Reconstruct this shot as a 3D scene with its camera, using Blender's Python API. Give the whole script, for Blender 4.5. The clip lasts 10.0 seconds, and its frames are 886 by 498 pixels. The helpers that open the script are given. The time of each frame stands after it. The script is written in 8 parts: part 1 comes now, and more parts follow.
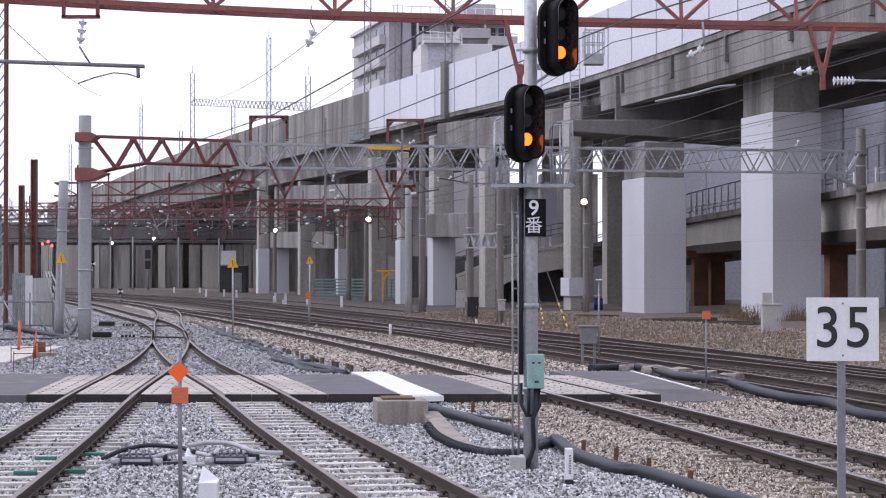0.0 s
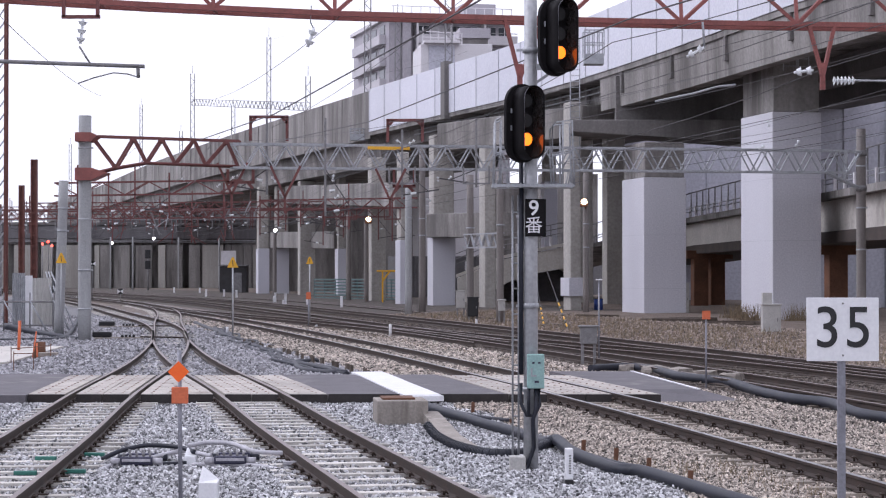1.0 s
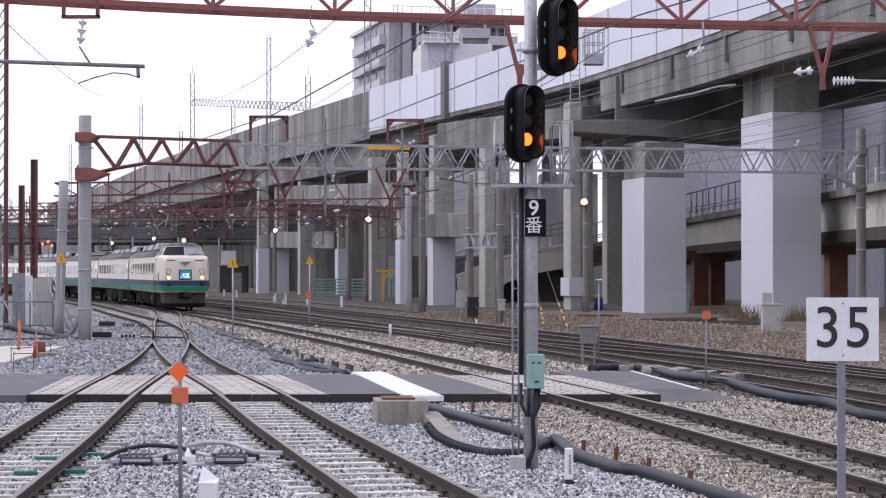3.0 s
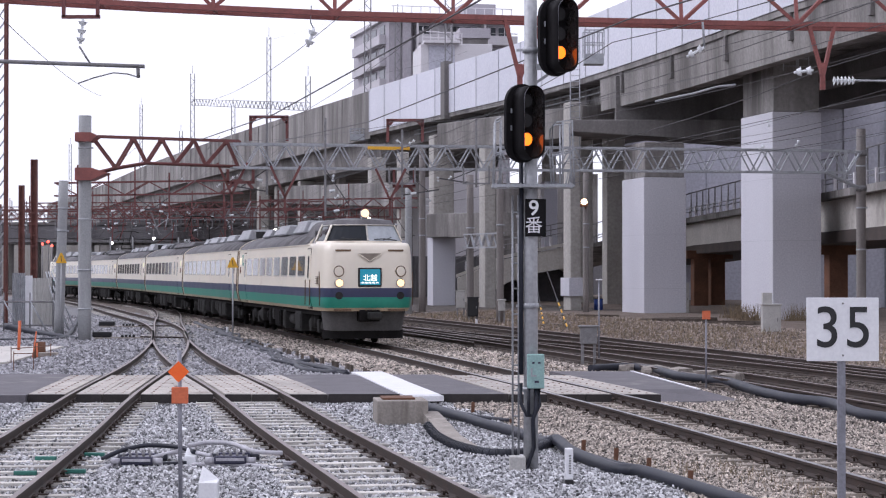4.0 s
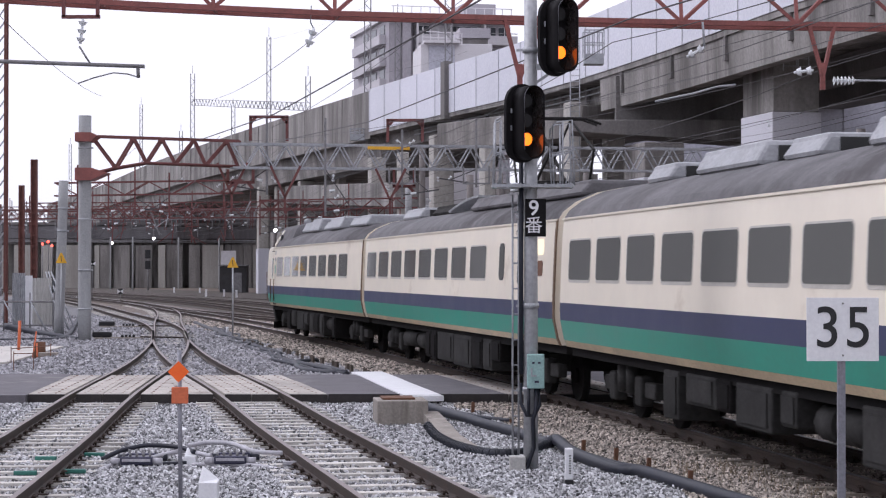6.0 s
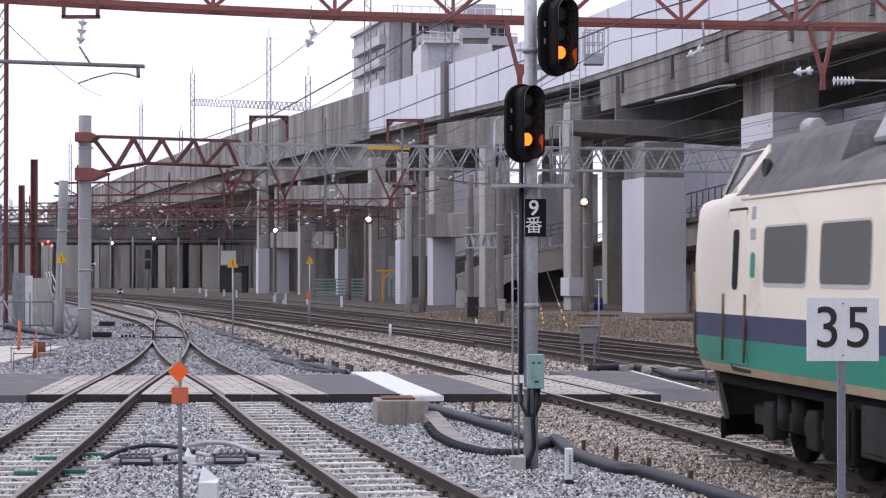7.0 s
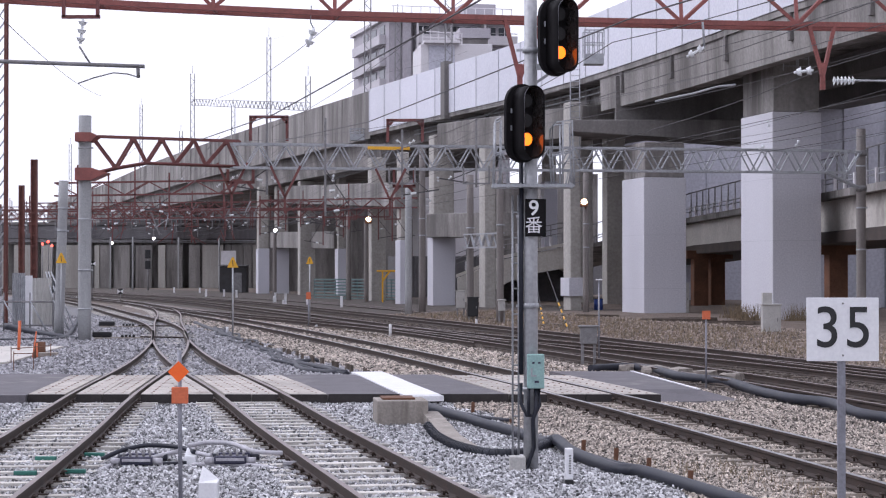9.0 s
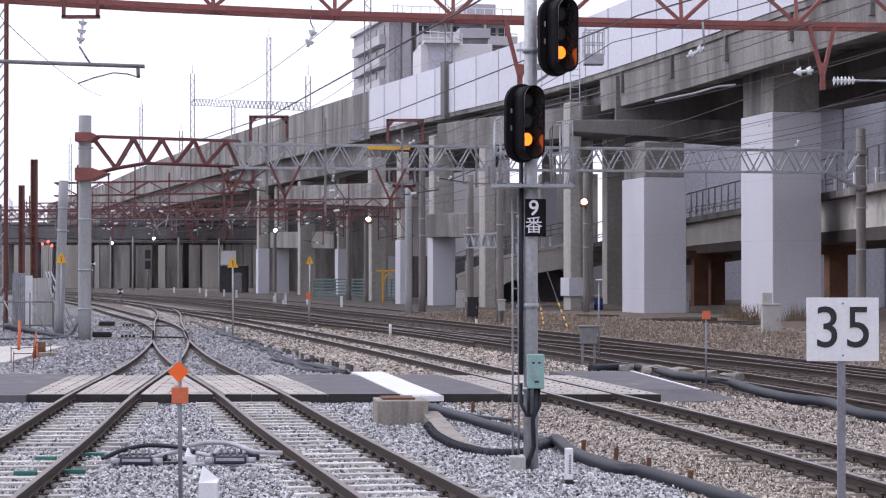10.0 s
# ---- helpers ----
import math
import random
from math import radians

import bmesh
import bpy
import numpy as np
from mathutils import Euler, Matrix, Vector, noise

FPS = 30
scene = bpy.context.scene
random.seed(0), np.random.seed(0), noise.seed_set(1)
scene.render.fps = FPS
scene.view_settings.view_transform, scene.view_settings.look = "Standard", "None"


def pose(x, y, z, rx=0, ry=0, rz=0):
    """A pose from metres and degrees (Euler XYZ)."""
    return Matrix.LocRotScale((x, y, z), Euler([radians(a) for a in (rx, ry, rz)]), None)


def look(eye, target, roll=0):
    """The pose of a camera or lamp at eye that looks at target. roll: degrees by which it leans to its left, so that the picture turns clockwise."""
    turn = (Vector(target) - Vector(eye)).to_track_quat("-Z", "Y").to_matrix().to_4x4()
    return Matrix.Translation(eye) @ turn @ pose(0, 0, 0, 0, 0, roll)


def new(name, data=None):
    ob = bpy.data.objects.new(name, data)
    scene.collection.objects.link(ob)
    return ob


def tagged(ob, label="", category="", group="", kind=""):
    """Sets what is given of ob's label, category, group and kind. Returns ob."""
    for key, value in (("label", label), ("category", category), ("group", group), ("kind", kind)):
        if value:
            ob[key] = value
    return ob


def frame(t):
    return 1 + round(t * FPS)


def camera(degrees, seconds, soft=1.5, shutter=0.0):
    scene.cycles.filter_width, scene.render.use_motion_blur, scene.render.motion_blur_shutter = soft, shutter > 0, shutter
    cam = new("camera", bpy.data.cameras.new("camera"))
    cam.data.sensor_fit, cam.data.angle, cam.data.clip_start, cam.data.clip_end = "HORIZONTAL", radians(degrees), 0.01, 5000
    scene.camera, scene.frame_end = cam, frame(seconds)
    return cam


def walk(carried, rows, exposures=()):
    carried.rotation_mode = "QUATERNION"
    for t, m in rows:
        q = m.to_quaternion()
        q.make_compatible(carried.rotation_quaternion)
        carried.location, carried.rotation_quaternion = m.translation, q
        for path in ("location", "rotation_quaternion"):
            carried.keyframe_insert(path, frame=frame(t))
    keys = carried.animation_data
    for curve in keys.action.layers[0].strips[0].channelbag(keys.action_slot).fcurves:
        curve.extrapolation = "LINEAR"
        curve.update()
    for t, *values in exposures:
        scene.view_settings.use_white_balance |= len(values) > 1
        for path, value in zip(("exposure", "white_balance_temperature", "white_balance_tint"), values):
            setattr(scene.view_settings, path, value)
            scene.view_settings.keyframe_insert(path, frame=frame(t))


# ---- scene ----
# ---------------------------------------------------------------- camera
EYE = (0.0, 0.0, 2.15)
LENS = 24.64
PITCH = 0.64
cam = camera(LENS, 10.0, soft=1.15, shutter=0.04)
# the tripod trembles a little after the train has passed: seconds, pan and tilt in thousandths of a degree
TREMBLE = [(0.0, 0, 0), (5.2, 0, 0), (5.5, 0, -25), (5.8, 0, 0), (6.6, -10, 0), (6.8, -30, 0), (7.0, 0, 0), (7.6, 0, 0), (7.8, -46, 0), (8.0, -52, 0), (8.1, -24, 0), (8.2, 22, 0), (8.3, 46, 0), (8.5, 46, 0), (8.6, 18, 0), (8.8, 0, 0), (10.0, 0, 0)]
walk(cam, [(t, pose(*EYE, 90 + PITCH + tilt / 1000, 0, pan / 1000)) for t, pan, tilt in TREMBLE], exposures=[(t, s, k, 19) for t, s, k in ((0.0, 0.14, 5850), (2.7, 0.14, 5850), (4.0, 0.08, 5850), (4.5, -0.07, 5950), (5.0, -0.10, 5950), (5.5, -0.04, 5950), (6.8, 0.03, 5900), (7.05, 0.05, 5880), (7.3, 0.12, 5850), (10.0, 0.14, 5850))])

# ---------------------------------------------------------------- light: a bright overcast winter sky
SUN_ELEVATION, SUN_AZIMUTH = 42.0, 280.0
world = bpy.data.worlds.new("overcast_sky")
scene.world = world
world.use_nodes = True
wn, wl = world.node_tree.nodes, world.node_tree.links
wn.clear()
sky = wn.new("ShaderNodeTexSky")
sky.sky_type = "NISHITA"
sky.sun_disc = False
sky.sun_elevation, sky.sun_rotation = radians(SUN_ELEVATION), radians(SUN_AZIMUTH)
sky.air_density, sky.dust_density, sky.ozone_density = 1.0, 6.0, 1.0
veil = wn.new("ShaderNodeHueSaturation")
veil.inputs["Saturation"].default_value = 0.06
veil.inputs["Value"].default_value = 1.0
cloud = wn.new("ShaderNodeMix")
cloud.data_type = "RGBA"
cloud.inputs["Factor"].default_value = 0.75
cloud.inputs["B"].default_value = (10.4, 10.3, 10.4, 1)
back = wn.new("ShaderNodeBackground")
back.inputs["Strength"].default_value = 0.125
out = wn.new("ShaderNodeOutputWorld")
wl.new(sky.outputs["Color"], veil.inputs["Color"])
wl.new(veil.outputs["Color"], cloud.inputs["A"])
wl.new(cloud.outputs["Result"], back.inputs["Color"])
wl.new(back.outputs["Background"], out.inputs["Surface"])
sun = new("sun", bpy.data.lights.new("sun", "SUN"))
sun.data.energy, sun.data.angle, sun.data.color = 0.8, radians(25), (1.0, 0.96, 0.92)
a, e = radians(SUN_AZIMUTH), radians(SUN_ELEVATION)
toward = Vector((math.sin(a) * math.cos(e), math.cos(a) * math.cos(e), math.sin(e)))
sun.matrix_world = look((0, 0, 60), Vector((0, 0, 60)) - toward)


# ---------------------------------------------------------------- mesh helpers
def link_mesh(name, bm, materials, smooth=False):
    me = bpy.data.meshes.new(name)
    bm.normal_update()
    bm.to_mesh(me)
    bm.free()
    for m in materials if isinstance(materials, (list, tuple)) else [materials]:
        me.materials.append(m)
    if smooth:
        for p in me.polygons:
            p.use_smooth = True
    return me


def part(name, bm, material, parent, label="", smooth=False, m=None):
    ob = new(name, link_mesh(name, bm, material, smooth))
    ob.parent = parent
    if m is not None:
        ob.matrix_basis = m
    if label:
        ob["label"] = label
    return ob


def thing(name, m, label, category, group="", kind=""):
    ob = new(name)
    ob.empty_display_size = 0.2
    ob.matrix_basis = m
    return tagged(ob, label, category, group, kind)


def solid(name, bm, material, label, category, group="", kind="", smooth=False, m=None):
    ob = new(name, link_mesh(name, bm, material, smooth))
    if m is not None:
        ob.matrix_basis = m
    return tagged(ob, label, category, group, kind)


def box(bm, cx, cy, cz, sx, sy, sz, turn=0.0, mat=0, bevel=0.0):
    m = Matrix.Translation((cx, cy, cz)) @ Matrix.Rotation(turn, 4, "Z") @ Matrix.Diagonal((sx, sy, sz, 1))
    got = bmesh.ops.create_cube(bm, size=1.0, matrix=m)
    faces = {f for v in got["verts"] for f in v.link_faces}
    for f in faces:
        f.material_index = mat
    if bevel:
        edges = list({e for f in faces for e in f.edges})
        made = bmesh.ops.bevel(bm, geom=edges, offset=bevel, segments=2, affect="EDGES", profile=0.5)
        for f in made["faces"]:
            f.material_index = mat


def beam(bm, p, q, w, h=None, mat=0, up=(0, 0, 1)):
    """A bar of section w by h from p to q."""
    p, q = Vector(p), Vector(q)
    h = w if h is None else h
    d = q - p
    n = d.length
    if n < 1e-6:
        return
    d.normalize()
    side = d.cross(Vector(up))
    if side.length < 1e-3:
        side = d.cross(Vector((0, 1, 0)))
    side.normalize()
    top = side.cross(d)
    vs = []
    for end in (p, q):
        for sx, sz in ((-1, -1), (1, -1), (1, 1), (-1, 1)):
            vs.append(bm.verts.new(end + side * (sx * w / 2) + top * (sz * h / 2)))
    for ids in ((3, 2, 1, 0), (4, 5, 6, 7), (0, 1, 5, 4), (1, 2, 6, 5), (2, 3, 7, 6), (3, 0, 4, 7)):
        bm.faces.new([vs[i] for i in ids]).material_index = mat


def tube(bm, points, r, n=8, mat=0, taper=None, caps=True):
    """A round tube along points; taper gives the radius at the end."""
    pts = [Vector(p) for p in points]
    rings = []
    for i, p in enumerate(pts):
        d = (pts[min(i + 1, len(pts) - 1)] - pts[max(i - 1, 0)]).normalized()
        side = d.cross(Vector((0, 0, 1)))
        if side.length < 1e-2:
            side = d.cross(Vector((0, 1, 0)))
        side.normalize()
        top = side.cross(d)
        rad = r if taper is None else r + (taper - r) * i / (len(pts) - 1)
        rings.append([bm.verts.new(p + (side * math.cos(k * math.tau / n) + top * math.sin(k * math.tau / n)) * rad) for k in range(n)])
    for a, b in zip(rings, rings[1:]):
        for k in range(n):
            f = bm.faces.new((a[k], a[(k + 1) % n], b[(k + 1) % n], b[k]))
            f.material_index = mat
            f.smooth = True
    if caps:
        bm.faces.new(rings[0][::-1]).material_index = mat
        bm.faces.new(rings[-1]).material_index = mat


def sweep(bm, path, profile, mat=0, closed=True, caps=True):
    """Sweeps a profile of (right, up) pairs along a level path of (x, y, z) points."""
    rings = []
    for i, p in enumerate(path):
        d = Vector(path[min(i + 1, len(path) - 1)]) - Vector(path[max(i - 1, 0)])
        d.z = 0
        d.normalize()
        right = Vector((d.y, -d.x, 0))
        rings.append([bm.verts.new(Vector(p) + right * a + Vector((0, 0, b))) for a, b in profile])
    n = len(profile)
    for a, b in zip(rings, rings[1:]):
        for k in range(n if closed else n - 1):
            bm.faces.new((a[k], b[k], b[(k + 1) % n], a[(k + 1) % n])).material_index = mat
    if caps and closed:
        bm.faces.new(rings[0]).material_index = mat
        bm.faces.new(rings[-1][::-1]).material_index = mat


def smooth_line(points, step=2.0):
    """A smooth line y -> x through (y, x) points, sampled at even steps of y: a list of (x, y)."""
    ys, xs = np.array([p[0] for p in points], float), np.array([p[1] for p in points], float)
    slope = np.gradient(xs, ys)
    line = []
    for y in np.arange(ys[0], ys[-1] + 1e-6, step):
        i = min(max(int(np.searchsorted(ys, y, "right")) - 1, 0), len(ys) - 2)
        h = ys[i + 1] - ys[i]
        t = (y - ys[i]) / h
        x = (2 * t**3 - 3 * t**2 + 1) * xs[i] + (t**3 - 2 * t**2 + t) * h * slope[i] + (3 * t**2 - 2 * t**3) * xs[i + 1] + (t**3 - t**2) * h * slope[i + 1]
        line.append((float(x), float(y)))
    return line


def shifted(line, d):
    """The line moved d metres to its right."""
    got = []
    for i, (x, y) in enumerate(line):
        x0, y0 = line[max(i - 1, 0)]
        x1, y1 = line[min(i + 1, len(line) - 1)]
        n = math.hypot(x1 - x0, y1 - y0)
        got.append((x + d * (y1 - y0) / n, y - d * (x1 - x0) / n))
    return got


def cut(line, y0, y1):
    return [p for p in line if y0 <= p[1] <= y1]


ARRAYS = {}


def x_at(line, y):
    if id(line) not in ARRAYS:
        ARRAYS[id(line)] = (line, np.array([p[1] for p in line]), np.array([p[0] for p in line]))
    _, ys, xs = ARRAYS[id(line)]
    return float(np.interp(y, ys, xs))


# ---------------------------------------------------------------- materials
def surface(name, color, rough=0.7, metal=0.0, vary=0.25, scale=6.0, fine=60.0, bump=0.15, depth=0.01, second=None, stain=0.0, streak=False, per_object=0.0, per_island=0.0, spec=0.5, grit=0.35):
    """A two-scale surface: broad stains and fine grain vary the colour, the fine noise gives relief."""
    m = bpy.data.materials.new(name)
    m.use_nodes = True
    n, l = m.node_tree.nodes, m.node_tree.links
    b = n["Principled BSDF"]
    b.inputs["Metallic"].default_value = metal
    b.inputs["Specular IOR Level"].default_value = spec
    co = n.new("ShaderNodeTexCoord")
    mp = n.new("ShaderNodeMapping")
    l.new(co.outputs["Object"], mp.inputs["Vector"])
    if streak:
        mp.inputs["Scale"].default_value = (1, 1, 0.12)
    big, small = n.new("ShaderNodeTexNoise"), n.new("ShaderNodeTexNoise")
    big.inputs["Scale"].default_value, big.inputs["Detail"].default_value = scale, 5
    big.inputs["Roughness"].default_value = 0.65
    small.inputs["Scale"].default_value, small.inputs["Detail"].default_value = fine, 3
    l.new(mp.outputs["Vector"], big.inputs["Vector"])
    l.new(co.outputs["Object"], small.inputs["Vector"])
    dark = tuple(c * (1 - vary) for c in color[:3])
    light = tuple(min(c * (1 + vary), 1) for c in color[:3])
    ramp = n.new("ShaderNodeValToRGB")
    ramp.color_ramp.elements[0].position, ramp.color_ramp.elements[1].position = 0.32, 0.68
    ramp.color_ramp.elements[0].color = (*dark, 1)
    ramp.color_ramp.elements[1].color = (*light, 1)
    l.new(big.outputs["Fac"], ramp.inputs["Fac"])
    grain = n.new("ShaderNodeMix")
    grain.data_type, grain.blend_type = "RGBA", "OVERLAY"
    grain.inputs["Factor"].default_value = grit
    l.new(ramp.outputs["Color"], grain.inputs["A"])
    l.new(small.outputs["Fac"], grain.inputs["B"])
    last = grain.outputs["Result"]
    if second is not None:
        spots = n.new("ShaderNodeTexNoise")
        spots.inputs["Scale"].default_value, spots.inputs["Detail"].default_value = scale * 0.6, 8
        spots.inputs["Roughness"].default_value = 0.7
        l.new(mp.outputs["Vector"], spots.inputs["Vector"])
        edge = n.new("ShaderNodeMapRange")
        edge.inputs["From Min"].default_value, edge.inputs["From Max"].default_value = 0.62 - stain * 0.3, 0.72 - stain * 0.2
        l.new(spots.outputs["Fac"], edge.inputs["Value"])
        over = n.new("ShaderNodeMix")
        over.data_type = "RGBA"
        over.inputs["B"].default_value = (*second, 1)
        l.new(edge.outputs["Result"], over.inputs["Factor"])
        l.new(last, over.inputs["A"])
        last = over.outputs["Result"]
    if per_object or per_island:
        if per_object:
            info = n.new("ShaderNodeObjectInfo").outputs["Random"]
        else:
            info = n.new("ShaderNodeNewGeometry").outputs["Random Per Island"]
        k = per_object or per_island
        rng = n.new("ShaderNodeMapRange")
        rng.inputs["To Min"].default_value, rng.inputs["To Max"].default_value = 1 - k, 1 + k
        l.new(info, rng.inputs["Value"])
        hsv = n.new("ShaderNodeHueSaturation")
        l.new(rng.outputs["Result"], hsv.inputs["Value"])
        l.new(last, hsv.inputs["Color"])
        last = hsv.outputs["Color"]
    l.new(last, b.inputs["Base Color"])
    rr = n.new("ShaderNodeMapRange")
    rr.inputs["To Min"].default_value, rr.inputs["To Max"].default_value = max(rough - 0.12, 0.03), min(rough + 0.12, 1)
    l.new(big.outputs["Fac"], rr.inputs["Value"])
    l.new(rr.outputs["Result"], b.inputs["Roughness"])
    if bump:
        bp = n.new("ShaderNodeBump")
        bp.inputs["Strength"].default_value, bp.inputs["Distance"].default_value = bump, depth
        l.new(small.outputs["Fac"], bp.inputs["Height"])
        l.new(bp.outputs["Normal"], b.inputs["Normal"])
    return m


def lamp_surface(name, color, strength):
    m = bpy.data.materials.new(name)
    m.use_nodes = True
    b = m.node_tree.nodes["Principled BSDF"]
    b.inputs["Base Color"].default_value = (*color, 1)
    b.inputs["Roughness"].default_value = 0.25
    b.inputs["Emission Color"].default_value = (*color, 1)
    b.inputs["Emission Strength"].default_value = strength
    return m


def glass_surface(name, color, rough=0.05):
    m = bpy.data.materials.new(name)
    m.use_nodes = True
    n, l = m.node_tree.nodes, m.node_tree.links
    b = n["Principled BSDF"]
    b.inputs["Base Color"].default_value = (*color, 1)
    b.inputs["Roughness"].default_value = rough
    b.inputs["Specular IOR Level"].default_value = 0.16
    return m


CONCRETE = surface("weathered_concrete", (0.238, 0.224, 0.213), 0.85, vary=0.38, scale=0.55, fine=7, bump=0.25, depth=0.02, second=(0.105, 0.096, 0.09), stain=0.48, streak=True)
CONCRETE_PALE = surface("pale_cast_concrete", (0.39, 0.37, 0.34), 0.85, vary=0.22, scale=0.5, fine=7, bump=0.2, depth=0.02, second=(0.27, 0.25, 0.23), stain=0.3, streak=True)
CONCRETE_NEW = surface("clean_pale_concrete", (0.60, 0.57, 0.52), 0.85, vary=0.14, scale=0.5, fine=7, bump=0.15, depth=0.02, second=(0.42, 0.40, 0.37), stain=0.2, streak=True)
# stained concrete; its dark base also paints the shade under the deck
CONCRETE_DARK = surface("stained_shade_concrete", (0.17, 0.16, 0.155), 0.88, vary=0.25, scale=0.4, fine=8, bump=0.2, depth=0.02, second=(0.10, 0.095, 0.09), stain=0.4, streak=True)
JACKET = surface("painted_pier_jacket", (0.56, 0.555, 0.60), 0.6, vary=0.05, scale=0.3, fine=14, bump=0.05, depth=0.01, second=(0.50, 0.50, 0.53), stain=0.1, streak=True)
PANEL = surface("noise_barrier_panel", (0.58, 0.58, 0.64), 0.45, vary=0.05, scale=0.3, fine=8, bump=0.03, per_object=0.04)
BALLAST = surface("crushed_stone", (0.19, 0.187, 0.195), 0.9, vary=0.35, scale=2.0, fine=16, bump=0.9, depth=0.05)
BALLAST_TAN = surface("weathered_crushed_stone", (0.17, 0.14, 0.12), 0.9, vary=0.35, scale=2.0, fine=16, bump=0.9, depth=0.05)
STONE = surface("ballast_stone", (0.40, 0.398, 0.408), 0.88, vary=0.15, scale=8, fine=60, bump=0.2, per_island=0.9)
STONE_TAN = surface("weathered_ballast_stone", (0.37, 0.325, 0.285), 0.88, vary=0.2, scale=8, fine=60, bump=0.2, per_island=0.9)
STONE_FAR = surface("distant_ballast_stone", (0.30, 0.295, 0.31), 0.9, vary=0.15, scale=8, fine=60, bump=0.2, per_island=0.7)
BALLAST_DARK = surface("oily_dark_ballast", (0.075, 0.062, 0.054), 0.9, vary=0.35, scale=2.0, fine=16, bump=0.9, depth=0.05)
STONE_DARK = surface("oily_dark_ballast_stone", (0.12, 0.10, 0.088), 0.88, vary=0.2, scale=8, fine=60, bump=0.2, per_island=0.7)
STONE_BANK = surface("dull_bank_gravel", (0.25, 0.205, 0.175), 0.9, vary=0.2, scale=8, fine=60, bump=0.2, per_island=0.7)
EARTH = surface("dry_brown_earth", (0.145, 0.112, 0.09), 0.95, vary=0.4, scale=1.2, fine=12, bump=0.8, depth=0.05, second=(0.19, 0.15, 0.12), stain=0.3)
RAIL = surface("rusty_rail_side", (0.042, 0.028, 0.022), 0.75, vary=0.35, scale=3, fine=40, bump=0.2)
RAIL_HEAD = surface("worn_rail_head", (0.30, 0.29, 0.30), 0.35, metal=0.85, vary=0.2, scale=2, fine=50, bump=0.05)
RAIL_DULL = surface("brown_rail_head", (0.195, 0.155, 0.145), 0.42, metal=0.45, vary=0.25, scale=2, fine=50, bump=0.05)
SLEEPER_TAN = surface("grimy_concrete_sleeper", (0.27, 0.235, 0.20), 0.88, vary=0.3, scale=4, fine=40, bump=0.3, per_object=0.3)
SLEEPER = surface("pale_concrete_sleeper", (0.49, 0.465, 0.43), 0.88, vary=0.25, scale=4, fine=40, bump=0.3, per_object=0.25)
SLEEPER_WOOD = surface("dark_timber_sleeper", (0.10, 0.08, 0.065), 0.9, vary=0.35, scale=4, fine=40, bump=0.3, per_object=0.25)
# ---------------------------------------------------------------- track lines (plan), rail top at z = 0
def main_x(y):
    u = (min(y, 128.0) - 60) / 60
    x = 5 * (-0.457 - 2.566 * u - 0.385 * u * u + 0.161 * u**3)
    if y > 128.0:
        d = y - 128.0
        x += -0.236 * d - 0.0013 * min(d, 70.0) ** 2 - 0.182 * max(d - 70.0, 0.0)
    return x


MAIN = [(main_x(y), float(y)) for y in np.arange(6.0, 420.1, 1.0)]
LEFT = smooth_line([(10, -4.05), (19.3, -4.67), (26.4, -5.2), (34.8, -5.93), (48.5, -6.92), (65, -8.73), (75, -10.15)], 1.0)
RIGHT = smooth_line([(10, 1.75), (14, 0.9), (20.9, -0.5), (28.6, -2.03), (35.6, -3.33), (48.5, -5.95), (65, -8.73), (75, -10.15)], 1.0)
JOIN = smooth_line([(65, -8.73), (75, -10.1), (86.7, -11.75), (105, -14.2), (120.6, -16.75), (140, -21.2)], 1.0)
BRANCH = smooth_line([(65, -8.73), (75, -10.15), (86.7, -12.3), (104, -16.35), (128.6, -22.1), (160, -30.2), (200, -41), (300, -71), (400, -105)], 1.0)
SECOND = shifted(MAIN, 4.6)
THIRD = shifted(MAIN, 8.3)
FIFTH = cut(shifted(MAIN, 16.5), 156, 400)
FOURTH = cut(shifted(MAIN, 12.5), 82, 400)
LADDER = smooth_line([(36, main_x(36) + 8.3), (50, main_x(50) + 7.5), (66, main_x(66) + 5.7), (80, main_x(80) + 4.65)], 1.0)
CROSS = smooth_line([(62, 1.5), (75, -1.6), (90, -6.2), (105, -11.4), (118, -15.9)], 1.0)

# ---------------------------------------------------------------- ground
def ground_height(x, y):
    """Ballast bed in the yard, a low bank beyond the tracks on the right."""
    d = x - main_x(y)
    z = -0.185
    if d > 10.0:
        z += 0.25 * min((d - 10.0) / 5.0, 1.0)
    if 2.0 < d < 3.0 or 6.2 < d < 6.9:
        z -= 0.03
    z += 0.30 * math.exp(-((x + 9.3) / 0.9) ** 2 - ((y - 55.0) / 5.0) ** 2)
    z += 0.14 * math.exp(-((x + 5.6 - (y - 58.0) * -0.13) / 0.6) ** 2 - ((y - 56.0) / 8.0) ** 2)
    return z + 0.025 * noise.noise((x * 0.7, y * 0.5, 0.0)) + 0.012 * noise.noise((x * 3.1, y * 2.2, 4.0))


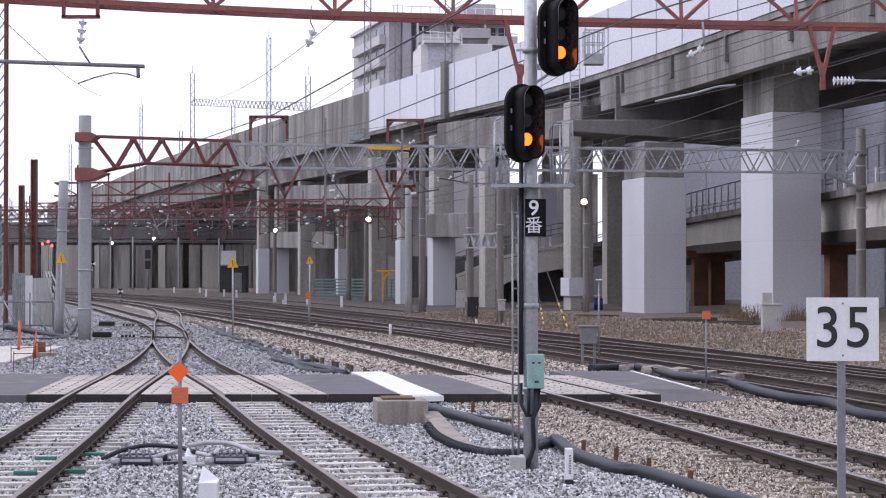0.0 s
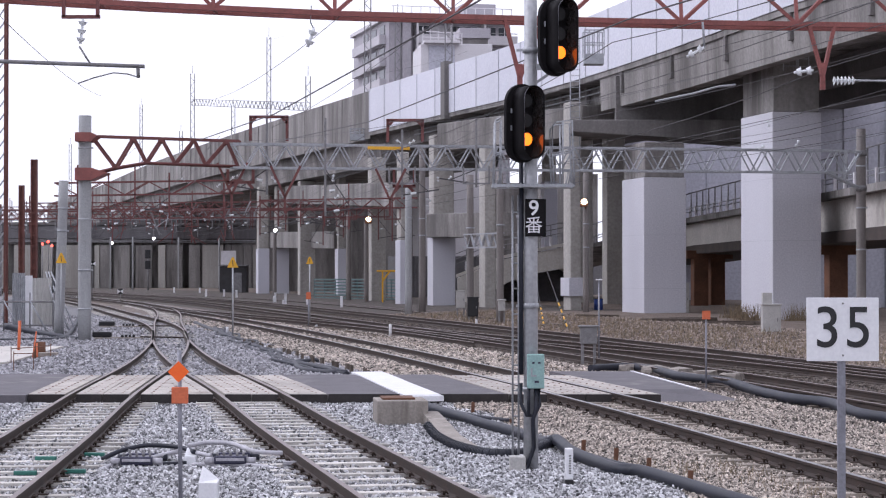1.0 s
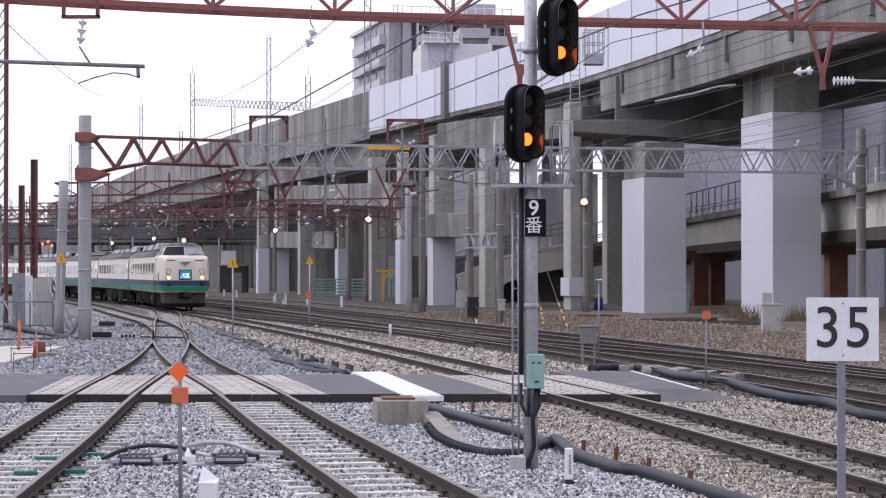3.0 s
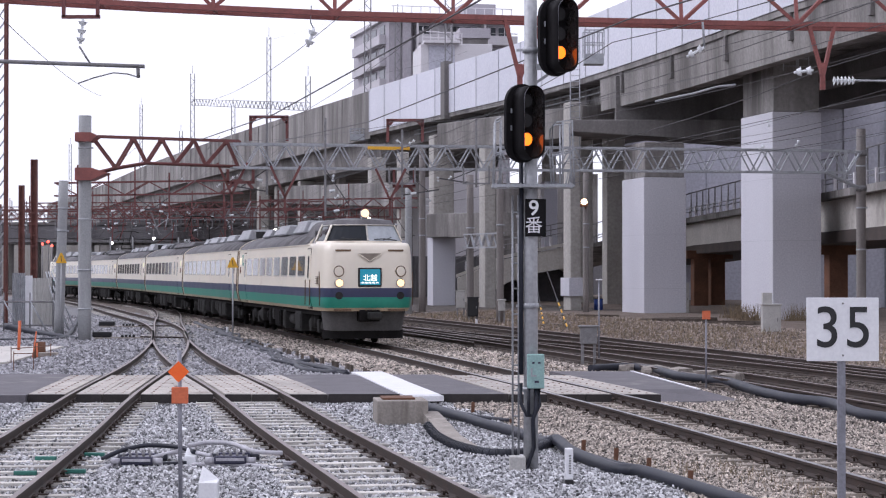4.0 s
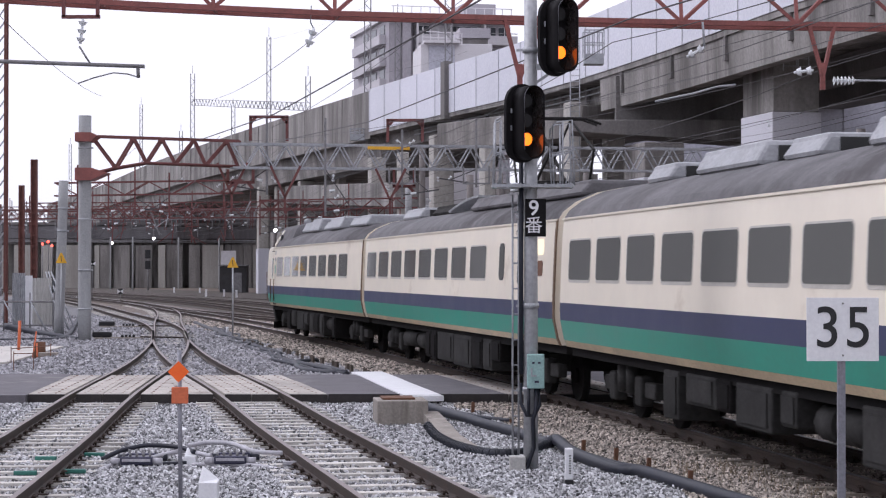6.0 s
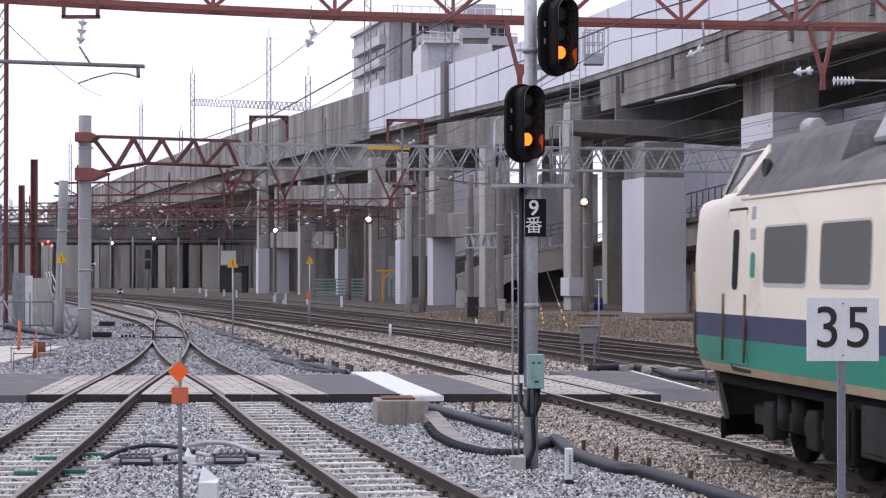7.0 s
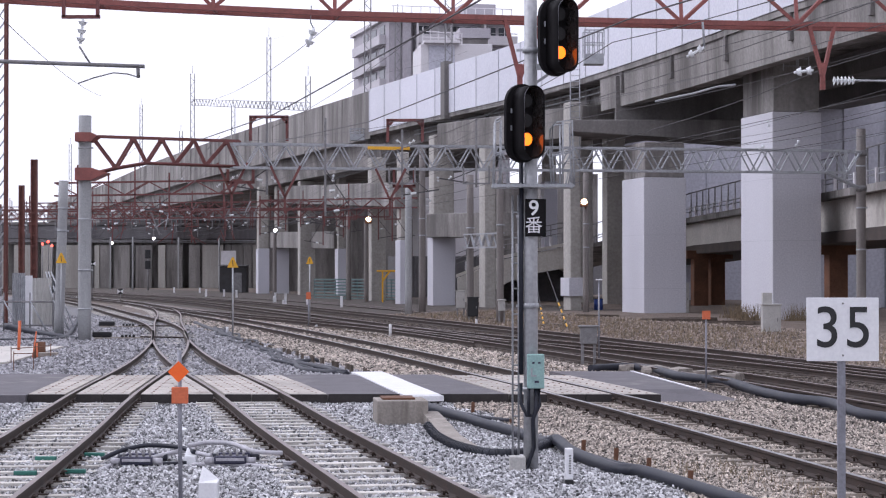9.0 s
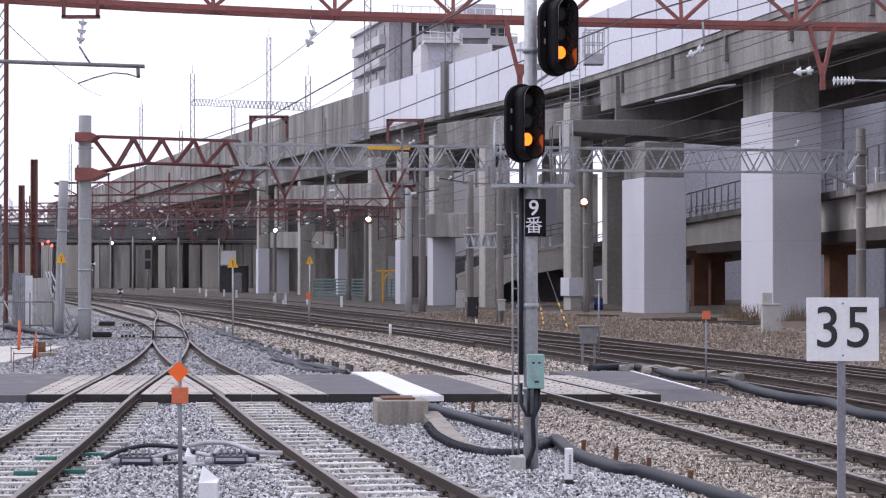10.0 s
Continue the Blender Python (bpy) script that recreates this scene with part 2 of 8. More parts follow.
def build_ground():
    bm = bmesh.new()
    ys = list(np.arange(-40, 14, 6.0)) + list(np.arange(14, 70, 0.7)) + list(np.arange(70, 160, 2.0)) + list(np.arange(160, 420, 12.0)) + [500, 800, 1500, 3000]
    grid = []
    for y in ys:
        s = max(y, 20) / 20.0
        xs = [-3000, -800, -200, -60 - max(y, 0) * 0.3] + [main_x(min(max(y, 6), 420)) + k * 0.55 for k in range(-36, 50)] + [60, 200, 800, 3000]
        xs = sorted(xs)
        grid.append([bm.verts.new((x, y, ground_height(x, max(min(y, 400), 6)) if abs(x) < 150 else -0.21)) for x in xs])
    for a, b in zip(grid, grid[1:]):
        for k in range(len(a) - 1):
            f = bm.faces.new((a[k], a[k + 1], b[k + 1], b[k]))
            c = f.calc_center_median()
            d = c.x - main_x(min(max(c.y, 6), 420))
            if c.y > 108 and 3.0 < d < 24 and c.y < 420:
                f.material_index = 3
            elif d > 10.0 or c.y > 420 or d < -22:
                f.material_index = 2
            elif d > 3.4 + 0.3 * noise.noise((c.x, c.y * 0.4, 3.0)):
                f.material_index = 3
            elif d > -2.6 + 0.5 * noise.noise((c.x, c.y * 0.4, 9.0)):
                f.material_index = 1
    solid("ground", bm, [BALLAST, BALLAST_TAN, EARTH, BALLAST_DARK], "grey and tan crushed stone ballast with brown earth banks", "ground", kind="structure", smooth=True)


RAIL_PROFILE = [(-0.062, -0.150), (0.062, -0.150), (0.062, -0.138), (0.010, -0.115), (0.010, -0.045), (0.033, -0.035), (0.033, -0.004), (0.026, 0.0), (-0.026, 0.0), (-0.033, -0.004), (-0.033, -0.035), (-0.010, -0.045), (-0.010, -0.115), (-0.062, -0.138)]


def rail_mesh(line, shiny=True):
    bm = bmesh.new()
    rings = []
    for i, (x, y) in enumerate(line):
        x0, y0 = line[max(i - 1, 0)]
        x1, y1 = line[min(i + 1, len(line) - 1)]
        n = math.hypot(x1 - x0, y1 - y0)
        rx, ry = (y1 - y0) / n, -(x1 - x0) / n
        rings.append([bm.verts.new((x + rx * a, y + ry * a, b)) for a, b in RAIL_PROFILE])
    n = len(RAIL_PROFILE)
    for a, b in zip(rings, rings[1:]):
        for k in range(n):
            f = bm.faces.new((a[k], b[k], b[(k + 1) % n], a[(k + 1) % n]))
            f.material_index = 1 if k in (6, 7, 8) else 0
    bm.faces.new(rings[0])
    bm.faces.new(rings[-1][::-1])
    return bm


def sleeper_mesh(name, material, length=2.0, width=0.22):
    bm = bmesh.new()
    box(bm, 0, 0, -0.235, length, width, 0.17, bevel=0.0)
    for v in bm.verts:
        if v.co.z > -0.2:
            v.co.y *= 0.82
            v.co.x *= 0.985
    return link_mesh(name, bm, material)


SLEEPER_MESH = sleeper_mesh("sleeper", SLEEPER)
TAN_MESH = sleeper_mesh("sleeper", SLEEPER_TAN)
TIMBER_MESH = sleeper_mesh("sleeper", SLEEPER_WOOD, 2.2, 0.2)


def clip_mesh():
    """A rail fastening: a base plate, a coil clip and a bolt."""
    bm = bmesh.new()
    box(bm, 0, 0, -0.145, 0.12, 0.12, 0.02)
    tube(bm, [(-0.03, -0.045, -0.12), (-0.01, -0.05, -0.085), (0.03, 0.0, -0.09), (-0.01, 0.05, -0.085), (-0.03, 0.045, -0.12)], 0.011, 5)
    tube(bm, [(0, 0, -0.135), (0, 0, -0.07)], 0.014, 6)
    return link_mesh("rail_clip", bm, RAIL)


CLIP_MESH = clip_mesh()


def build_track(name, line, label, sleepers=(14, 60), mesh=None, pitch=0.64, clips=None, left=True, right=True, far=True, head=None):
    track = thing(name, pose(0, 0, 0), label, "railway track", kind="structure")
    for d, on in ((-0.566, left), (0.566, right)):
        if on:
            part("rail", rail_mesh(shifted(line, d)), [RAIL, head or RAIL_DULL], track)
    mesh = mesh or SLEEPER_MESH
    pts = np.array(line)
    seg = np.hypot(*np.diff(pts, axis=0).T)
    s = np.concatenate([[0], np.cumsum(seg)])
    rest = bmesh.new()
    count = 0
    for k in range(int(s[-1] / pitch)):
        x, y = np.interp(k * pitch, s, pts[:, 0]), np.interp(k * pitch, s, pts[:, 1])
        x2, y2 = np.interp(k * pitch + 0.1, s, pts[:, 0]), np.interp(k * pitch + 0.1, s, pts[:, 1])
        turn = math.atan2(-(x2 - x), y2 - y)
        if sleepers[0] <= y <= sleepers[1]:
            ob = new("sleeper", mesh)
            ob.parent = track
            ob.matrix_basis = Matrix.Translation((x, y, random.uniform(-0.006, 0.006))) @ Matrix.Rotation(turn + random.uniform(-0.01, 0.01), 4, "Z")
            if clips and clips[0] <= y <= clips[1]:
                for d in (-0.566, 0.566):
                    for e in (-0.095, 0.095):
                        c = new("rail_clip", CLIP_MESH)
                        c.parent = ob
                        c.matrix_basis = Matrix.Translation((d + e, 0, 0)) @ Matrix.Rotation(0 if e > 0 else math.pi, 4, "Z")
        elif far and y > sleepers[1] and y < 170:
            box(rest, x, y, -0.235, 2.0, 0.2, 0.17, turn)
            count += 1
    if count:
        ob = part("far_sleeper_bed", rest, mesh.materials[0], track)
        ob["kind"] = "stuff"
    else:
        rest.free()
    return track


# ---------------------------------------------------------------- elevated railway: edge line of the deck in plan
EDGE = smooth_line([(-60, 38.8), (20, 25.2), (40, 21.8), (62, 17.9), (85.2, 13.4), (100, 10.6), (127.4, 3.76), (137.3, 0.4), (155, -5.3), (196, -18.3), (250, -34.5), (334, -57), (420, -82)], 2.0)
DECK_Z = 12.9


def along(line, z):
    return [(x, y, z) for x, y in line]


GALVANISED_DULL = surface("dull_barrier_post", (0.48, 0.48, 0.52), 0.6, vary=0.1, bump=0.02)


def build_viaduct():
    near, far = cut(EDGE, -60, 158), cut(EDGE, 156, 420)
    deck = thing("elevated_railway", pose(0, 0, 0), "weathered grey concrete elevated railway on tall piers", "viaduct", kind="structure")
    bm = bmesh.new()
    sweep(bm, along(near, DECK_Z), [(0, -0.28), (17.0, -0.28), (17.0, 0.35), (0, 0.35)])
    part("deck_slab", bm, CONCRETE, deck)
    # deep outer girder with stiffening ribs over the first spans
    bm = bmesh.new()
    sweep(bm, along(cut(EDGE, 40, 110), DECK_Z), [(0.10, -0.285), (0.16, -2.05), (0.75, -2.05), (0.75, -0.285)])
    part("edge_girder", bm, CONCRETE, deck, "deep stained concrete edge girder")
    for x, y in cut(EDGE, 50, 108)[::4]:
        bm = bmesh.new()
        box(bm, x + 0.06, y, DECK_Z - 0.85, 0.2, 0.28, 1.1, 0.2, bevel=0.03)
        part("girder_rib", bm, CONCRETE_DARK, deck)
    # crosshead on the second pier and an added wall, coloured dark for shade
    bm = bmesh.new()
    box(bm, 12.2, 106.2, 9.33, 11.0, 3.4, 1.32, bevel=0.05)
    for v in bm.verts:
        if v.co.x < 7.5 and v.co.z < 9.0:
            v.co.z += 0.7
    part("crosshead", bm, CONCRETE_DARK, deck, "stained concrete crosshead beam, darkened for the shade under the deck")
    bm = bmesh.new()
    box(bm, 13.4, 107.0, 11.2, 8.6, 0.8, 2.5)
    part("shade_wall", bm, CONCRETE_DARK, deck)
    bm = bmesh.new()
    sweep(bm, along(near, DECK_Z), [(1.15, -0.3), (1.35, -1.35), (3.4, -1.35), (3.6, -0.3)])
    part("girder", bm, CONCRETE, deck)
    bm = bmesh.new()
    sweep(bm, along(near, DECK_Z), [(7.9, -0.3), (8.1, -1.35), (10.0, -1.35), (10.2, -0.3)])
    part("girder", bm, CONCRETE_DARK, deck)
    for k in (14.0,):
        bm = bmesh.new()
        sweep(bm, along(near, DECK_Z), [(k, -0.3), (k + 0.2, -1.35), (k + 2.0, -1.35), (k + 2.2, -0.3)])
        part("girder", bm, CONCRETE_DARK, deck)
    bm = bmesh.new()
    sweep(bm, along(far, DECK_Z), [(0, -0.5), (0.05, 3.2), (0.3, 3.2), (0.3, 0.3), (11.1, 0.3), (11.1, 3.2), (11.4, 3.2), (11.4, -0.5)])
    part("parapet", bm, CONCRETE, deck, "long plain concrete parapet with rain streaks")
    bm = bmesh.new()
    sweep(bm, along(far, DECK_Z), [(0.7, -0.5), (1.0, -2.5), (10.4, -2.5), (10.7, -0.5)])
    part("girder", bm, CONCRETE, deck)
    # white noise barrier in panels, with posts at the joints
    line = cut(EDGE, 40, 157)
    step = 2
    for i in range(0, len(line) - step, step):
        (x0, y0), (x1, y1) = line[i], line[i + step]
        bm = bmesh.new()
        for lo, hi in ((0.0, 3.3),):
            beam(bm, (x0, y0, DECK_Z + (lo + hi) / 2), (x1, y1, DECK_Z + (lo + hi) / 2), 0.12, hi - lo - 0.02)
        part("barrier_panel", bm, PANEL, deck, "pale grey-white noise barrier panel" if i == 0 else "")
    for x, y in line[::step]:
        bm = bmesh.new()
        box(bm, x - 0.05, y, DECK_Z + 1.65, 0.1, 0.07, 3.3, 0.2)
        part("barrier_post", bm, GALVANISED_DULL, deck)
    for i, (x, y) in enumerate(cut(EDGE, 164, 330)[::3]):
        bm = bmesh.new()
        box(bm, x + 0.0, y, DECK_Z + 1.35, 0.05, 0.07, 3.7, 0.3)
        part("parapet_joint", bm, CONCRETE, deck)
    bm = bmesh.new()
    x, y = x_at(EDGE, 137.6), 137.6
    box(bm, x - 0.1, y, DECK_Z + 1.55, 0.5, 0.9, 3.9, 0.3)
    part("joint_pilaster", bm, CONCRETE_DARK, deck)
    return deck


def pier(x, y, wide, deep, turn, z0, z_jacket, z1, label, bare=None):
    """A rectangular pier with its near left corner at (x, y); turn is the heading of its long side."""
    t = thing("viaduct_pier", Matrix.Translation((x, y, z0)) @ Matrix.Rotation(turn, 4, "Z"), label, "pier", kind="structure")
    bm = bmesh.new()
    if z_jacket > z0:
        box(bm, wide / 2, deep / 2, (z_jacket - z0) / 2, wide, deep, z_jacket - z0, bevel=0.04)
        part("jacket", bm, JACKET, t, "smooth pale grey painted jacket")
        if wide > 2:
            for z in (z_jacket - z0 - 2.9, z_jacket - z0 - 5.6):
                if z > 0.5:
                    bm = bmesh.new()
                    box(bm, wide / 2, deep / 2, z, wide + 0.008, deep + 0.008, 0.025)
                    part("joint_line", bm, GALVANISED_DULL, t)
        bm = bmesh.new()
    lo = max(z_jacket - z0, 0)
    box(bm, wide / 2, deep / 2, (lo + z1 - z0) / 2, wide - 0.14, deep - 0.14, z1 - z0 - lo, bevel=0.06)
    part("shaft", bm, bare or CONCRETE, t, "bare stained concrete shaft")
    return t


build_ground()
build_viaduct()
pier(14.3, 88.0, 2.25, 4.0, 0.20, -0.05, 9.1, 11.6, "tall rectangular pier, pale painted jacket below bare concrete")
pier(10.1, 102.0, 2.25, 3.6, 0.22, -0.05, 6.9, 8.69, "tall rectangular pier, pale painted jacket below bare concrete")
build_track("railway_track_main", MAIN, "main track with brown rails on grimy tan sleepers", (12, 75), TAN_MESH, clips=(14, 38), head=RAIL_HEAD)
build_track("railway_track_left", LEFT, "siding with dark rails on pale sleepers in grey ballast", (12, 75), clips=(14, 40))
build_track("railway_track_right", RIGHT, "siding with dark rails on pale sleepers in grey ballast", (12, 46), clips=(14, 40), far=False)
build_track("railway_track_join", JOIN, "turnout leading to the main track", (76, 112))
build_track("railway_track_branch", BRANCH, "branch track curving away", (92, 120))
build_track("railway_track_second", SECOND, "track with rusty rails on dark timber sleepers", (20, 80), TIMBER_MESH)
build_track("railway_track_third", THIRD, "track with rusty rails on dark timber sleepers", (20, 80), TIMBER_MESH)
build_track("railway_track_fourth", FOURTH, "far track on dark timber sleepers", (20, 80), TIMBER_MESH)
build_track("railway_track_fifth", FIFTH, "farthest track on dark timber sleepers", (20, 80), TIMBER_MESH)
build_track("railway_track_ladder", LADDER, "turnout track between two timber-sleeper lines", (20, 90), TIMBER_MESH)
build_track("railway_track_crossover", CROSS, "crossover track between two lines", (20, 80), TIMBER_MESH)
# ---------------------------------------------------------------- more materials
RED_STEEL = surface("red_oxide_steel_paint", (0.15, 0.05, 0.047), 0.6, vary=0.25, scale=3, fine=30, bump=0.1, second=(0.13, 0.045, 0.035), stain=0.3)
RED_BRIGHT = surface("faded_red_steel_paint", (0.235, 0.075, 0.065), 0.6, vary=0.2, scale=3, fine=30, bump=0.1)
GALVANISED = surface("galvanised_steel", (0.36, 0.37, 0.39), 0.5, metal=0.35, vary=0.2, scale=5, fine=40, bump=0.05)
DULL_STEEL = surface("dull_grey_steel", (0.22, 0.215, 0.22), 0.6, metal=0.2, vary=0.25, scale=4, fine=30, bump=0.08)
POLE_CONCRETE = surface("spun_concrete_pole", (0.34, 0.345, 0.35), 0.8, vary=0.18, scale=1.5, fine=25, bump=0.12, streak=True)
POLE_BROWN = surface("old_concrete_pole", (0.21, 0.19, 0.18), 0.85, vary=0.2, scale=1.5, fine=25, bump=0.15, streak=True)
BROWN_POST = surface("brown_painted_steel", (0.13, 0.045, 0.035), 0.7, vary=0.3, scale=2, fine=30, bump=0.1)
WIRE = surface("tarnished_wire", (0.09, 0.085, 0.09), 0.6, metal=0.4, vary=0.1, bump=0)
PORCELAIN = surface("white_porcelain", (0.72, 0.74, 0.76), 0.25, vary=0.06, scale=6, fine=40, bump=0)
FLANGE = surface("dark_brown_flange", (0.055, 0.042, 0.036), 0.85, vary=0.35, scale=0.8, fine=12, bump=0.15)
RUST = surface("rust_brown_steel", (0.15, 0.07, 0.04), 0.85, vary=0.35, scale=0.8, fine=12, bump=0.15)
WALL_GREY = surface("blue_grey_wall_cladding", (0.44, 0.44, 0.50), 0.6, vary=0.08, scale=0.2, fine=6, bump=0.05, streak=True)
WALL_DARK = surface("dim_grey_wall_and_shade", (0.17, 0.165, 0.17), 0.85, vary=0.25, scale=0.3, fine=6, bump=0.1, streak=True)
GIRDER_PALE = surface("pale_painted_girder", (0.50, 0.47, 0.43), 0.6, vary=0.12, scale=0.4, fine=8, bump=0.05, second=(0.30, 0.27, 0.24), stain=0.2)
TILE_WALL = surface("grey_tiled_facade", (0.36, 0.34, 0.37), 0.6, vary=0.08, scale=0.3, fine=10, bump=0.05)
TILE_MID = surface("mid_grey_balcony_paint", (0.47, 0.45, 0.475), 0.6, vary=0.08, scale=0.3, fine=10, bump=0.05)
TILE_LIGHT = surface("pale_facade", (0.60, 0.58, 0.60), 0.6, vary=0.06, scale=0.3, fine=10, bump=0.05)
DARK_GLASS = glass_surface("dark_window_glass", (0.05, 0.055, 0.065), 0.06)
YELLOW = surface("yellow_sign_paint", (0.78, 0.42, 0.02), 0.45, vary=0.06, scale=6, fine=40, bump=0.02)
BLACK = surface("black_enamel", (0.012, 0.012, 0.014), 0.4, vary=0.2, scale=6, fine=40, bump=0.03)
WHITE = surface("white_sign_paint", (0.78, 0.78, 0.80), 0.4, vary=0.04, scale=5, fine=40, bump=0.02)
WHITE_LINE = surface("white_road_paint", (0.74, 0.74, 0.76), 0.7, vary=0.06, scale=3, fine=30, bump=0.1)
MESH_GREEN = surface("green_fence_paint", (0.10, 0.16, 0.16), 0.6, vary=0.15, bump=0.02)
FLOOD = lamp_surface("sodium_floodlight", (1.0, 0.74, 0.40), 6.0)
FLOOD_WHITE = lamp_surface("white_floodlight", (1.0, 0.93, 0.85), 9.0)


def text_mesh(s, size, name, depth=0.004, bold=0.0):
    cu = bpy.data.curves.new(name, "FONT")
    cu.body, cu.size, cu.extrude, cu.offset = s, size, depth, bold
    cu.align_x, cu.align_y = "CENTER", "CENTER"
    ob = bpy.data.objects.new(name, cu)
    scene.collection.objects.link(ob)
    me = bpy.data.meshes.new_from_object(ob.evaluated_get(bpy.context.evaluated_depsgraph_get()))
    bpy.data.objects.remove(ob)
    me.name = name
    return me


def column(x, y, r, z0, z1, label, material=None, lean=(0, 0), bands=(), name="catenary_pole", r_top=None, rings=0):
    """A round pole with steel bands."""
    t = thing(name, pose(x, y, z0), label, "pole", "catenary poles")
    bm = bmesh.new()
    h = z1 - z0
    tube(bm, [(lean[0] * k / 6, lean[1] * k / 6, h * k / 6) for k in range(7)], r, 16, taper=r_top or r * 0.82)
    part("shaft", bm, material or POLE_CONCRETE, t, smooth=False)
    for b in bands:
        bm = bmesh.new()
        k = (b - z0) / h
        rr = (r + ((r_top or r * 0.82) - r) * k) + 0.012
        tube(bm, [(lean[0] * k, lean[1] * k, b - z0 - 0.03), (lean[0] * k, lean[1] * k, b - z0 + 0.03)], rr, 16)
        box(bm, lean[0] * k + rr + 0.02, lean[1] * k, b - z0, 0.06, 0.05, 0.05)
        part("band", bm, GALVANISED, t)
    return t


def lattice(name, p, q, depth, width, pitch, material, label, chord=0.09, brace=0.055, posts=None, category="gantry", skip_ends=0.0, group="gantries"):
    """A box truss from p to q (its bottom chord) with zigzag lattice on both faces."""
    t = thing(name, pose(*p), label, category, group)
    p, q = Vector(p), Vector(q)
    d = q - p
    n = d.length
    d.normalize()
    side = Vector((d.y, -d.x, 0)).normalized() * (width / 2)
    up = Vector((0, 0, depth))
    for s, e in ((-1, 0), (1, 0), (-1, 1), (1, 1)):
        bm = bmesh.new()
        beam(bm, side * s + up * e, d * n + side * s + up * e, chord)
        part("chord", bm, material, t)
    for s in (-1, 1):
        bm = bmesh.new()
        k = skip_ends
        low = False
        while k + pitch / 2 <= n + 1e-3:
            a = d * k + side * s + (Vector((0, 0, 0)) if low else up)
            b = d * (k + pitch / 2) + side * s + (up if low else Vector((0, 0, 0)))
            beam(bm, a, b, brace)
            if s == 1:
                beam(bm, d * k - side + (up if low else Vector()), d * (k + pitch / 2) + side + (up if low else Vector()), brace * 0.8)
            low = not low
            k += pitch / 2
        part("lattice_web", bm, material, t)
    GANTRIES.append(t)
    return t


def insulator(x, y, z, axis, count=2, r=0.075, gap=0.1, name="insulator", label="white porcelain insulator with grey caps"):
    """A string of porcelain discs from (x, y, z) along axis."""
    t = thing(name, pose(x, y, z), label, "insulator", "insulators")
    a = Vector(axis).normalized()
    for k in range(count):
        bm = bmesh.new()
        c = a * (gap * (k + 0.5))
        tube(bm, [c - a * gap * 0.2, c - a * gap * 0.12, c + a * gap * 0.1, c + a * gap * 0.2], r, 12, taper=r * 0.55)
        part("disc", bm, PORCELAIN, t, smooth=False)
    bm = bmesh.new()
    tube(bm, [Vector(), a * gap * count], r * 0.3, 8)
    part("core", bm, GALVANISED, t)
    return t


GANTRIES = []


def wire(name, pts, r=0.012, label="thin overhead wire", sag=0.0, group="overhead wires", n=10):
    bm = bmesh.new()
    if len(pts) == 2 and sag:
        a, b = Vector(pts[0]), Vector(pts[1])
        pts = [a.lerp(b, k / n) - Vector((0, 0, sag * 4 * (k / n) * (1 - k / n))) for k in range(n + 1)]
    tube(bm, pts, r, 5, caps=False)
    return solid(name, bm, WIRE, label, "wire", group)


# ---------------------------------------------------------------- piers under the viaduct, farther along
def square_pier(x0, x1, y, z_base, z_jacket, z_top, turn=0.25, deep=1.4, label="square viaduct pier, pale jacket below concrete"):
    """A pier between x0 and x1 at the distance y."""
    return pier(x0, y, (x1 - x0) * 0.8, deep, turn, z_base, z_jacket, z_top, label, CONCRETE_PALE)


for x0, x1, y, jack, top in (
    (-0.63, 1.18, 125.0, 4.27, 10.6),
    (-2.77, -1.90, 131.0, 4.19, 9.9),
    (-5.21, -3.66, 146.0, 0.0, 10.4),
    (-9.12, -8.14, 176.0, 4.16, 10.3),
    (-12.88, -10.95, 182.0, 0.0, 10.3),
    (-15.91, -14.30, 193.0, 4.35, 10.3),
    (-17.67, -16.32, 194.0, 4.37, 10.3),
    (2.38, 3.40, 118.0, 0.0, 9.5),
    (6.86, 7.84, 110.0, 0.0, 11.4),
):
    last_pier = square_pier(x0, x1, y, -0.1, jack, top)
bm = bmesh.new()
box(bm, 0.42, 0.68, 1.42, 0.95, 1.55, 1.0, 0.0, bevel=0.03)
part("foot_guard", bm, JACKET, last_pier, "pale painted guard near the pier's foot")


def cross_beam(p, q, w, h, label):
    bm = bmesh.new()
    beam(bm, p, q, w, h)
    bmesh.ops.bevel(bm, geom=list(bm.edges), offset=0.04, segments=1, affect="EDGES")
    return solid("cross_beam", bm, CONCRETE, label, "beam", "concrete cross beams", "structure")


cross_beam((-0.49, 125.60, 4.98), (3.58, 119.00, 4.90), 1.3, 1.45, "stained concrete beam between viaduct piers")
cross_beam((-15.85, 193.60, 5.17), (-8.87, 177.00, 4.91), 1.4, 1.5, "stained concrete beam between viaduct piers")
cross_beam((-13.97, 190.00, 9.35), (-2.34, 131.00, 7.11), 1.6, 1.6, "dark concrete beam under the viaduct")
cross_beam((0.56, 125.00, 10.37), (8.61, 112.00, 10.45), 2.2, 1.7, "dark concrete cross head under the viaduct")

# ---------------------------------------------------------------- the lower deck and its ramp, on the right behind the piers
RAMP = [(17.6, 45.0, 5.67), (17.3, 62.0, 5.67), (17.0, 88.0, 5.67), (16.3, 103.0, 5.6), (15.2, 125.0, 5.5), (13.2, 149.0, 4.9), (9.5, 163.0, 3.6), (5.0, 172.0, 2.4)]


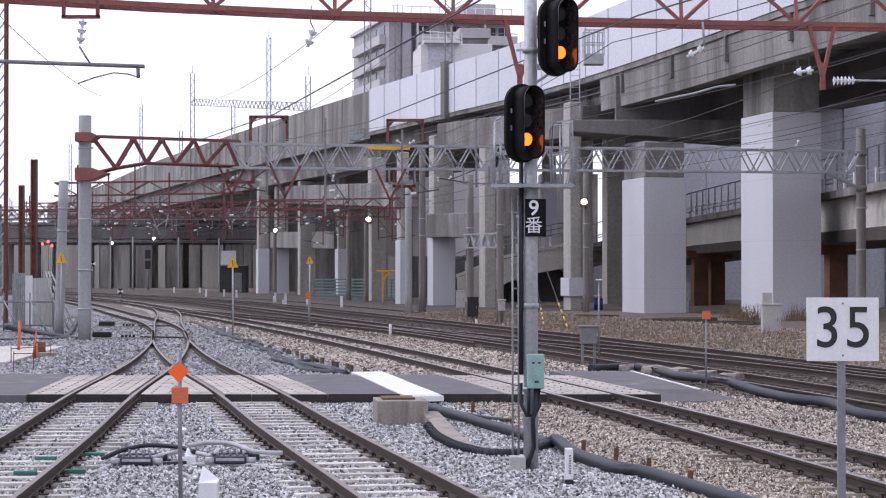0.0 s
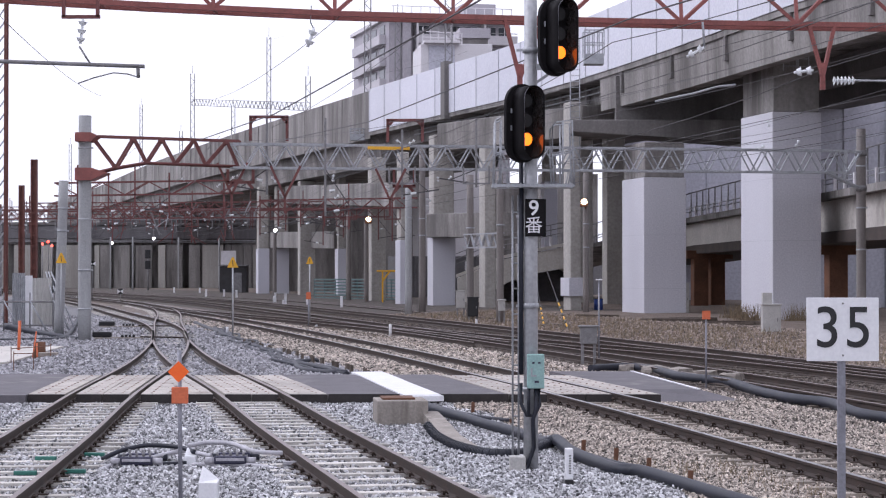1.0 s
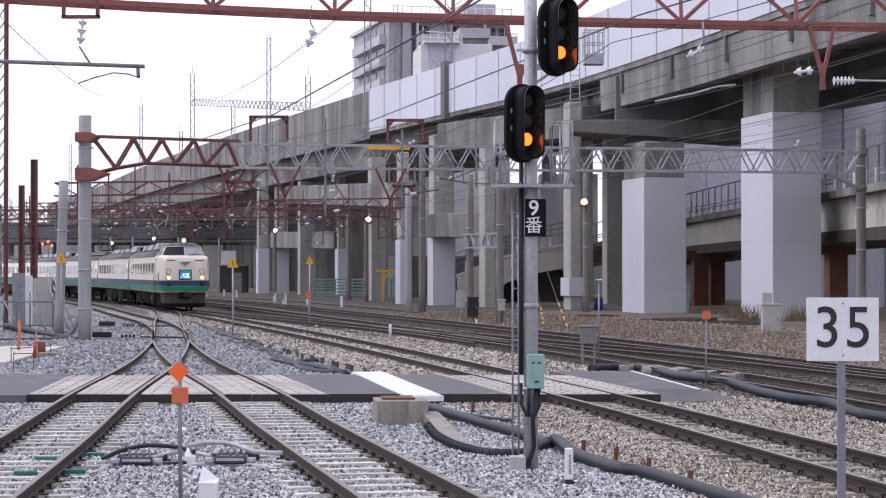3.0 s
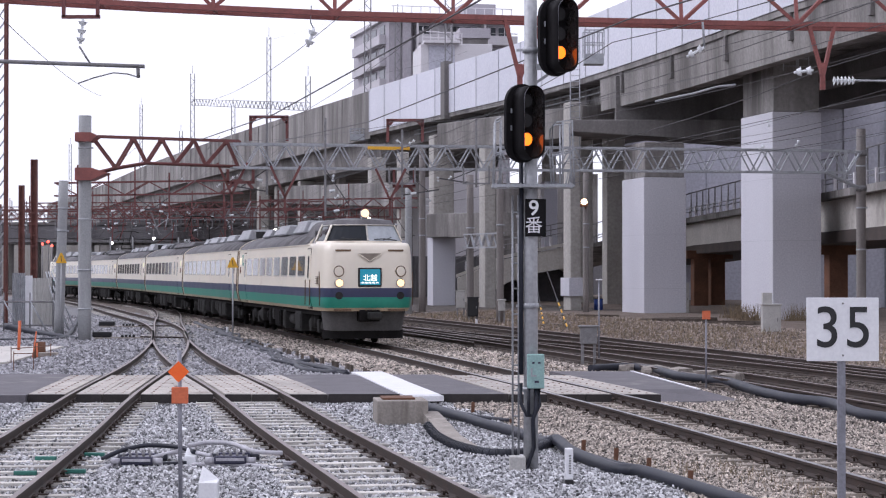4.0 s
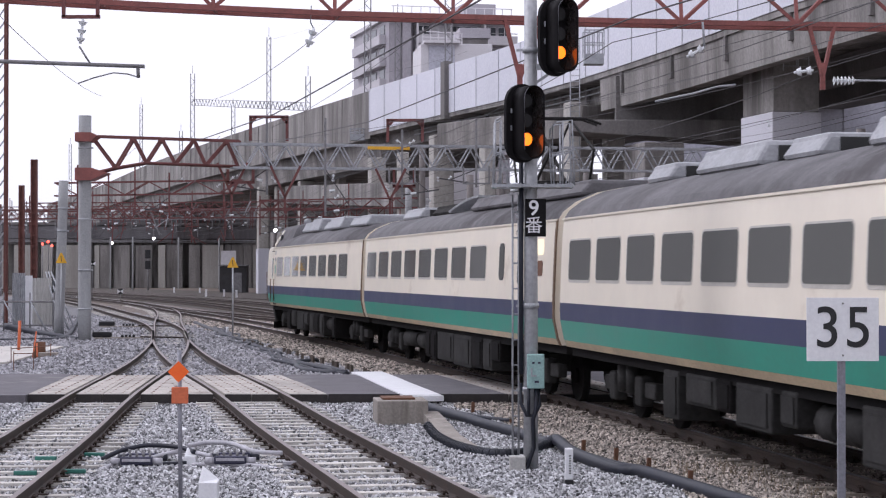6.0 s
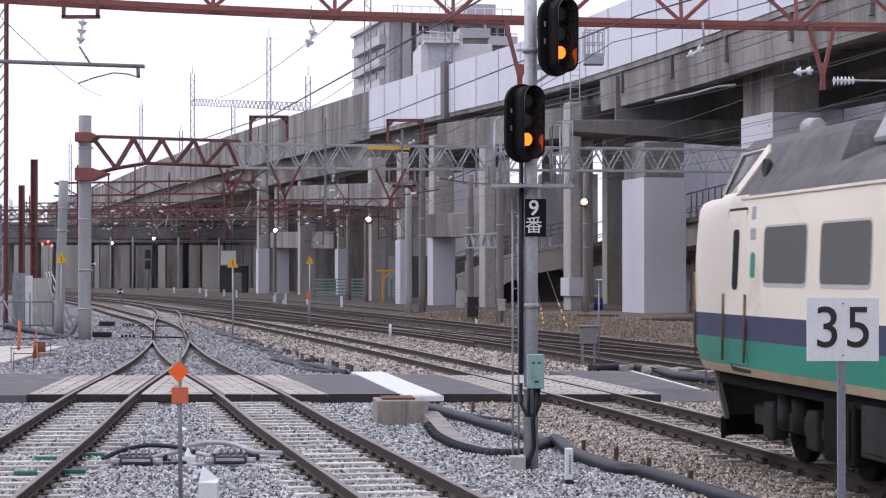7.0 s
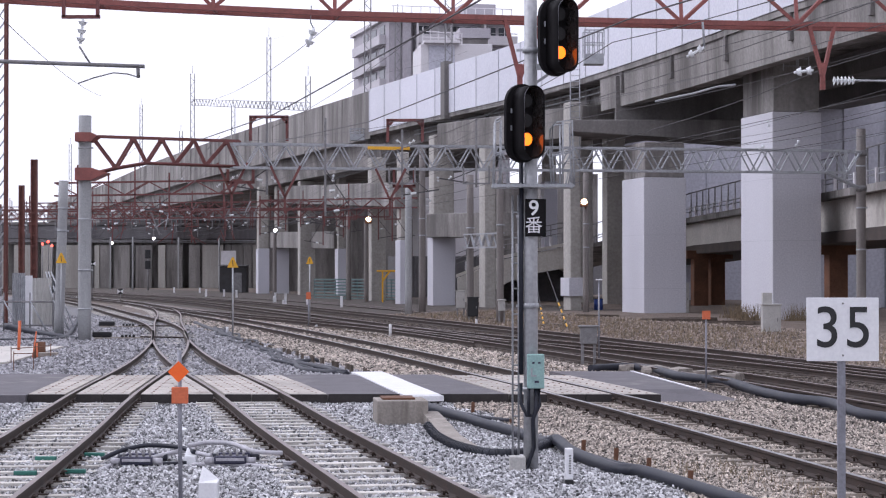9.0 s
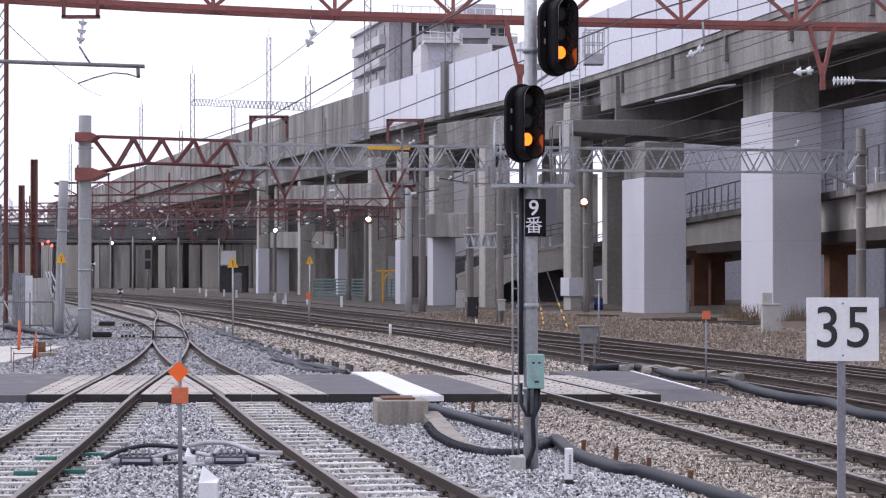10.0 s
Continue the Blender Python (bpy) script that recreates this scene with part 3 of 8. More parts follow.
def build_lower_deck():
    t = thing("lower_deck", pose(0, 0, 0), "low elevated deck with pale girder and railing, ramping down", "viaduct", kind="structure")
    bm = bmesh.new()
    sweep(bm, RAMP, [(0, -0.32), (6.5, -0.32), (6.5, 0.0), (0, 0.0)])
    part("deck_edge", bm, CONCRETE, t)
    bm = bmesh.new()
    sweep(bm, RAMP[:6], [(0.5, -0.33), (0.5, -1.7), (0.9, -1.75), (0.9, -0.33)])
    part("girder", bm, GIRDER_PALE, t, "pale painted girder with a dark brown strip along its lower edge")
    # the flange is dark brown across nearly the full deck width
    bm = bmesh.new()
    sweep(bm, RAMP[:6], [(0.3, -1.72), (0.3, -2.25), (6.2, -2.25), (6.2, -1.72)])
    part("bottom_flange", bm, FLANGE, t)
    for (x0, y0, z0), (x1, y1, z1) in zip(RAMP, RAMP[1:]):
        n = max(int(math.hypot(x1 - x0, y1 - y0) / 2.0), 1)
        for k in range(n):
            f = k / n
            x, y, z = x0 + (x1 - x0) * f, y0 + (y1 - y0) * f, z0 + (z1 - z0) * f
            bm = bmesh.new()
            beam(bm, (x + 0.1, y, z), (x + 0.1, y, z + 1.5), 0.07)
            part("railing_post", bm, DULL_STEEL, t)
            bm = bmesh.new()
            box(bm, x + 0.02, y, z + 0.3, 0.1, 0.28, 0.6, bevel=0.01)
            part("post_block", bm, TILE_LIGHT, t)
    for h in (0.35, 0.55, 1.5):
        bm = bmesh.new()
        tube(bm, [(x + 0.1, y, z + h) for x, y, z in RAMP], 0.035, 6)
        part("rail_bar", bm, GALVANISED if h < 1 else DULL_STEEL, t)


build_lower_deck()
def build_ramp_wall():
    """The spandrel of the ramp: a sloping concrete side with two haunched openings and a parapet rail."""
    t = thing("ramp_wall", pose(0, 138.0, 0), "pale stained concrete ramp side with two haunched openings", "wall", kind="structure")

    def face(outline, name, deep, material, y=0.0):
        bm = bmesh.new()
        front = [bm.verts.new((x, y, z)) for x, z in outline]
        rear = [bm.verts.new((x, y + deep, z)) for x, z in outline]
        n = len(outline)
        bm.faces.new(front)
        bm.faces.new(rear[::-1])
        for k in range(n):
            bm.faces.new((front[k], rear[k], rear[(k + 1) % n], front[(k + 1) % n]))
        bmesh.ops.recalc_face_normals(bm, faces=bm.faces)
        return part(name, bm, material, t)

    face([(1.0, 1.7), (1.0, -0.2), (3.15, -0.2), (3.15, 0.75), (4.2, 1.3)], "end_wall", 2.4, CONCRETE_NEW)
    face([(1.0, 1.7), (4.2, 1.3), (4.84, 1.62), (5.4, 1.4), (5.4, -0.2), (6.35, -0.2), (6.35, 2.05), (8.19, 2.36), (8.8, 2.0), (8.8, 3.95), (4.19, 3.0)], "spandrel", 7.0, CONCRETE_NEW)
    # added dark wall stands in for the shade inside the openings
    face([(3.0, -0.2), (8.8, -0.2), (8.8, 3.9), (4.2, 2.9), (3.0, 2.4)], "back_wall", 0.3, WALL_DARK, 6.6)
    face([(0.9, 1.74), (4.15, 3.05), (8.8, 4.0), (8.8, 4.22), (4.15, 3.27), (0.9, 1.96)], "coping", 0.4, CONCRETE_NEW, -0.12)
    for k in range(7):
        x = 1.6 + k * 1.15
        z = float(np.interp(x, (0.9, 4.15, 8.8), (1.96, 3.27, 4.22)))
        bm = bmesh.new()
        box(bm, x, 0.08, z + 0.3, 0.22, 0.2, 0.6, bevel=0.02)
        part("post_block", bm, TILE_LIGHT, t)
        bm = bmesh.new()
        beam(bm, (x, 0.2, z), (x, 0.2, z + 1.4), 0.06)
        part("railing_post", bm, DULL_STEEL, t)
    for h in (0.7, 1.05, 1.4):
        bm = bmesh.new()
        tube(bm, [(0.9, 0.2, 1.96 + h), (4.15, 0.2, 3.27 + h), (8.8, 0.2, 4.22 + h)], 0.03, 5)
        part("rail_bar", bm, DULL_STEEL, t)


build_ramp_wall()
pier(8.75, 137.4, 1.55, 1.6, 0.15, -0.1, 0.0, 11.6, "square concrete pier beside the ramp", CONCRETE_PALE)
pier(10.45, 130.0, 1.35, 1.5, 0.15, -0.1, 0.0, 11.6, "square concrete pier behind the ramp", CONCRETE_PALE)
pier(7.9, 158.0, 1.05, 1.2, 0.2, -0.1, 9.2, 11.6, "slim pale jacketed pier behind the ramp", CONCRETE_PALE)
for px, py in ((15.81, 125.0), (17.12, 127.0), (18.6, 96.0)):
    bm = bmesh.new()
    box(bm, px, py, 1.6, 0.9, 0.9, 3.6, 0.1, bevel=0.03)
    box(bm, px, py, 3.2, 1.8, 1.2, 0.5, 0.1)
    solid("steel_pier", bm, RUST, "rust-brown steel pier under the lower deck", "pier", "steel piers", "structure")


def wall_block(name, cx, cy, cz, sx, sy, sz, turn, material, label, ribs=0, category="building"):
    t = thing(name, Matrix.Translation((cx, cy, cz)) @ Matrix.Rotation(turn, 4, "Z"), label, category, kind="structure")
    bm = bmesh.new()
    box(bm, 0, 0, sz / 2, sx, sy, sz)
    part("wall", bm, material, t)
    for k in range(ribs):
        bm = bmesh.new()
        x = -sx / 2 + sx * (k + 0.5) / ribs
        box(bm, x, -sy / 2 - 0.04, sz / 2, 0.14, 0.1, sz)
        part("rib", bm, material, t)
    return t


wall_block("grey_building", 36.5, 120.0, -0.2, 34.0, 4.0, 12.4, 0.05, WALL_GREY, "blue-grey clad building wall behind the viaduct piers", 14)
wall_block("grey_building", 25.0, 152.0, -0.2, 24.5, 4.0, 12.6, 0.0, WALL_GREY, "blue-grey clad wall behind the lower deck", 9)
wall_block("grey_building", -1.6, 207.0, -0.2, 22.6, 4.0, 11.3, 0.0, CONCRETE, "stained concrete building wall behind the piers", 8)
wall_block("grey_building", 11.8, 192.0, -0.2, 5.4, 4.0, 11.5, 0.0, CONCRETE, "narrow concrete wall behind the piers", 2)
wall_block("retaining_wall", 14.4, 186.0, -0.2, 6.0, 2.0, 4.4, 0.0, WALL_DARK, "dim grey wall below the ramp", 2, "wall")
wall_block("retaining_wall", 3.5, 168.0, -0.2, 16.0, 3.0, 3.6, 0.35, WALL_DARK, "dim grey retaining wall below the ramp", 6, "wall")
wall_block("retaining_wall", -9.3, 216.0, -0.2, 21.0, 2.0, 10.6, 0.0, CONCRETE, "dim grey wall below the viaduct", 9, "wall")

# added wall stands in for the dark soffit of the far viaduct
wall_block("retaining_wall", -26.0, 276.0, -0.2, 24.0, 2.0, 12.6, 0.0, CONCRETE, "stained concrete wall added to close the gap under the far viaduct", 8, "wall")

BRIDGE_STEEL = surface("grimy_bridge_steel", (0.115, 0.11, 0.115), 0.75, vary=0.35, scale=0.5, fine=10, bump=0.1, second=(0.06, 0.05, 0.048), stain=0.3, streak=True)

# far cross bridge on columns that closes the view down the tracks
def build_far_bridge():
    y = 262.0
    t = thing("far_bridge", pose(0, y, 0), "dark far bridge over the tracks on concrete columns", "bridge", kind="structure")
    bm = bmesh.new()
    beam(bm, (-65.97, 0, 7.26), (-22.92, 0, 7.11), 11.0, 1.7)
    part("deck", bm, BRIDGE_STEEL, t, "dark steel deck girder")
    bm = bmesh.new()
    beam(bm, (-65.97, -5.4, 8.21), (-22.92, -5.4, 8.06), 0.2, 0.5)
    part("parapet", bm, CONCRETE_DARK, t)
    bm = bmesh.new()
    beam(bm, (-43.5, -5.1, 8.65), (-22.92, -5.1, 8.55), 0.3, 0.7)
    part("plate_girder", bm, BRIDGE_STEEL, t, "dark steel plate girder on the far bridge")
    for k in range(26):
        bm = bmesh.new()
        beam(bm, (-43.2 + k * 0.8, -5.32, 8.35), (-43.2 + k * 0.8, -5.32, 9.05), 0.12)
        part("stiffener", bm, RED_STEEL, t)
    for z in (5.95, 6.15):
        bm = bmesh.new()
        tube(bm, [(-65.0, -5.75, z), (-23.0, -5.75, z - 0.1)], 0.09, 6)
        part("cable_pipe", bm, DULL_STEEL, t)
    rnd = random.Random(3)
    x = -55.76
    while x < -22.92:
        w = rnd.choice([0.6, 0.9, 1.4, 2.0, 2.6])
        bm = bmesh.new()
        box(bm, x + w / 2, -6.2 + rnd.uniform(0, 0.5), 2.6, w, 0.5, 5.8)
        part("column", bm, CONCRETE_PALE if rnd.random() < 0.6 else CONCRETE, t)
        x += w + rnd.choice([0.12, 0.2, 0.3, 0.8])
    bm = bmesh.new()
    beam(bm, (-68.16, -2.6, 3.1), (-22.19, -2.6, 3.1), 0.5, 6.9)
    part("back_wall", bm, CONCRETE, t, "grey concrete wall behind the columns")


build_far_bridge()

# ---------------------------------------------------------------- apartment block beyond the viaduct
def build_apartments():
    """Nine upper storeys show: a narrow end with recessed balconies, a dark stair pillar, and a long front of balconies."""
    y = 215.0
    t = thing("apartment_building", Matrix.Translation((-5.75, y, 0)) @ Matrix.Rotation(0.24, 4, "Z"), "grey tiled apartment building with pale balconies", "building")
    h, floor_h = 29.0, 2.35
    bm = bmesh.new()
    box(bm, 6.8, 10.0, h / 2, 13.6, 18.0, h)
    part("wall", bm, TILE_WALL, t)
    bm = bmesh.new()
    box(bm, 6.8, 9.0, h + 0.25, 14.4, 20.6, 0.4)
    part("roof", bm, TILE_LIGHT, t)
    bm = bmesh.new()
    box(bm, 10.9, 6.0, h + 1.4, 3.6, 5.0, 1.9)
    part("roof_hut", bm, TILE_WALL, t)
    for k in range(6):
        z = h - 0.1 - (k + 1) * floor_h
        # long front: parapet, slab above the recess, windows and doors behind
        for i in range(3):
            x = 3.1 + i * 3.7
            bm = bmesh.new()
            box(bm, x + 1.75, -0.62, z + 0.42, 3.5, 0.14, 0.9)
            box(bm, x + 1.75, 0.2, z - 0.02, 3.6, 1.75, 0.16)
            balcony = part("balcony", bm, TILE_MID, t)
            bm = bmesh.new()
            tube(bm, [(x, -0.66, z + 1.12), (x + 3.5, -0.66, z + 1.12)], 0.05, 5)
            part("hand_rail", bm, DULL_STEEL, balcony)
            bm = bmesh.new()
            box(bm, x - 0.1, 0.15, z + floor_h / 2, 0.2, 1.7, floor_h)
            part("balcony_divider", bm, TILE_LIGHT, t)
            for dx, w, m in ((0.9, 1.2, DARK_GLASS), (2.5, 1.3, DARK_GLASS if (k + i) % 3 else TILE_LIGHT)):
                bm = bmesh.new()
                box(bm, x + dx, 0.98, z + 1.05, w, 0.06, 1.8)
                win = part("window", bm, m, t)
                bm = bmesh.new()
                box(bm, x + dx, 0.93, z + 1.05, 0.07, 0.05, 1.8)
                box(bm, x + dx, 0.93, z + 1.97, w + 0.1, 0.05, 0.07)
                part("window_frame", bm, TILE_LIGHT, win)
        # narrow end: pale bands with slot openings
        bm = bmesh.new()
        box(bm, -0.35, 9.0, z + 0.42, 0.7, 15.0, 1.0)
        part("balcony", bm, TILE_MID, t)
        for yy in (3.2, 7.6, 12.0):
            bm = bmesh.new()
            box(bm, -0.03, yy, z + 1.5, 0.08, 2.6, 1.1)
            part("window", bm, DARK_GLASS, t)
    for x, yy, w, m in ((1.9, -0.3, 0.9, TILE_WALL), (0.7, 0.4, 1.3, TILE_WALL)):
        bm = bmesh.new()
        box(bm, x, yy + 0.6, h / 2, w, 1.5, h)
        part("corner_pillar", bm, m, t)
    for k in range(14):
        bm = bmesh.new()
        beam(bm, (0.5 + k, 0.0, h + 0.4), (0.5 + k, 0.0, h + 1.4), 0.08)
        part("roof_rail_post", bm, TILE_LIGHT, t)
    bm = bmesh.new()
    tube(bm, [(0.3, 0.0, h + 1.4), (13.6, 0.0, h + 1.4)], 0.05, 5)
    part("roof_rail", bm, TILE_LIGHT, t)


build_apartments()
def build_annex():
    t = thing("white_annex", pose(0.80, 184.0, 0, 0, 0, 6), "white rooftop block with a blue-grey panel and clutter behind the viaduct", "building")
    bm = bmesh.new()
    box(bm, 0, 0, 11.2, 6.4, 8.0, 22.4, bevel=0.05)
    part("wall", bm, TILE_LIGHT, t)
    bm = bmesh.new()
    box(bm, -1.35, -4.05, 20.6, 2.3, 0.1, 3.2, bevel=0.02)
    part("panel", bm, WALL_GREY, t, "blue-grey cladding panel")
    bm = bmesh.new()
    box(bm, -1.35, -4.2, 22.5, 3.2, 1.2, 0.25, bevel=0.02)
    part("canopy", bm, TILE_LIGHT, t)
    bm = bmesh.new()
    box(bm, 1.75, -1.0, 23.5, 2.8, 4.0, 0.9, bevel=0.03)
    part("roof_slab", bm, TILE_WALL, t)
    bm = bmesh.new()
    box(bm, 1.75, -1.0, 22.7, 2.4, 3.4, 0.8)
    part("vent_band", bm, CONCRETE_DARK, t)
    for k in range(6):
        bm = bmesh.new()
        beam(bm, (-3.0 + k * 0.7, -3.7, 22.4), (-3.0 + k * 0.7, -3.7, 23.9 - 0.1 * k), 0.09)
        part("roof_post", bm, TILE_LIGHT, t)
    for z in (23.0, 23.5):
        bm = bmesh.new()
        tube(bm, [(-3.0, -3.7, z), (0.5, -3.7, z - 0.15)], 0.05, 5)
        part("roof_rail", bm, TILE_LIGHT, t)


build_annex()

# ---------------------------------------------------------------- gantries and poles
lattice("portal_gantry", (-7.37, 70.70, 5.77), (15.46, 77.50, 5.93), 0.83, 0.5, 0.97, GALVANISED, "long grey lattice steel gantry spanning all the tracks", 0.075, 0.045)
def fixed(name, bm, material, owner, label=""):
    """A part given in world coordinates, fixed to a thing that only stands shifted."""
    bmesh.ops.translate(bm, verts=bm.verts, vec=-owner.matrix_basis.translation)
    return part(name, bm, material, owner, label)


def gantry_end():
    """The red tapering end of the long gantry: two faces of chords and zigzag bars, tied across, clamped to the pole."""
    t = thing("portal_gantry", pose(-12.0, 68.4, 5.5), "dark red tapering end section of the long lattice gantry", "gantry", "gantries")
    GANTRIES.append(t)

    def at(x, z, s):
        return (x, 68.4 + (x + 12) * 0.51 + s, z)

    top = (-11.85, -10.55, -9.65, -8.61, -7.54)
    low = ((-11.11, 5.66), (-10.14, 5.86), (-9.22, 5.86), (-8.23, 5.84), (-7.17, 5.82))
    for s in (-0.24, 0.24):
        bm = bmesh.new()
        beam(bm, at(-12.1, 6.72, s), at(-7.1, 6.71, s), 0.075)
        fixed("chord", bm, RED_STEEL, t)
        bm = bmesh.new()
        tube(bm, [at(-11.95, 5.42, s), at(-11.11, 5.66, s), at(-10.14, 5.86, s), at(-7.1, 5.82, s)], 0.045, 4)
        fixed("chord", bm, RED_STEEL, t)
        for k in range(5):
            for x, other in ((top[k], low[k]), (top[k + 1] if k < 4 else None, low[k])):
                if x is None:
                    continue
                bm = bmesh.new()
                beam(bm, at(x, 6.7, s), at(other[0], other[1], s), 0.07)
                fixed("lattice_bar", bm, RED_STEEL, t)
    for x, z in [(x, 6.71) for x in top] + list(low):
        bm = bmesh.new()
        beam(bm, at(x, z, -0.24), at(x, z, 0.24), 0.06)
        fixed("cross_tie", bm, RED_STEEL, t)
    for x in top[1:]:
        bm = bmesh.new()
        box(bm, *at(x, 6.66, -0.285), 0.2, 0.012, 0.16, 0.47)
        fixed("gusset", bm, RED_STEEL, t)
    for z0, z1, tip in ((5.2, 5.62, -11.2), (6.5, 6.8, -11.55)):
        bm = bmesh.new()
        outline = [(-12.28, z1), (-11.75, z1), (tip, (z0 + z1) / 2 + 0.04), (-11.75, z0), (-12.28, z0)]
        front = [bm.verts.new((x, 67.6, z)) for x, z in outline]
        rear = [bm.verts.new((x, 68.5, z)) for x, z in outline]
        bm.faces.new(front)
        bm.faces.new(rear[::-1])
        for k in range(5):
            bm.faces.new((front[k], rear[k], rear[(k + 1) % 5], front[(k + 1) % 5]))
        bmesh.ops.recalc_face_normals(bm, faces=bm.faces)
        fixed("gusset_plate", bm, RED_BRIGHT, t, "faded red gusset plate clamped round a pole")


gantry_end()
column(-12.01, 68.0, 0.225, -0.22, 7.38, "thick round pale concrete pole with steel bands", bands=(6.30, 6.71, 3.9, 2.2, 0.9), r_top=0.215)
column(-13.64, 72.0, 0.18, -0.22, 5.38, "leaning pale concrete pole beside a fence", lean=(0.17, 0), bands=(3.6, 4.4), r_top=0.17)
column(16.04, 77.8, 0.19, -0.05, 7.63, "brown-grey concrete pole at the end of the gantry", POLE_BROWN, bands=(4.6, 6.2, 3.0), r_top=0.18)
column(-1.82, 107.0, 0.19, -0.2, 6.80, "pale round concrete catenary pole", POLE_CONCRETE, bands=(5.0,), r_top=0.17)
column(-1.12, 109.0, 0.19, -0.2, 8.92, "old grey concrete pole", POLE_BROWN, bands=(5.0, 4.1), r_top=0.17)
column(1.27, 95.0, 0.17, -0.2, 6.68, "old grey concrete pole", POLE_BROWN, bands=(4.2,), r_top=0.16)
column(2.50, 89.0, 0.16, -0.2, 6.69, "old grey concrete pole", POLE_BROWN, bands=(4.2,), r_top=0.15)
column(-6.98, 150.0, 0.19, -0.2, 6.37, "old grey concrete pole", POLE_BROWN, r_top=0.18)
column(-5.30, 140.0, 0.17, -0.2, 5.62, "old grey concrete pole carrying a floodlight", POLE_BROWN, r_top=0.16)
column(-14.94, 180.0, 0.18, -0.2, 5.61, "old grey concrete pole carrying a floodlight", POLE_BROWN, r_top=0.17)
column(7.33, 104.0, 0.16, -0.1, 7.22, "old grey concrete pole carrying a floodlight", POLE_BROWN, bands=(3.4, 4.6), r_top=0.15)
lattice("short_gantry", (1.13, 95.00, 3.27), (2.53, 89.00, 3.22), 0.62, 0.3, 1.4, GALVANISED, "short grey lattice beam between two poles", 0.06, 0.045)
for x, y, top, w in ((-18.55, 92.0, 7.04, 0.3), (-21.82, 105.0, 6.42, 0.28)):
    bm = bmesh.new()
    for s in (-1, 1):
        box(bm, s * w * 0.36, 0, top / 2, 0.06, 0.3, top + 0.4)
    box(bm, 0, 0, top / 2, w * 0.7, 0.05, top + 0.4)
    for k in range(int(top / 0.5)):
        box(bm, 0, -0.15, 0.3 + k * 0.5, w * 0.9, 0.02, 0.09)
    solid("steel_post", bm, BROWN_POST, "brown painted steel lattice post", "post", "steel posts", m=pose(x, y, 0))

# the long gantry tapers down to its far pole
for s in (-0.22, 0.22):
    for p, q in (((15.4, 77.48 + s, 6.76), (16.0, 77.75 + s, 6.7)), ((14.6, 77.24 + s, 5.93), (15.95, 77.75 + s, 5.35)), ((15.4, 77.48 + s, 6.74), (15.3, 77.5 + s, 5.65)), ((15.3, 77.5 + s, 5.65), (15.95, 77.75 + s, 6.7))):
        bm = bmesh.new()
        beam(bm, p, q, 0.07)
        fixed("end_bar", bm, GALVANISED, GANTRIES[0])
for z in (5.35, 6.7):
    bm = bmesh.new()
    tube(bm, [(16.04, 77.8, z - 0.1), (16.04, 77.8, z + 0.1)], 0.23, 14)
    fixed("pole_clamp", bm, DULL_STEEL, GANTRIES[0])

# red U-shaped frames and drop brackets on the long gantry
def gantry_frame(x0, x1, y, z0, z1, label="dark red steel frame standing on the gantry"):
    bm = bmesh.new()
    for p, q in (((x0, z0), (x0, z1)), ((x1, z0), (x1, z1)), ((x0 - 0.05, z1), (x1 + 0.05, z1)), ((x0, z1 - 0.22), (x0 + 0.2, z1)), ((x1, z1 - 0.22), (x1 - 0.2, z1))):
        beam(bm, (p[0], y, p[1]), (q[0], y, q[1]), 0.1)
    fixed("upright_frame", bm, RED_STEEL, GANTRIES[0], label)


gantry_frame(-6.74, -5.46, 71.0, 6.72, 7.57)
gantry_frame(-1.97, -0.73, 72.3, 6.76, 7.55)
gantry_frame(-7.51, -6.63, 70.8, 5.72, 5.27, "dark red steel frame hanging below the gantry")
gantry_frame(-1.75, -1.03, 72.4, 5.80, 5.20, "dark red steel frame hanging below the gantry")
bm = bmesh.new()
beam(bm, (-2.65, 71.40, 6.51), (-1.18, 71.60, 6.50), 0.1, 0.11)
fixed("cable_cover", bm, YELLOW, GANTRIES[0], "yellow insulating cable cover")
for x, z in ((-7.38, 5.2), (-1.85, 5.0), (-5.52, 5.1)):
    bm = bmesh.new()
    beam(bm, (x - 0.5, 70.8, z + 0.75), (x, 70.8, z - 0.35), 0.08)
    beam(bm, (x + 0.55, 70.8, z + 0.75), (x, 70.8, z - 0.35), 0.08)
    beam(bm, (x, 70.8, z - 0.3), (x, 70.8, z - 0.9), 0.08)
    fixed("drop_bracket", bm, RED_STEEL, GANTRIES[0], "dark red V-shaped drop bracket")

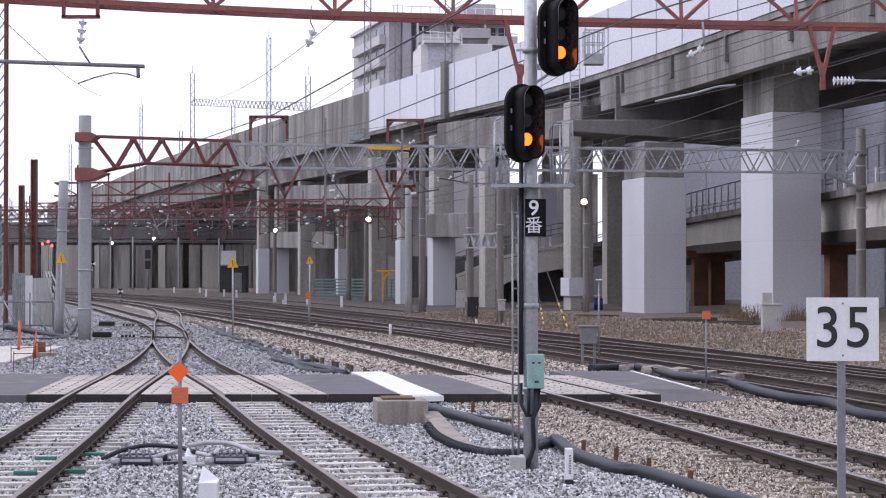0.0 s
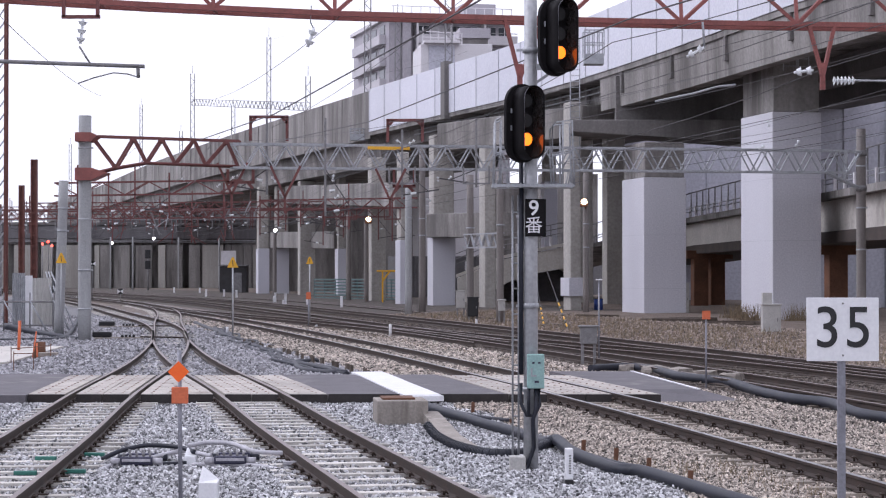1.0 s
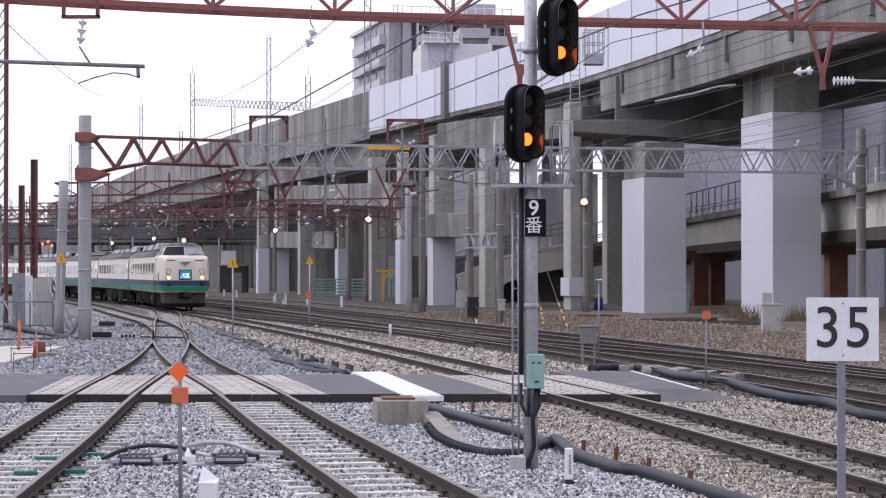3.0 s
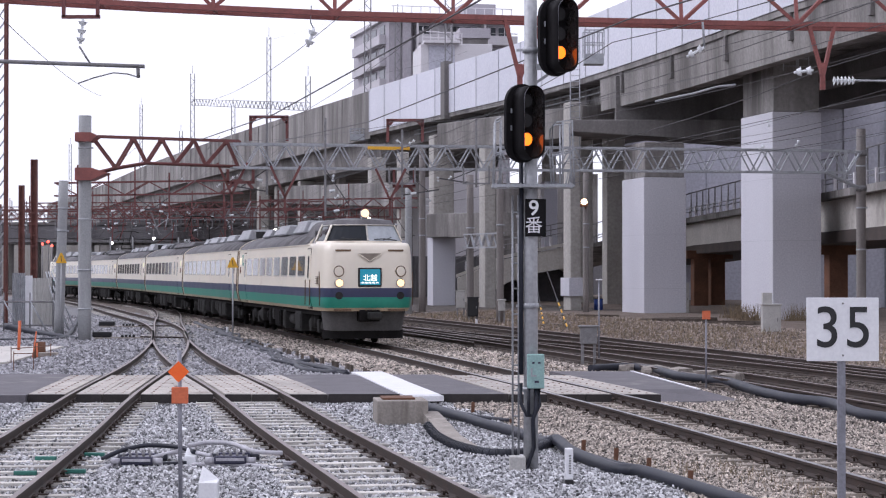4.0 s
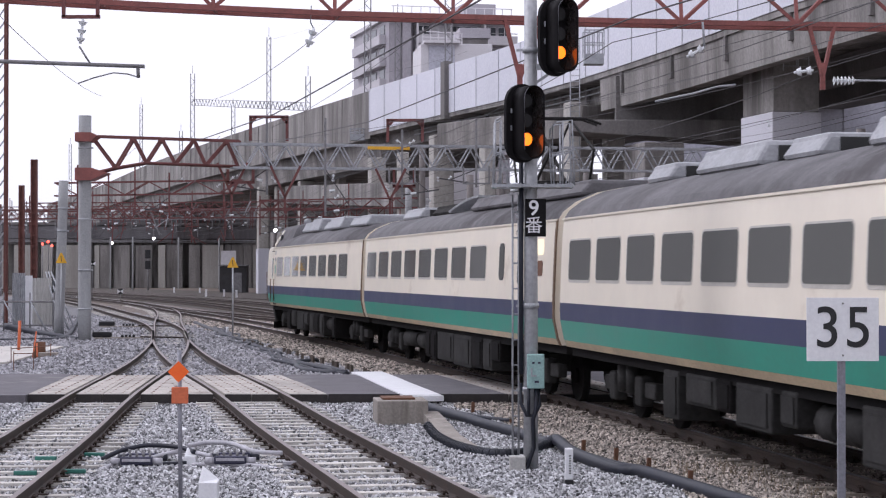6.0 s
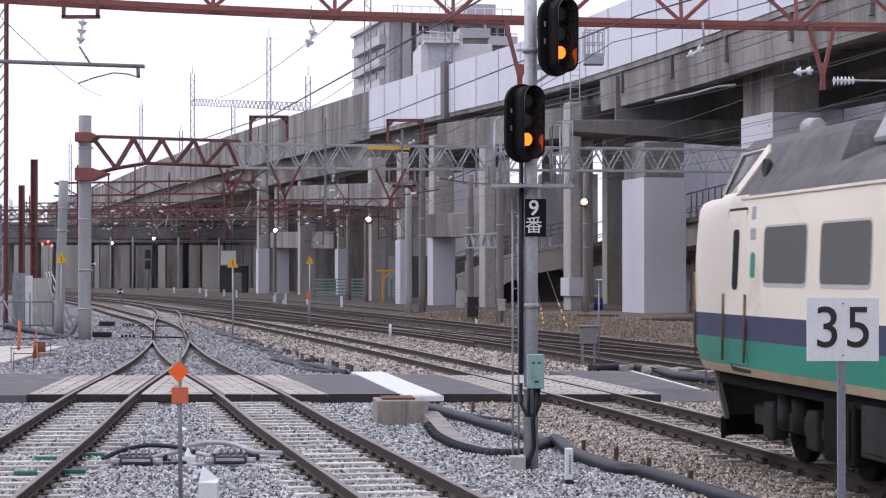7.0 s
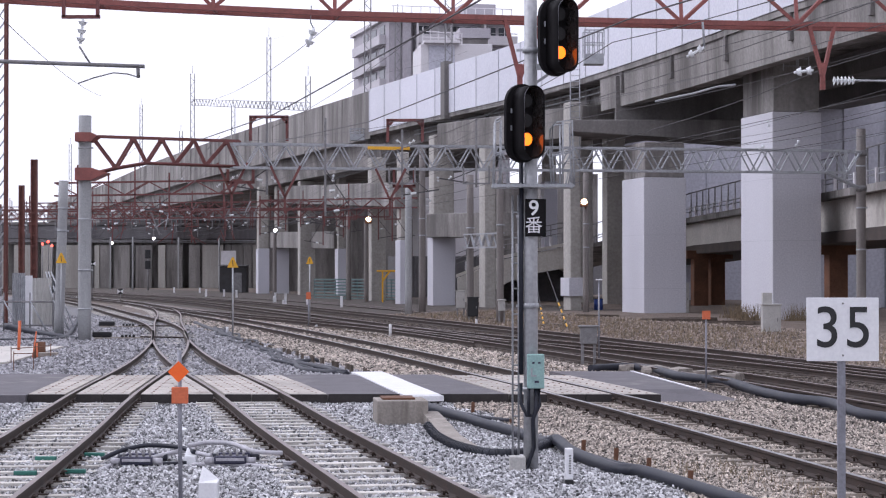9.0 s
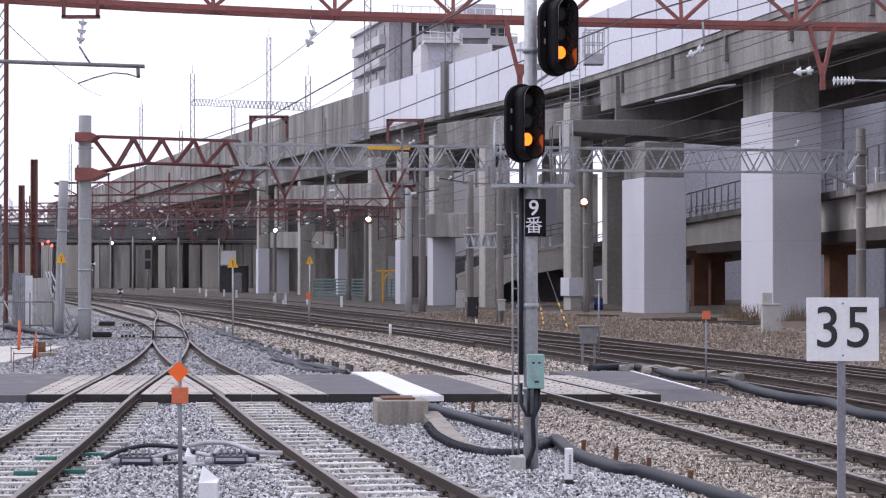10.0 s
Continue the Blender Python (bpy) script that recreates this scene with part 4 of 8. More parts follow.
# gantries farther down the yard
for k, (x0, x1, y, ylow, depth, mat, lab) in enumerate((
    (-19.89, -10.26, 104.0, 6.03, 0.66, RED_STEEL, "far dark red lattice gantry over the yard"),
    (-31.35, -3.67, 140.0, 5.78, 0.62, RED_STEEL, "far dark red lattice gantry over the yard"),
    (-34.19, -6.62, 165.0, 7.02, 0.7, RED_STEEL, "far dark red lattice gantry over the yard"),
    (-42.58, -14.34, 195.0, 7.09, 0.9, DULL_STEEL, "far grey lattice gantry over the yard"),
    (-49.14, -19.05, 225.0, 8.42, 0.9, RED_STEEL, "far dark red lattice gantry over the yard"),
    (-10.50, -1.47, 116.0, 5.67, 0.55, RED_STEEL, "dark red lattice gantry beside the viaduct"),
)):
    lattice("portal_gantry", (x0, y, ylow), (x1, y, ylow + 0.15), depth, 0.5, 1.3 if k else 2.4, mat, lab, 0.075, 0.045)
    for x in (x0, x1):
        if x == x0 and 0 < k < 5:
            bm = bmesh.new()
            beam(bm, (x, y, -0.3), (x, y, ylow + depth + 0.3), 0.3)
            solid("gantry_post", bm, BROWN_POST if mat is RED_STEEL else DULL_STEEL, "steel post of a far gantry", "post", "gantry posts")

# hangers, arms and insulators below the far gantries
def gantry_fittings(t, x0, x1, y, z, depth, seed, material, step=2.1):
    rnd = random.Random(seed)
    x = x0 + 0.8
    while x < x1 - 0.4:
        drop = rnd.uniform(0.7, 1.9)
        up = rnd.choice((0.0, 0.5, 0.9))
        way = rnd.choice((-1, 1))
        bm = bmesh.new()
        beam(bm, (x, y - 0.25, z - drop), (x, y - 0.25, z + depth + up), 0.075)
        fixed("drop_post", bm, material, t)
        bm = bmesh.new()
        beam(bm, (x, y - 0.25, z - drop + 0.12), (x + way * 1.3, y - 0.25, z - drop + 0.32), 0.045)
        beam(bm, (x, y - 0.25, z - 0.1), (x + way * 0.9, y - 0.25, z - drop + 0.28), 0.035)
        fixed("steady_arm", bm, WIRE, t)
        for k, (px, pz) in enumerate(((x + way * 0.3, z - drop + 0.16), (x + way * 0.15, z - drop * 0.5))):
            if rnd.random() < 0.45:
                continue
            bm = bmesh.new()
            tube(bm, [(px, y - 0.3, pz), (px + way * 0.1, y - 0.3, pz + 0.02), (px + way * 0.2, y - 0.3, pz + 0.04)], 0.055, 8, taper=0.04)
            fixed("insulator", bm, PORCELAIN, t)
        if rnd.random() < 0.45:
            bm = bmesh.new()
            for p, q in (((x - 0.45, z), (x - 0.45, z - 0.6)), ((x + 0.45, z), (x + 0.45, z - 0.6)), ((x - 0.48, z - 0.6), (x + 0.48, z - 0.6))):
                beam(bm, (p[0], y - 0.3, p[1]), (q[0], y - 0.3, q[1]), 0.06)
            fixed("hanging_frame", bm, material, t)
        x += step * rnd.uniform(0.6, 1.35)


for k, (t, x0, x1, y, z, depth) in enumerate(zip(GANTRIES[-6:], (-19.5, -31.0, -33.9, -42.2, -48.8, -10.2), (-10.5, -4.0, -7.0, -14.8, -19.5, -1.8), (104.0, 140.0, 165.0, 195.0, 225.0, 116.0), (6.05, 5.85, 7.1, 7.15, 8.5, 5.75), (0.66, 0.62, 0.7, 0.9, 0.9, 0.55))):
    gantry_fittings(t, x0, x1, y, z, depth, 40 + k, DULL_STEEL if k == 3 else RED_STEEL)
gantry_fittings(GANTRIES[0], -7.0, 4.0, 71.6, 5.85, 0.8, 51, DULL_STEEL, 2.6)

for x, y, h in ((-39.0, 238.0, 6.2), (-36.1, 236.0, 6.2), (-31.3, 240.0, 6.2), (-25.6, 232.0, 6.0)):
    column(x, y, 0.1, -0.2, h, "slim pale post under the far bridge", POLE_CONCRETE, r_top=0.09)


def build_hut():
    t = thing("equipment_hut", pose(-21.0, 204.0, -0.2), "dark equipment hut with a pale sign panel on its roof", "hut")
    bm = bmesh.new()
    box(bm, 0, 0, 1.45, 2.7, 2.0, 2.9, bevel=0.04)
    part("body", bm, UNDER_DARK, t)
    bm = bmesh.new()
    box(bm, 0, -0.1, 2.98, 2.9, 2.3, 0.14, bevel=0.02)
    part("roof", bm, DULL_STEEL, t)
    bm = bmesh.new()
    box(bm, -0.5, -0.6, 3.75, 1.5, 0.1, 1.4, bevel=0.01)
    part("panel", bm, TILE_LIGHT, t, "pale blank panel")
    bm = bmesh.new()
    box(bm, 0.4, -1.02, 1.2, 0.9, 0.05, 2.1, bevel=0.01)
    part("door", bm, DULL_STEEL, t)


UNDER_DARK = surface("dark_hut_cladding", (0.045, 0.043, 0.045), 0.8, vary=0.25, scale=2, fine=20, bump=0.1)
build_hut()
for x, y in ((-20.9, 179.0), (-19.0, 176.0), (-12.4, 150.0), (-11.1, 143.0), (-26.5, 200.0), (-17.3, 170.0), (-6.4, 128.0), (-9.3, 139.0), (-23.5, 196.0)):
    bm = bmesh.new()
    box(bm, 0, 0, 0.3, 0.16, 0.12, 0.75, bevel=0.02)
    box(bm, 0, 0, 0.70, 0.18, 0.14, 0.06)
    solid("marker_post", bm, WHITE, "short white marker post beside the tracks", "marker post", "white marker posts", m=pose(x, y, -0.12))

# thin masts behind the viaduct parapet
def mast(x0, x1, y, z0, z1, label="thin grey lattice mast on the viaduct"):
    t = thing("lattice_mast", pose((x0 + x1) / 2, y, z0), label, "mast", "lattice masts")
    w, h = max(x1 - x0, 0.4), z1 - z0
    for s in (-1, 1):
        bm = bmesh.new()
        beam(bm, (s * w / 2, 0, 0), (s * w / 2, 0, h), 0.09)
        part("leg", bm, DULL_STEEL, t)
    bm = bmesh.new()
    k, side = 0.0, -1
    while k < h - 0.5:
        beam(bm, (side * w / 2, 0, k), (-side * w / 2, 0, k + 0.55), 0.045)
        side, k = -side, k + 0.55
    part("lattice_web", bm, DULL_STEEL, t)
    bm = bmesh.new()
    tube(bm, [(0, 0, h), (0, 0, h + 1.0)], 0.03, 5)
    part("tip", bm, DULL_STEEL, t)
    return t


for x0, x1, y, foot, top in ((-18.42, -18.01, 212.0, 15.18, 26.72), (-31.75, -31.25, 255.0, 14.52, 27.08), (-12.86, -12.44, 190.0, 15.03, 20.46), (-44.87, -44.46, 300.0, 14.40, 26.89), (-24.59, -24.26, 236.0, 15.48, 21.28), (-34.01, -33.72, 262.0, 14.89, 20.32), (-6.19, -5.70, 160.0, 11.25, 24.92), (-3.56, -3.22, 152.0, 14.33, 21.25), (0.16, 0.65, 146.0, 16.04, 22.52), (-60.85, -60.48, 330.0, 12.99, 22.92)):
    mast(x0, x1, y, foot, top)
lattice("mast_beam", (-31.54, 255.00, 23.10), (-12.73, 192.00, 17.39), 0.75, 0.4, 2.2, DULL_STEEL, "thin lattice beam between two viaduct masts", 0.055, 0.035)

# ladders and pipes against the near pier, and a caged platform on the barrier
def ladder(x, y, z0, z1, w, label, turn=0.0, material=None):
    t = thing("ladder", pose(x, y, z0, 0, 0, turn), label, "ladder", "ladders")
    for s in (-1, 1):
        bm = bmesh.new()
        tube(bm, [(s * w / 2, 0, 0), (s * w / 2, 0, z1 - z0)], 0.03, 6)
        part("stile", bm, material or GALVANISED, t)
    for k in range(int((z1 - z0) / 0.32)):
        bm = bmesh.new()
        tube(bm, [(-w / 2, 0, 0.2 + k * 0.32), (w / 2, 0, 0.2 + k * 0.32)], 0.018, 5)
        part("rung", bm, material or GALVANISED, t)
    return t


ladder(14.73, 86.0, 10.68, 14.39, 0.55, "grey steel ladder up the side of the viaduct")
ladder(15.33, 86.2, 10.68, 14.39, 0.45, "grey steel ladder up the side of the viaduct")
ladder(7.10, 109.0, 6.73, 14.63, 0.5, "tall grey steel ladder on a pier")


def cage(x0, x1, y, z0, z1, label):
    t = thing("inspection_platform", pose((x0 + x1) / 2, y, z0), label, "platform", "inspection platforms")
    w, h = x1 - x0, z1 - z0
    bm = bmesh.new()
    box(bm, 0, 0, -0.15, w, 1.0, 0.5)
    part("floor_tray", bm, GALVANISED, t)
    for i in range(5):
        for yy in (-0.5, 0.5):
            bm = bmesh.new()
            beam(bm, (-w / 2 + w * i / 4, yy, 0), (-w / 2 + w * i / 4, yy, h), 0.05)
            part("post", bm, GALVANISED, t)
    for k in (0.5, 1.0):
        for yy in (-0.5, 0.5):
            bm = bmesh.new()
            beam(bm, (-w / 2, yy, h * k), (w / 2, yy, h * k), 0.05)
            part("rail_bar", bm, GALVANISED, t)


cage(6.94, 7.91, 100.0, 12.76, 14.02, "grey caged platform hung on the noise barrier")
cage(-7.22, -5.81, 158.0, 12.76, 13.28, "grey platform at the parapet joint")
# pipes along the girder
for dz in (-0.45, -0.75):
    bm = bmesh.new()
    tube(bm, [(x - 0.0, y, DECK_Z + dz) for x, y in cut(shifted(EDGE, 1.02), 80, 150)], 0.05, 6)
    solid("cable_pipe", bm, GALVANISED, "grey cable pipe along the girder", "pipe", "cable pipes")
for y in np.arange(84, 150, 4.5):
    bm = bmesh.new()
    x = x_at(shifted(EDGE, 1.1), y)
    box(bm, x, y, DECK_Z - 0.75, 0.22, 0.35, 0.95, 0.25)
    solid("girder_bracket", bm, CONCRETE_DARK, "small concrete bracket under the deck edge", "bracket", "girder brackets", "structure")

# ---------------------------------------------------------------- floodlights
def floodlight(x, y, z, r, material, label, hang=False):
    t = thing("floodlight", pose(x, y, z), label, "lamp", "floodlights")
    bm = bmesh.new()
    tube(bm, [(0, 0.25, 0.06), (0, 0.05, 0.0)], r * 0.7, 12, taper=r * 1.1)
    box(bm, 0, 0.16, -r * 1.1, r * 2.4, 0.3, r * 0.9, bevel=0.03)
    part("housing", bm, RUST if material is FLOOD else DULL_STEEL, t)
    bm = bmesh.new()
    tube(bm, [(0, 0.05, 0), (0, -0.03, 0), (0, -0.08, 0)], r, 14, taper=r * 0.6)
    part("lens", bm, material, t, "glowing lamp glass")
    bm = bmesh.new()
    beam(bm, (0, 0.15, 0), (0.1, 0.35, -0.35), 0.05)
    if hang:
        beam(bm, (0, 0.15, 0), (0, 0.15, 3.3), 0.05)
    part("arm", bm, RUST, t)


floodlight(7.20, 103.40, 5.72, 0.17, FLOOD, "glowing warm floodlight on a pole")
floodlight(-5.13, 139.50, 5.76, 0.19, FLOOD, "glowing warm floodlight on a pole")
floodlight(-14.81, 179.00, 5.79, 0.17, FLOOD_WHITE, "glowing white floodlight on a pole")
floodlight(-36.37, 255.00, 6.34, 0.2, FLOOD_WHITE, "small glowing white lamp under the far bridge", True)
floodlight(-41.77, 255.90, 5.77, 0.18, FLOOD_WHITE, "small glowing white lamp under the far bridge", True)
# ---------------------------------------------------------------- crossing of boards and asphalt
ASPHALT = surface("worn_asphalt", (0.125, 0.117, 0.128), 0.85, vary=0.2, scale=1.5, fine=50, bump=0.3, second=(0.21, 0.195, 0.19), stain=0.2)
BOARD = surface("weathered_crossing_panel", (0.42, 0.385, 0.35), 0.85, vary=0.18, scale=1.8, fine=40, bump=0.25, per_object=0.1, second=(0.26, 0.22, 0.19), stain=0.25)
BLACK_EDGE = surface("tarred_timber_edge", (0.035, 0.03, 0.03), 0.85, vary=0.3, scale=4, fine=40, bump=0.2)
SIGNAL_BLACK = surface("matt_black_signal_paint", (0.012, 0.011, 0.012), 0.6, vary=0.25, scale=4, fine=30, bump=0.03)
GALV_POLE = surface("weathered_galvanised_pole", (0.40, 0.405, 0.42), 0.55, metal=0.25, vary=0.25, scale=2.5, fine=20, bump=0.05, streak=True, second=(0.28, 0.28, 0.30), stain=0.25)
TEAL_BOX = surface("pale_teal_cabinet_paint", (0.27, 0.42, 0.40), 0.5, vary=0.08, scale=4, fine=40, bump=0.03)
AMBER = lamp_surface("amber_signal_lens", (1.0, 0.165, 0.003), 2.3)
SHROUD = surface("semi_gloss_black_shroud", (0.010, 0.009, 0.010), 0.6, vary=0.2, scale=4, fine=30, bump=0.02, spec=0.12)
LINER = surface("glossy_black_liner", (0.11, 0.10, 0.10), 0.14, vary=0.1, scale=4, fine=30, bump=0, spec=0.8, metal=0.6)
ORANGE = surface("fluorescent_orange", (1.0, 0.15, 0.012), 0.5, vary=0.05, scale=8, fine=40, bump=0.02)
ORANGE_DULL = surface("faded_orange", (0.62, 0.15, 0.06), 0.6, vary=0.1, scale=8, fine=40, bump=0.03)
PIPE = surface("black_plastic_pipe", (0.019, 0.021, 0.031), 0.5, vary=0.25, scale=3, fine=30, bump=0.05, second=(0.034, 0.034, 0.042), stain=0.1, spec=0.35)
CABLE_PALE = surface("pale_grey_cable", (0.42, 0.41, 0.44), 0.5, vary=0.15, scale=6, fine=40, bump=0.03)
BLOCK = surface("rough_cast_concrete", (0.30, 0.27, 0.24), 0.9, vary=0.25, scale=3, fine=30, bump=0.35, second=(0.17, 0.15, 0.13), stain=0.3, streak=True)
GREY_BOX = surface("pale_grey_cabinet_paint", (0.45, 0.44, 0.42), 0.55, vary=0.1, scale=3, fine=40, bump=0.03)
GREEN_TAPE = surface("green_plastic", (0.03, 0.15, 0.12), 0.5, vary=0.1, bump=0.02)
NAVY = surface("navy_plastic", (0.03, 0.03, 0.06), 0.45, vary=0.2, bump=0.03)
POST_GREY = surface("grey_painted_post", (0.24, 0.24, 0.27), 0.5, metal=0.2, vary=0.12, scale=5, fine=40, bump=0.03)
DRY_GRASS = surface("dry_weeds", (0.22, 0.17, 0.11), 0.9, vary=0.3, scale=4, bump=0, per_island=0.4)
CROSS_Y0, CROSS_Y1 = 35.9, 42.4


def slab(bm, left, right, y0, y1, z0, z1, n=6):
    """A slab between two lines x(y)."""
    rows = []
    for k in range(n + 1):
        y = y0 + (y1 - y0) * k / n
        rows.append([bm.verts.new((x, y, z)) for x, z in ((left(y), z0), (right(y), z0), (right(y), z1), (left(y), z1))])
    for a, b in zip(rows, rows[1:]):
        for i in range(4):
            bm.faces.new((a[i], b[i], b[(i + 1) % 4], a[(i + 1) % 4]))
    bm.faces.new(rows[0])
    bm.faces.new(rows[-1][::-1])
    bmesh.ops.recalc_face_normals(bm, faces=bm.faces)


def build_crossing():
    t = thing("level_crossing", pose(0, 0, 0), "flat service crossing of pale panels and dark asphalt over the tracks", "crossing", kind="structure")
    lines = [LEFT, RIGHT, MAIN]
    for line in lines:
        for a, b in ((-1.32, -0.66), (-0.47, 0.0), (0.0, 0.47), (0.66, 1.32)):
            la, lb = shifted(line, a), shifted(line, b)
            for y0, y1 in ((CROSS_Y0, 38.05), (38.06, 40.2), (40.21, CROSS_Y1)):
                if line is not MAIN and abs(a) > 0.6:
                    other = RIGHT if line is LEFT else LEFT
                    if abs(x_at(shifted(line, (a + b) / 2), y1) - x_at(other, y1)) < 1.0:
                        continue
                bm = bmesh.new()
                slab(bm, lambda y, l=la: x_at(l, y) + 0.008, lambda y, l=lb: x_at(l, y) - 0.008, y0, y1, -0.13, -0.012 + random.uniform(-0.004, 0.004), 3)
                p = part("crossing_panel", bm, BOARD, t)
            bm = bmesh.new()
            slab(bm, lambda y, l=la: x_at(l, y) + 0.01, lambda y, l=lb: x_at(l, y) - 0.01, CROSS_Y0 - 0.06, CROSS_Y0 - 0.005, -0.17, -0.02, 1)
            part("edge_timber", bm, BLACK_EDGE, t)
    fills = [(lambda y: -40.0, lambda y: x_at(shifted(LEFT, -1.33), y), CROSS_Y0 - 0.3, CROSS_Y1 + 0.6),
             (lambda y: x_at(shifted(LEFT, 0.67), y), lambda y: x_at(shifted(RIGHT, -0.67), y), CROSS_Y0, CROSS_Y1),
             (lambda y: x_at(shifted(RIGHT, 1.34), y), lambda y: x_at(shifted(MAIN, -1.34), y), CROSS_Y0, CROSS_Y1 + 0.4),
             (lambda y: x_at(shifted(MAIN, 1.34), y), lambda y: x_at(MAIN, y) + 2.5 + (y - 37.6) * 0.1, CROSS_Y0 + 1.5, CROSS_Y1 + 1.8)]
    for k, (a, b, y0, y1) in enumerate(fills):
        bm = bmesh.new()
        slab(bm, a, b, y0, y1, -0.2, -0.018)
        part("asphalt_fill" if k != 1 else "crossing_panel", bm, ASPHALT if k != 1 else BOARD, t, "dark worn asphalt between the tracks" if k != 1 else "")
    bm = bmesh.new()
    slab(bm, fills[2][0], fills[2][1], CROSS_Y0 - 0.07, CROSS_Y0 - 0.006, -0.17, -0.01, 1)
    part("edge_timber", bm, BLACK_EDGE, t)
    # the asphalt runs out in a sloping toe, with a worn pale edge along it
    ya, yb = CROSS_Y0 + 1.5, CROSS_Y1 + 1.8
    right_edge = fills[3][1]
    left_edge = fills[3][0]
    toe = [(left_edge(ya), ya, -0.018), (right_edge(ya), ya, -0.018), (right_edge(yb), yb, -0.018), (right_edge(yb) + 0.5, yb, -0.2), (right_edge(ya) + 0.75, ya - 0.5, -0.2), (left_edge(ya) + 0.1, ya - 0.75, -0.2)]
    bm = bmesh.new()
    v = [bm.verts.new(p) for p in toe]
    bm.faces.new((v[0], v[5], v[4], v[1]))
    bm.faces.new((v[1], v[4], v[3], v[2]))
    low = [bm.verts.new((x, y, -0.26)) for x, y, z in toe]
    for k in range(6):
        bm.faces.new((v[k], low[k], low[(k + 1) % 6], v[(k + 1) % 6]))
    bmesh.ops.recalc_face_normals(bm, faces=bm.faces)
    part("asphalt_toe", bm, ASPHALT, t, "sloping asphalt edge")
    bm = bmesh.new()
    beam(bm, (right_edge(ya), ya, -0.014), (right_edge(yb), yb, -0.014), 0.06, 0.02)
    part("edge_strip", bm, WHITE_LINE, t, "thin worn white edge strip")
    # bolt heads on the panels
    bm = bmesh.new()
    for line in lines:
        for d in (-1.15, -0.85, -0.33, -0.12, 0.12, 0.33, 0.85, 1.15):
            l = shifted(line, d)
            for k in range(13):
                y = CROSS_Y0 + 0.25 + k * 0.5
                x = x_at(l, y)
                if line is not MAIN and abs(x - x_at(RIGHT if line is LEFT else LEFT, y)) < 1.0:
                    continue
                box(bm, x, y, -0.01, 0.035, 0.05, 0.01)
    ob = part("bolt_heads", bm, RUST, t)
    ob["kind"] = "stuff"


build_crossing()
bm = bmesh.new()
path = [(-1.64, 43.6, 0), (-1.40, 42.2, 0), (-0.88, 38.7, 0), (-0.36, 35.4, 0)]
sweep(bm, path, [(-0.33, -0.05), (0.33, -0.05), (0.33, 0.004), (-0.33, 0.004)])
line_t = solid("white_trough_cover", bm, WHITE_LINE, "white painted trough cover across the crossing", "cover")
bm = bmesh.new()
box(bm, -0.34, 35.3, -0.055, 0.7, 0.12, 0.1, 0.15, bevel=0.01)
solid("trough_end", bm, WHITE, "white end piece of the trough cover", "cover")
bm = bmesh.new()
sweep(bm, [(-9.55, 45.5, 0), (-9.44, 52.0, 0)], [(-0.35, -0.2), (0.35, -0.2), (0.35, -0.14), (-0.35, -0.14)])
solid("white_trough_cover", bm, WHITE_LINE, "white cover strip beside the crossing", "cover")


# ---------------------------------------------------------------- ballast stones
def stones(name, material, label, count, seed, zone, size=(0.015, 0.028), reach=(17.5, 48.0)):
    """Loose stones, each a squashed random octahedron."""
    rnd = np.random.RandomState(seed)
    verts, faces = [], []
    base = np.array([(1, 0, 0), (-1, 0, 0), (0, 1, 0), (0, -1, 0), (0, 0, 1), (0, 0, -1)], float)
    tri = [(0, 2, 4), (2, 1, 4), (1, 3, 4), (3, 0, 4), (2, 0, 5), (1, 2, 5), (3, 1, 5), (0, 3, 5)]
    n = 0
    while n < count:
        y = reach[0] * (reach[1] / reach[0]) ** rnd.rand()
        half = y * 0.235 + 0.6
        x = rnd.uniform(-half, half)
        if not zone(x, y):
            continue
        s = rnd.uniform(*size) * (1 + 0.012 * (min(y, 48) - 18))
        v = base * (s * rnd.uniform(0.65, 1.15, 3)) + rnd.uniform(-0.3, 0.3, (6, 3)) * s
        q = Euler(tuple(rnd.uniform(0, 6.28, 3))).to_matrix()
        z = ground_height(x, y) + rnd.uniform(-0.012, 0.022)
        v = v @ np.array(q).T + (x, y, z)
        k = len(verts)
        verts.extend(map(tuple, v))
        faces.extend([(a + k, b + k, c + k) for a, b, c in tri])
        n += 1
    me = bpy.data.meshes.new(name)
    me.from_pydata(verts, [], faces)
    me.materials.append(material)
    ob = new(name, me)
    return tagged(ob, label, "ballast", kind="stuff")


def off_crossing(x, y):
    if CROSS_Y0 - 0.1 < y < CROSS_Y1 + 0.4 and x < x_at(MAIN, y) + 2.5 + (y - 37.6) * 0.1:
        return False
    return True


def clear_of_rails(x, y):
    for line in (LEFT if y < 70 else BRANCH, RIGHT if y < 70 else JOIN, MAIN, SECOND, THIRD):
        d = abs(x - x_at(line, y))
        if abs(d - 0.566) < 0.085:
            return False
    return True


def tan_side(x, y):
    return x - main_x(y) > -2.5 + 0.7 * noise.noise((x, y * 0.4, 9.0))


SPARSE = np.random.RandomState(77)


def in_bed(x, y):
    """Fewer stones lie on top of the sleepers."""
    for line in (LEFT if y < 70 else BRANCH, RIGHT if y < 70 else JOIN, MAIN, SECOND, THIRD):
        if abs(x - x_at(line, y)) < 0.95:
            return SPARSE.rand() < (0.55 if line is MAIN else 0.42)
    return True


stones("ballast_grey", STONE, "loose grey crushed stone between the tracks", 105000, 5, lambda x, y: off_crossing(x, y) and clear_of_rails(x, y) and in_bed(x, y) and not tan_side(x, y))
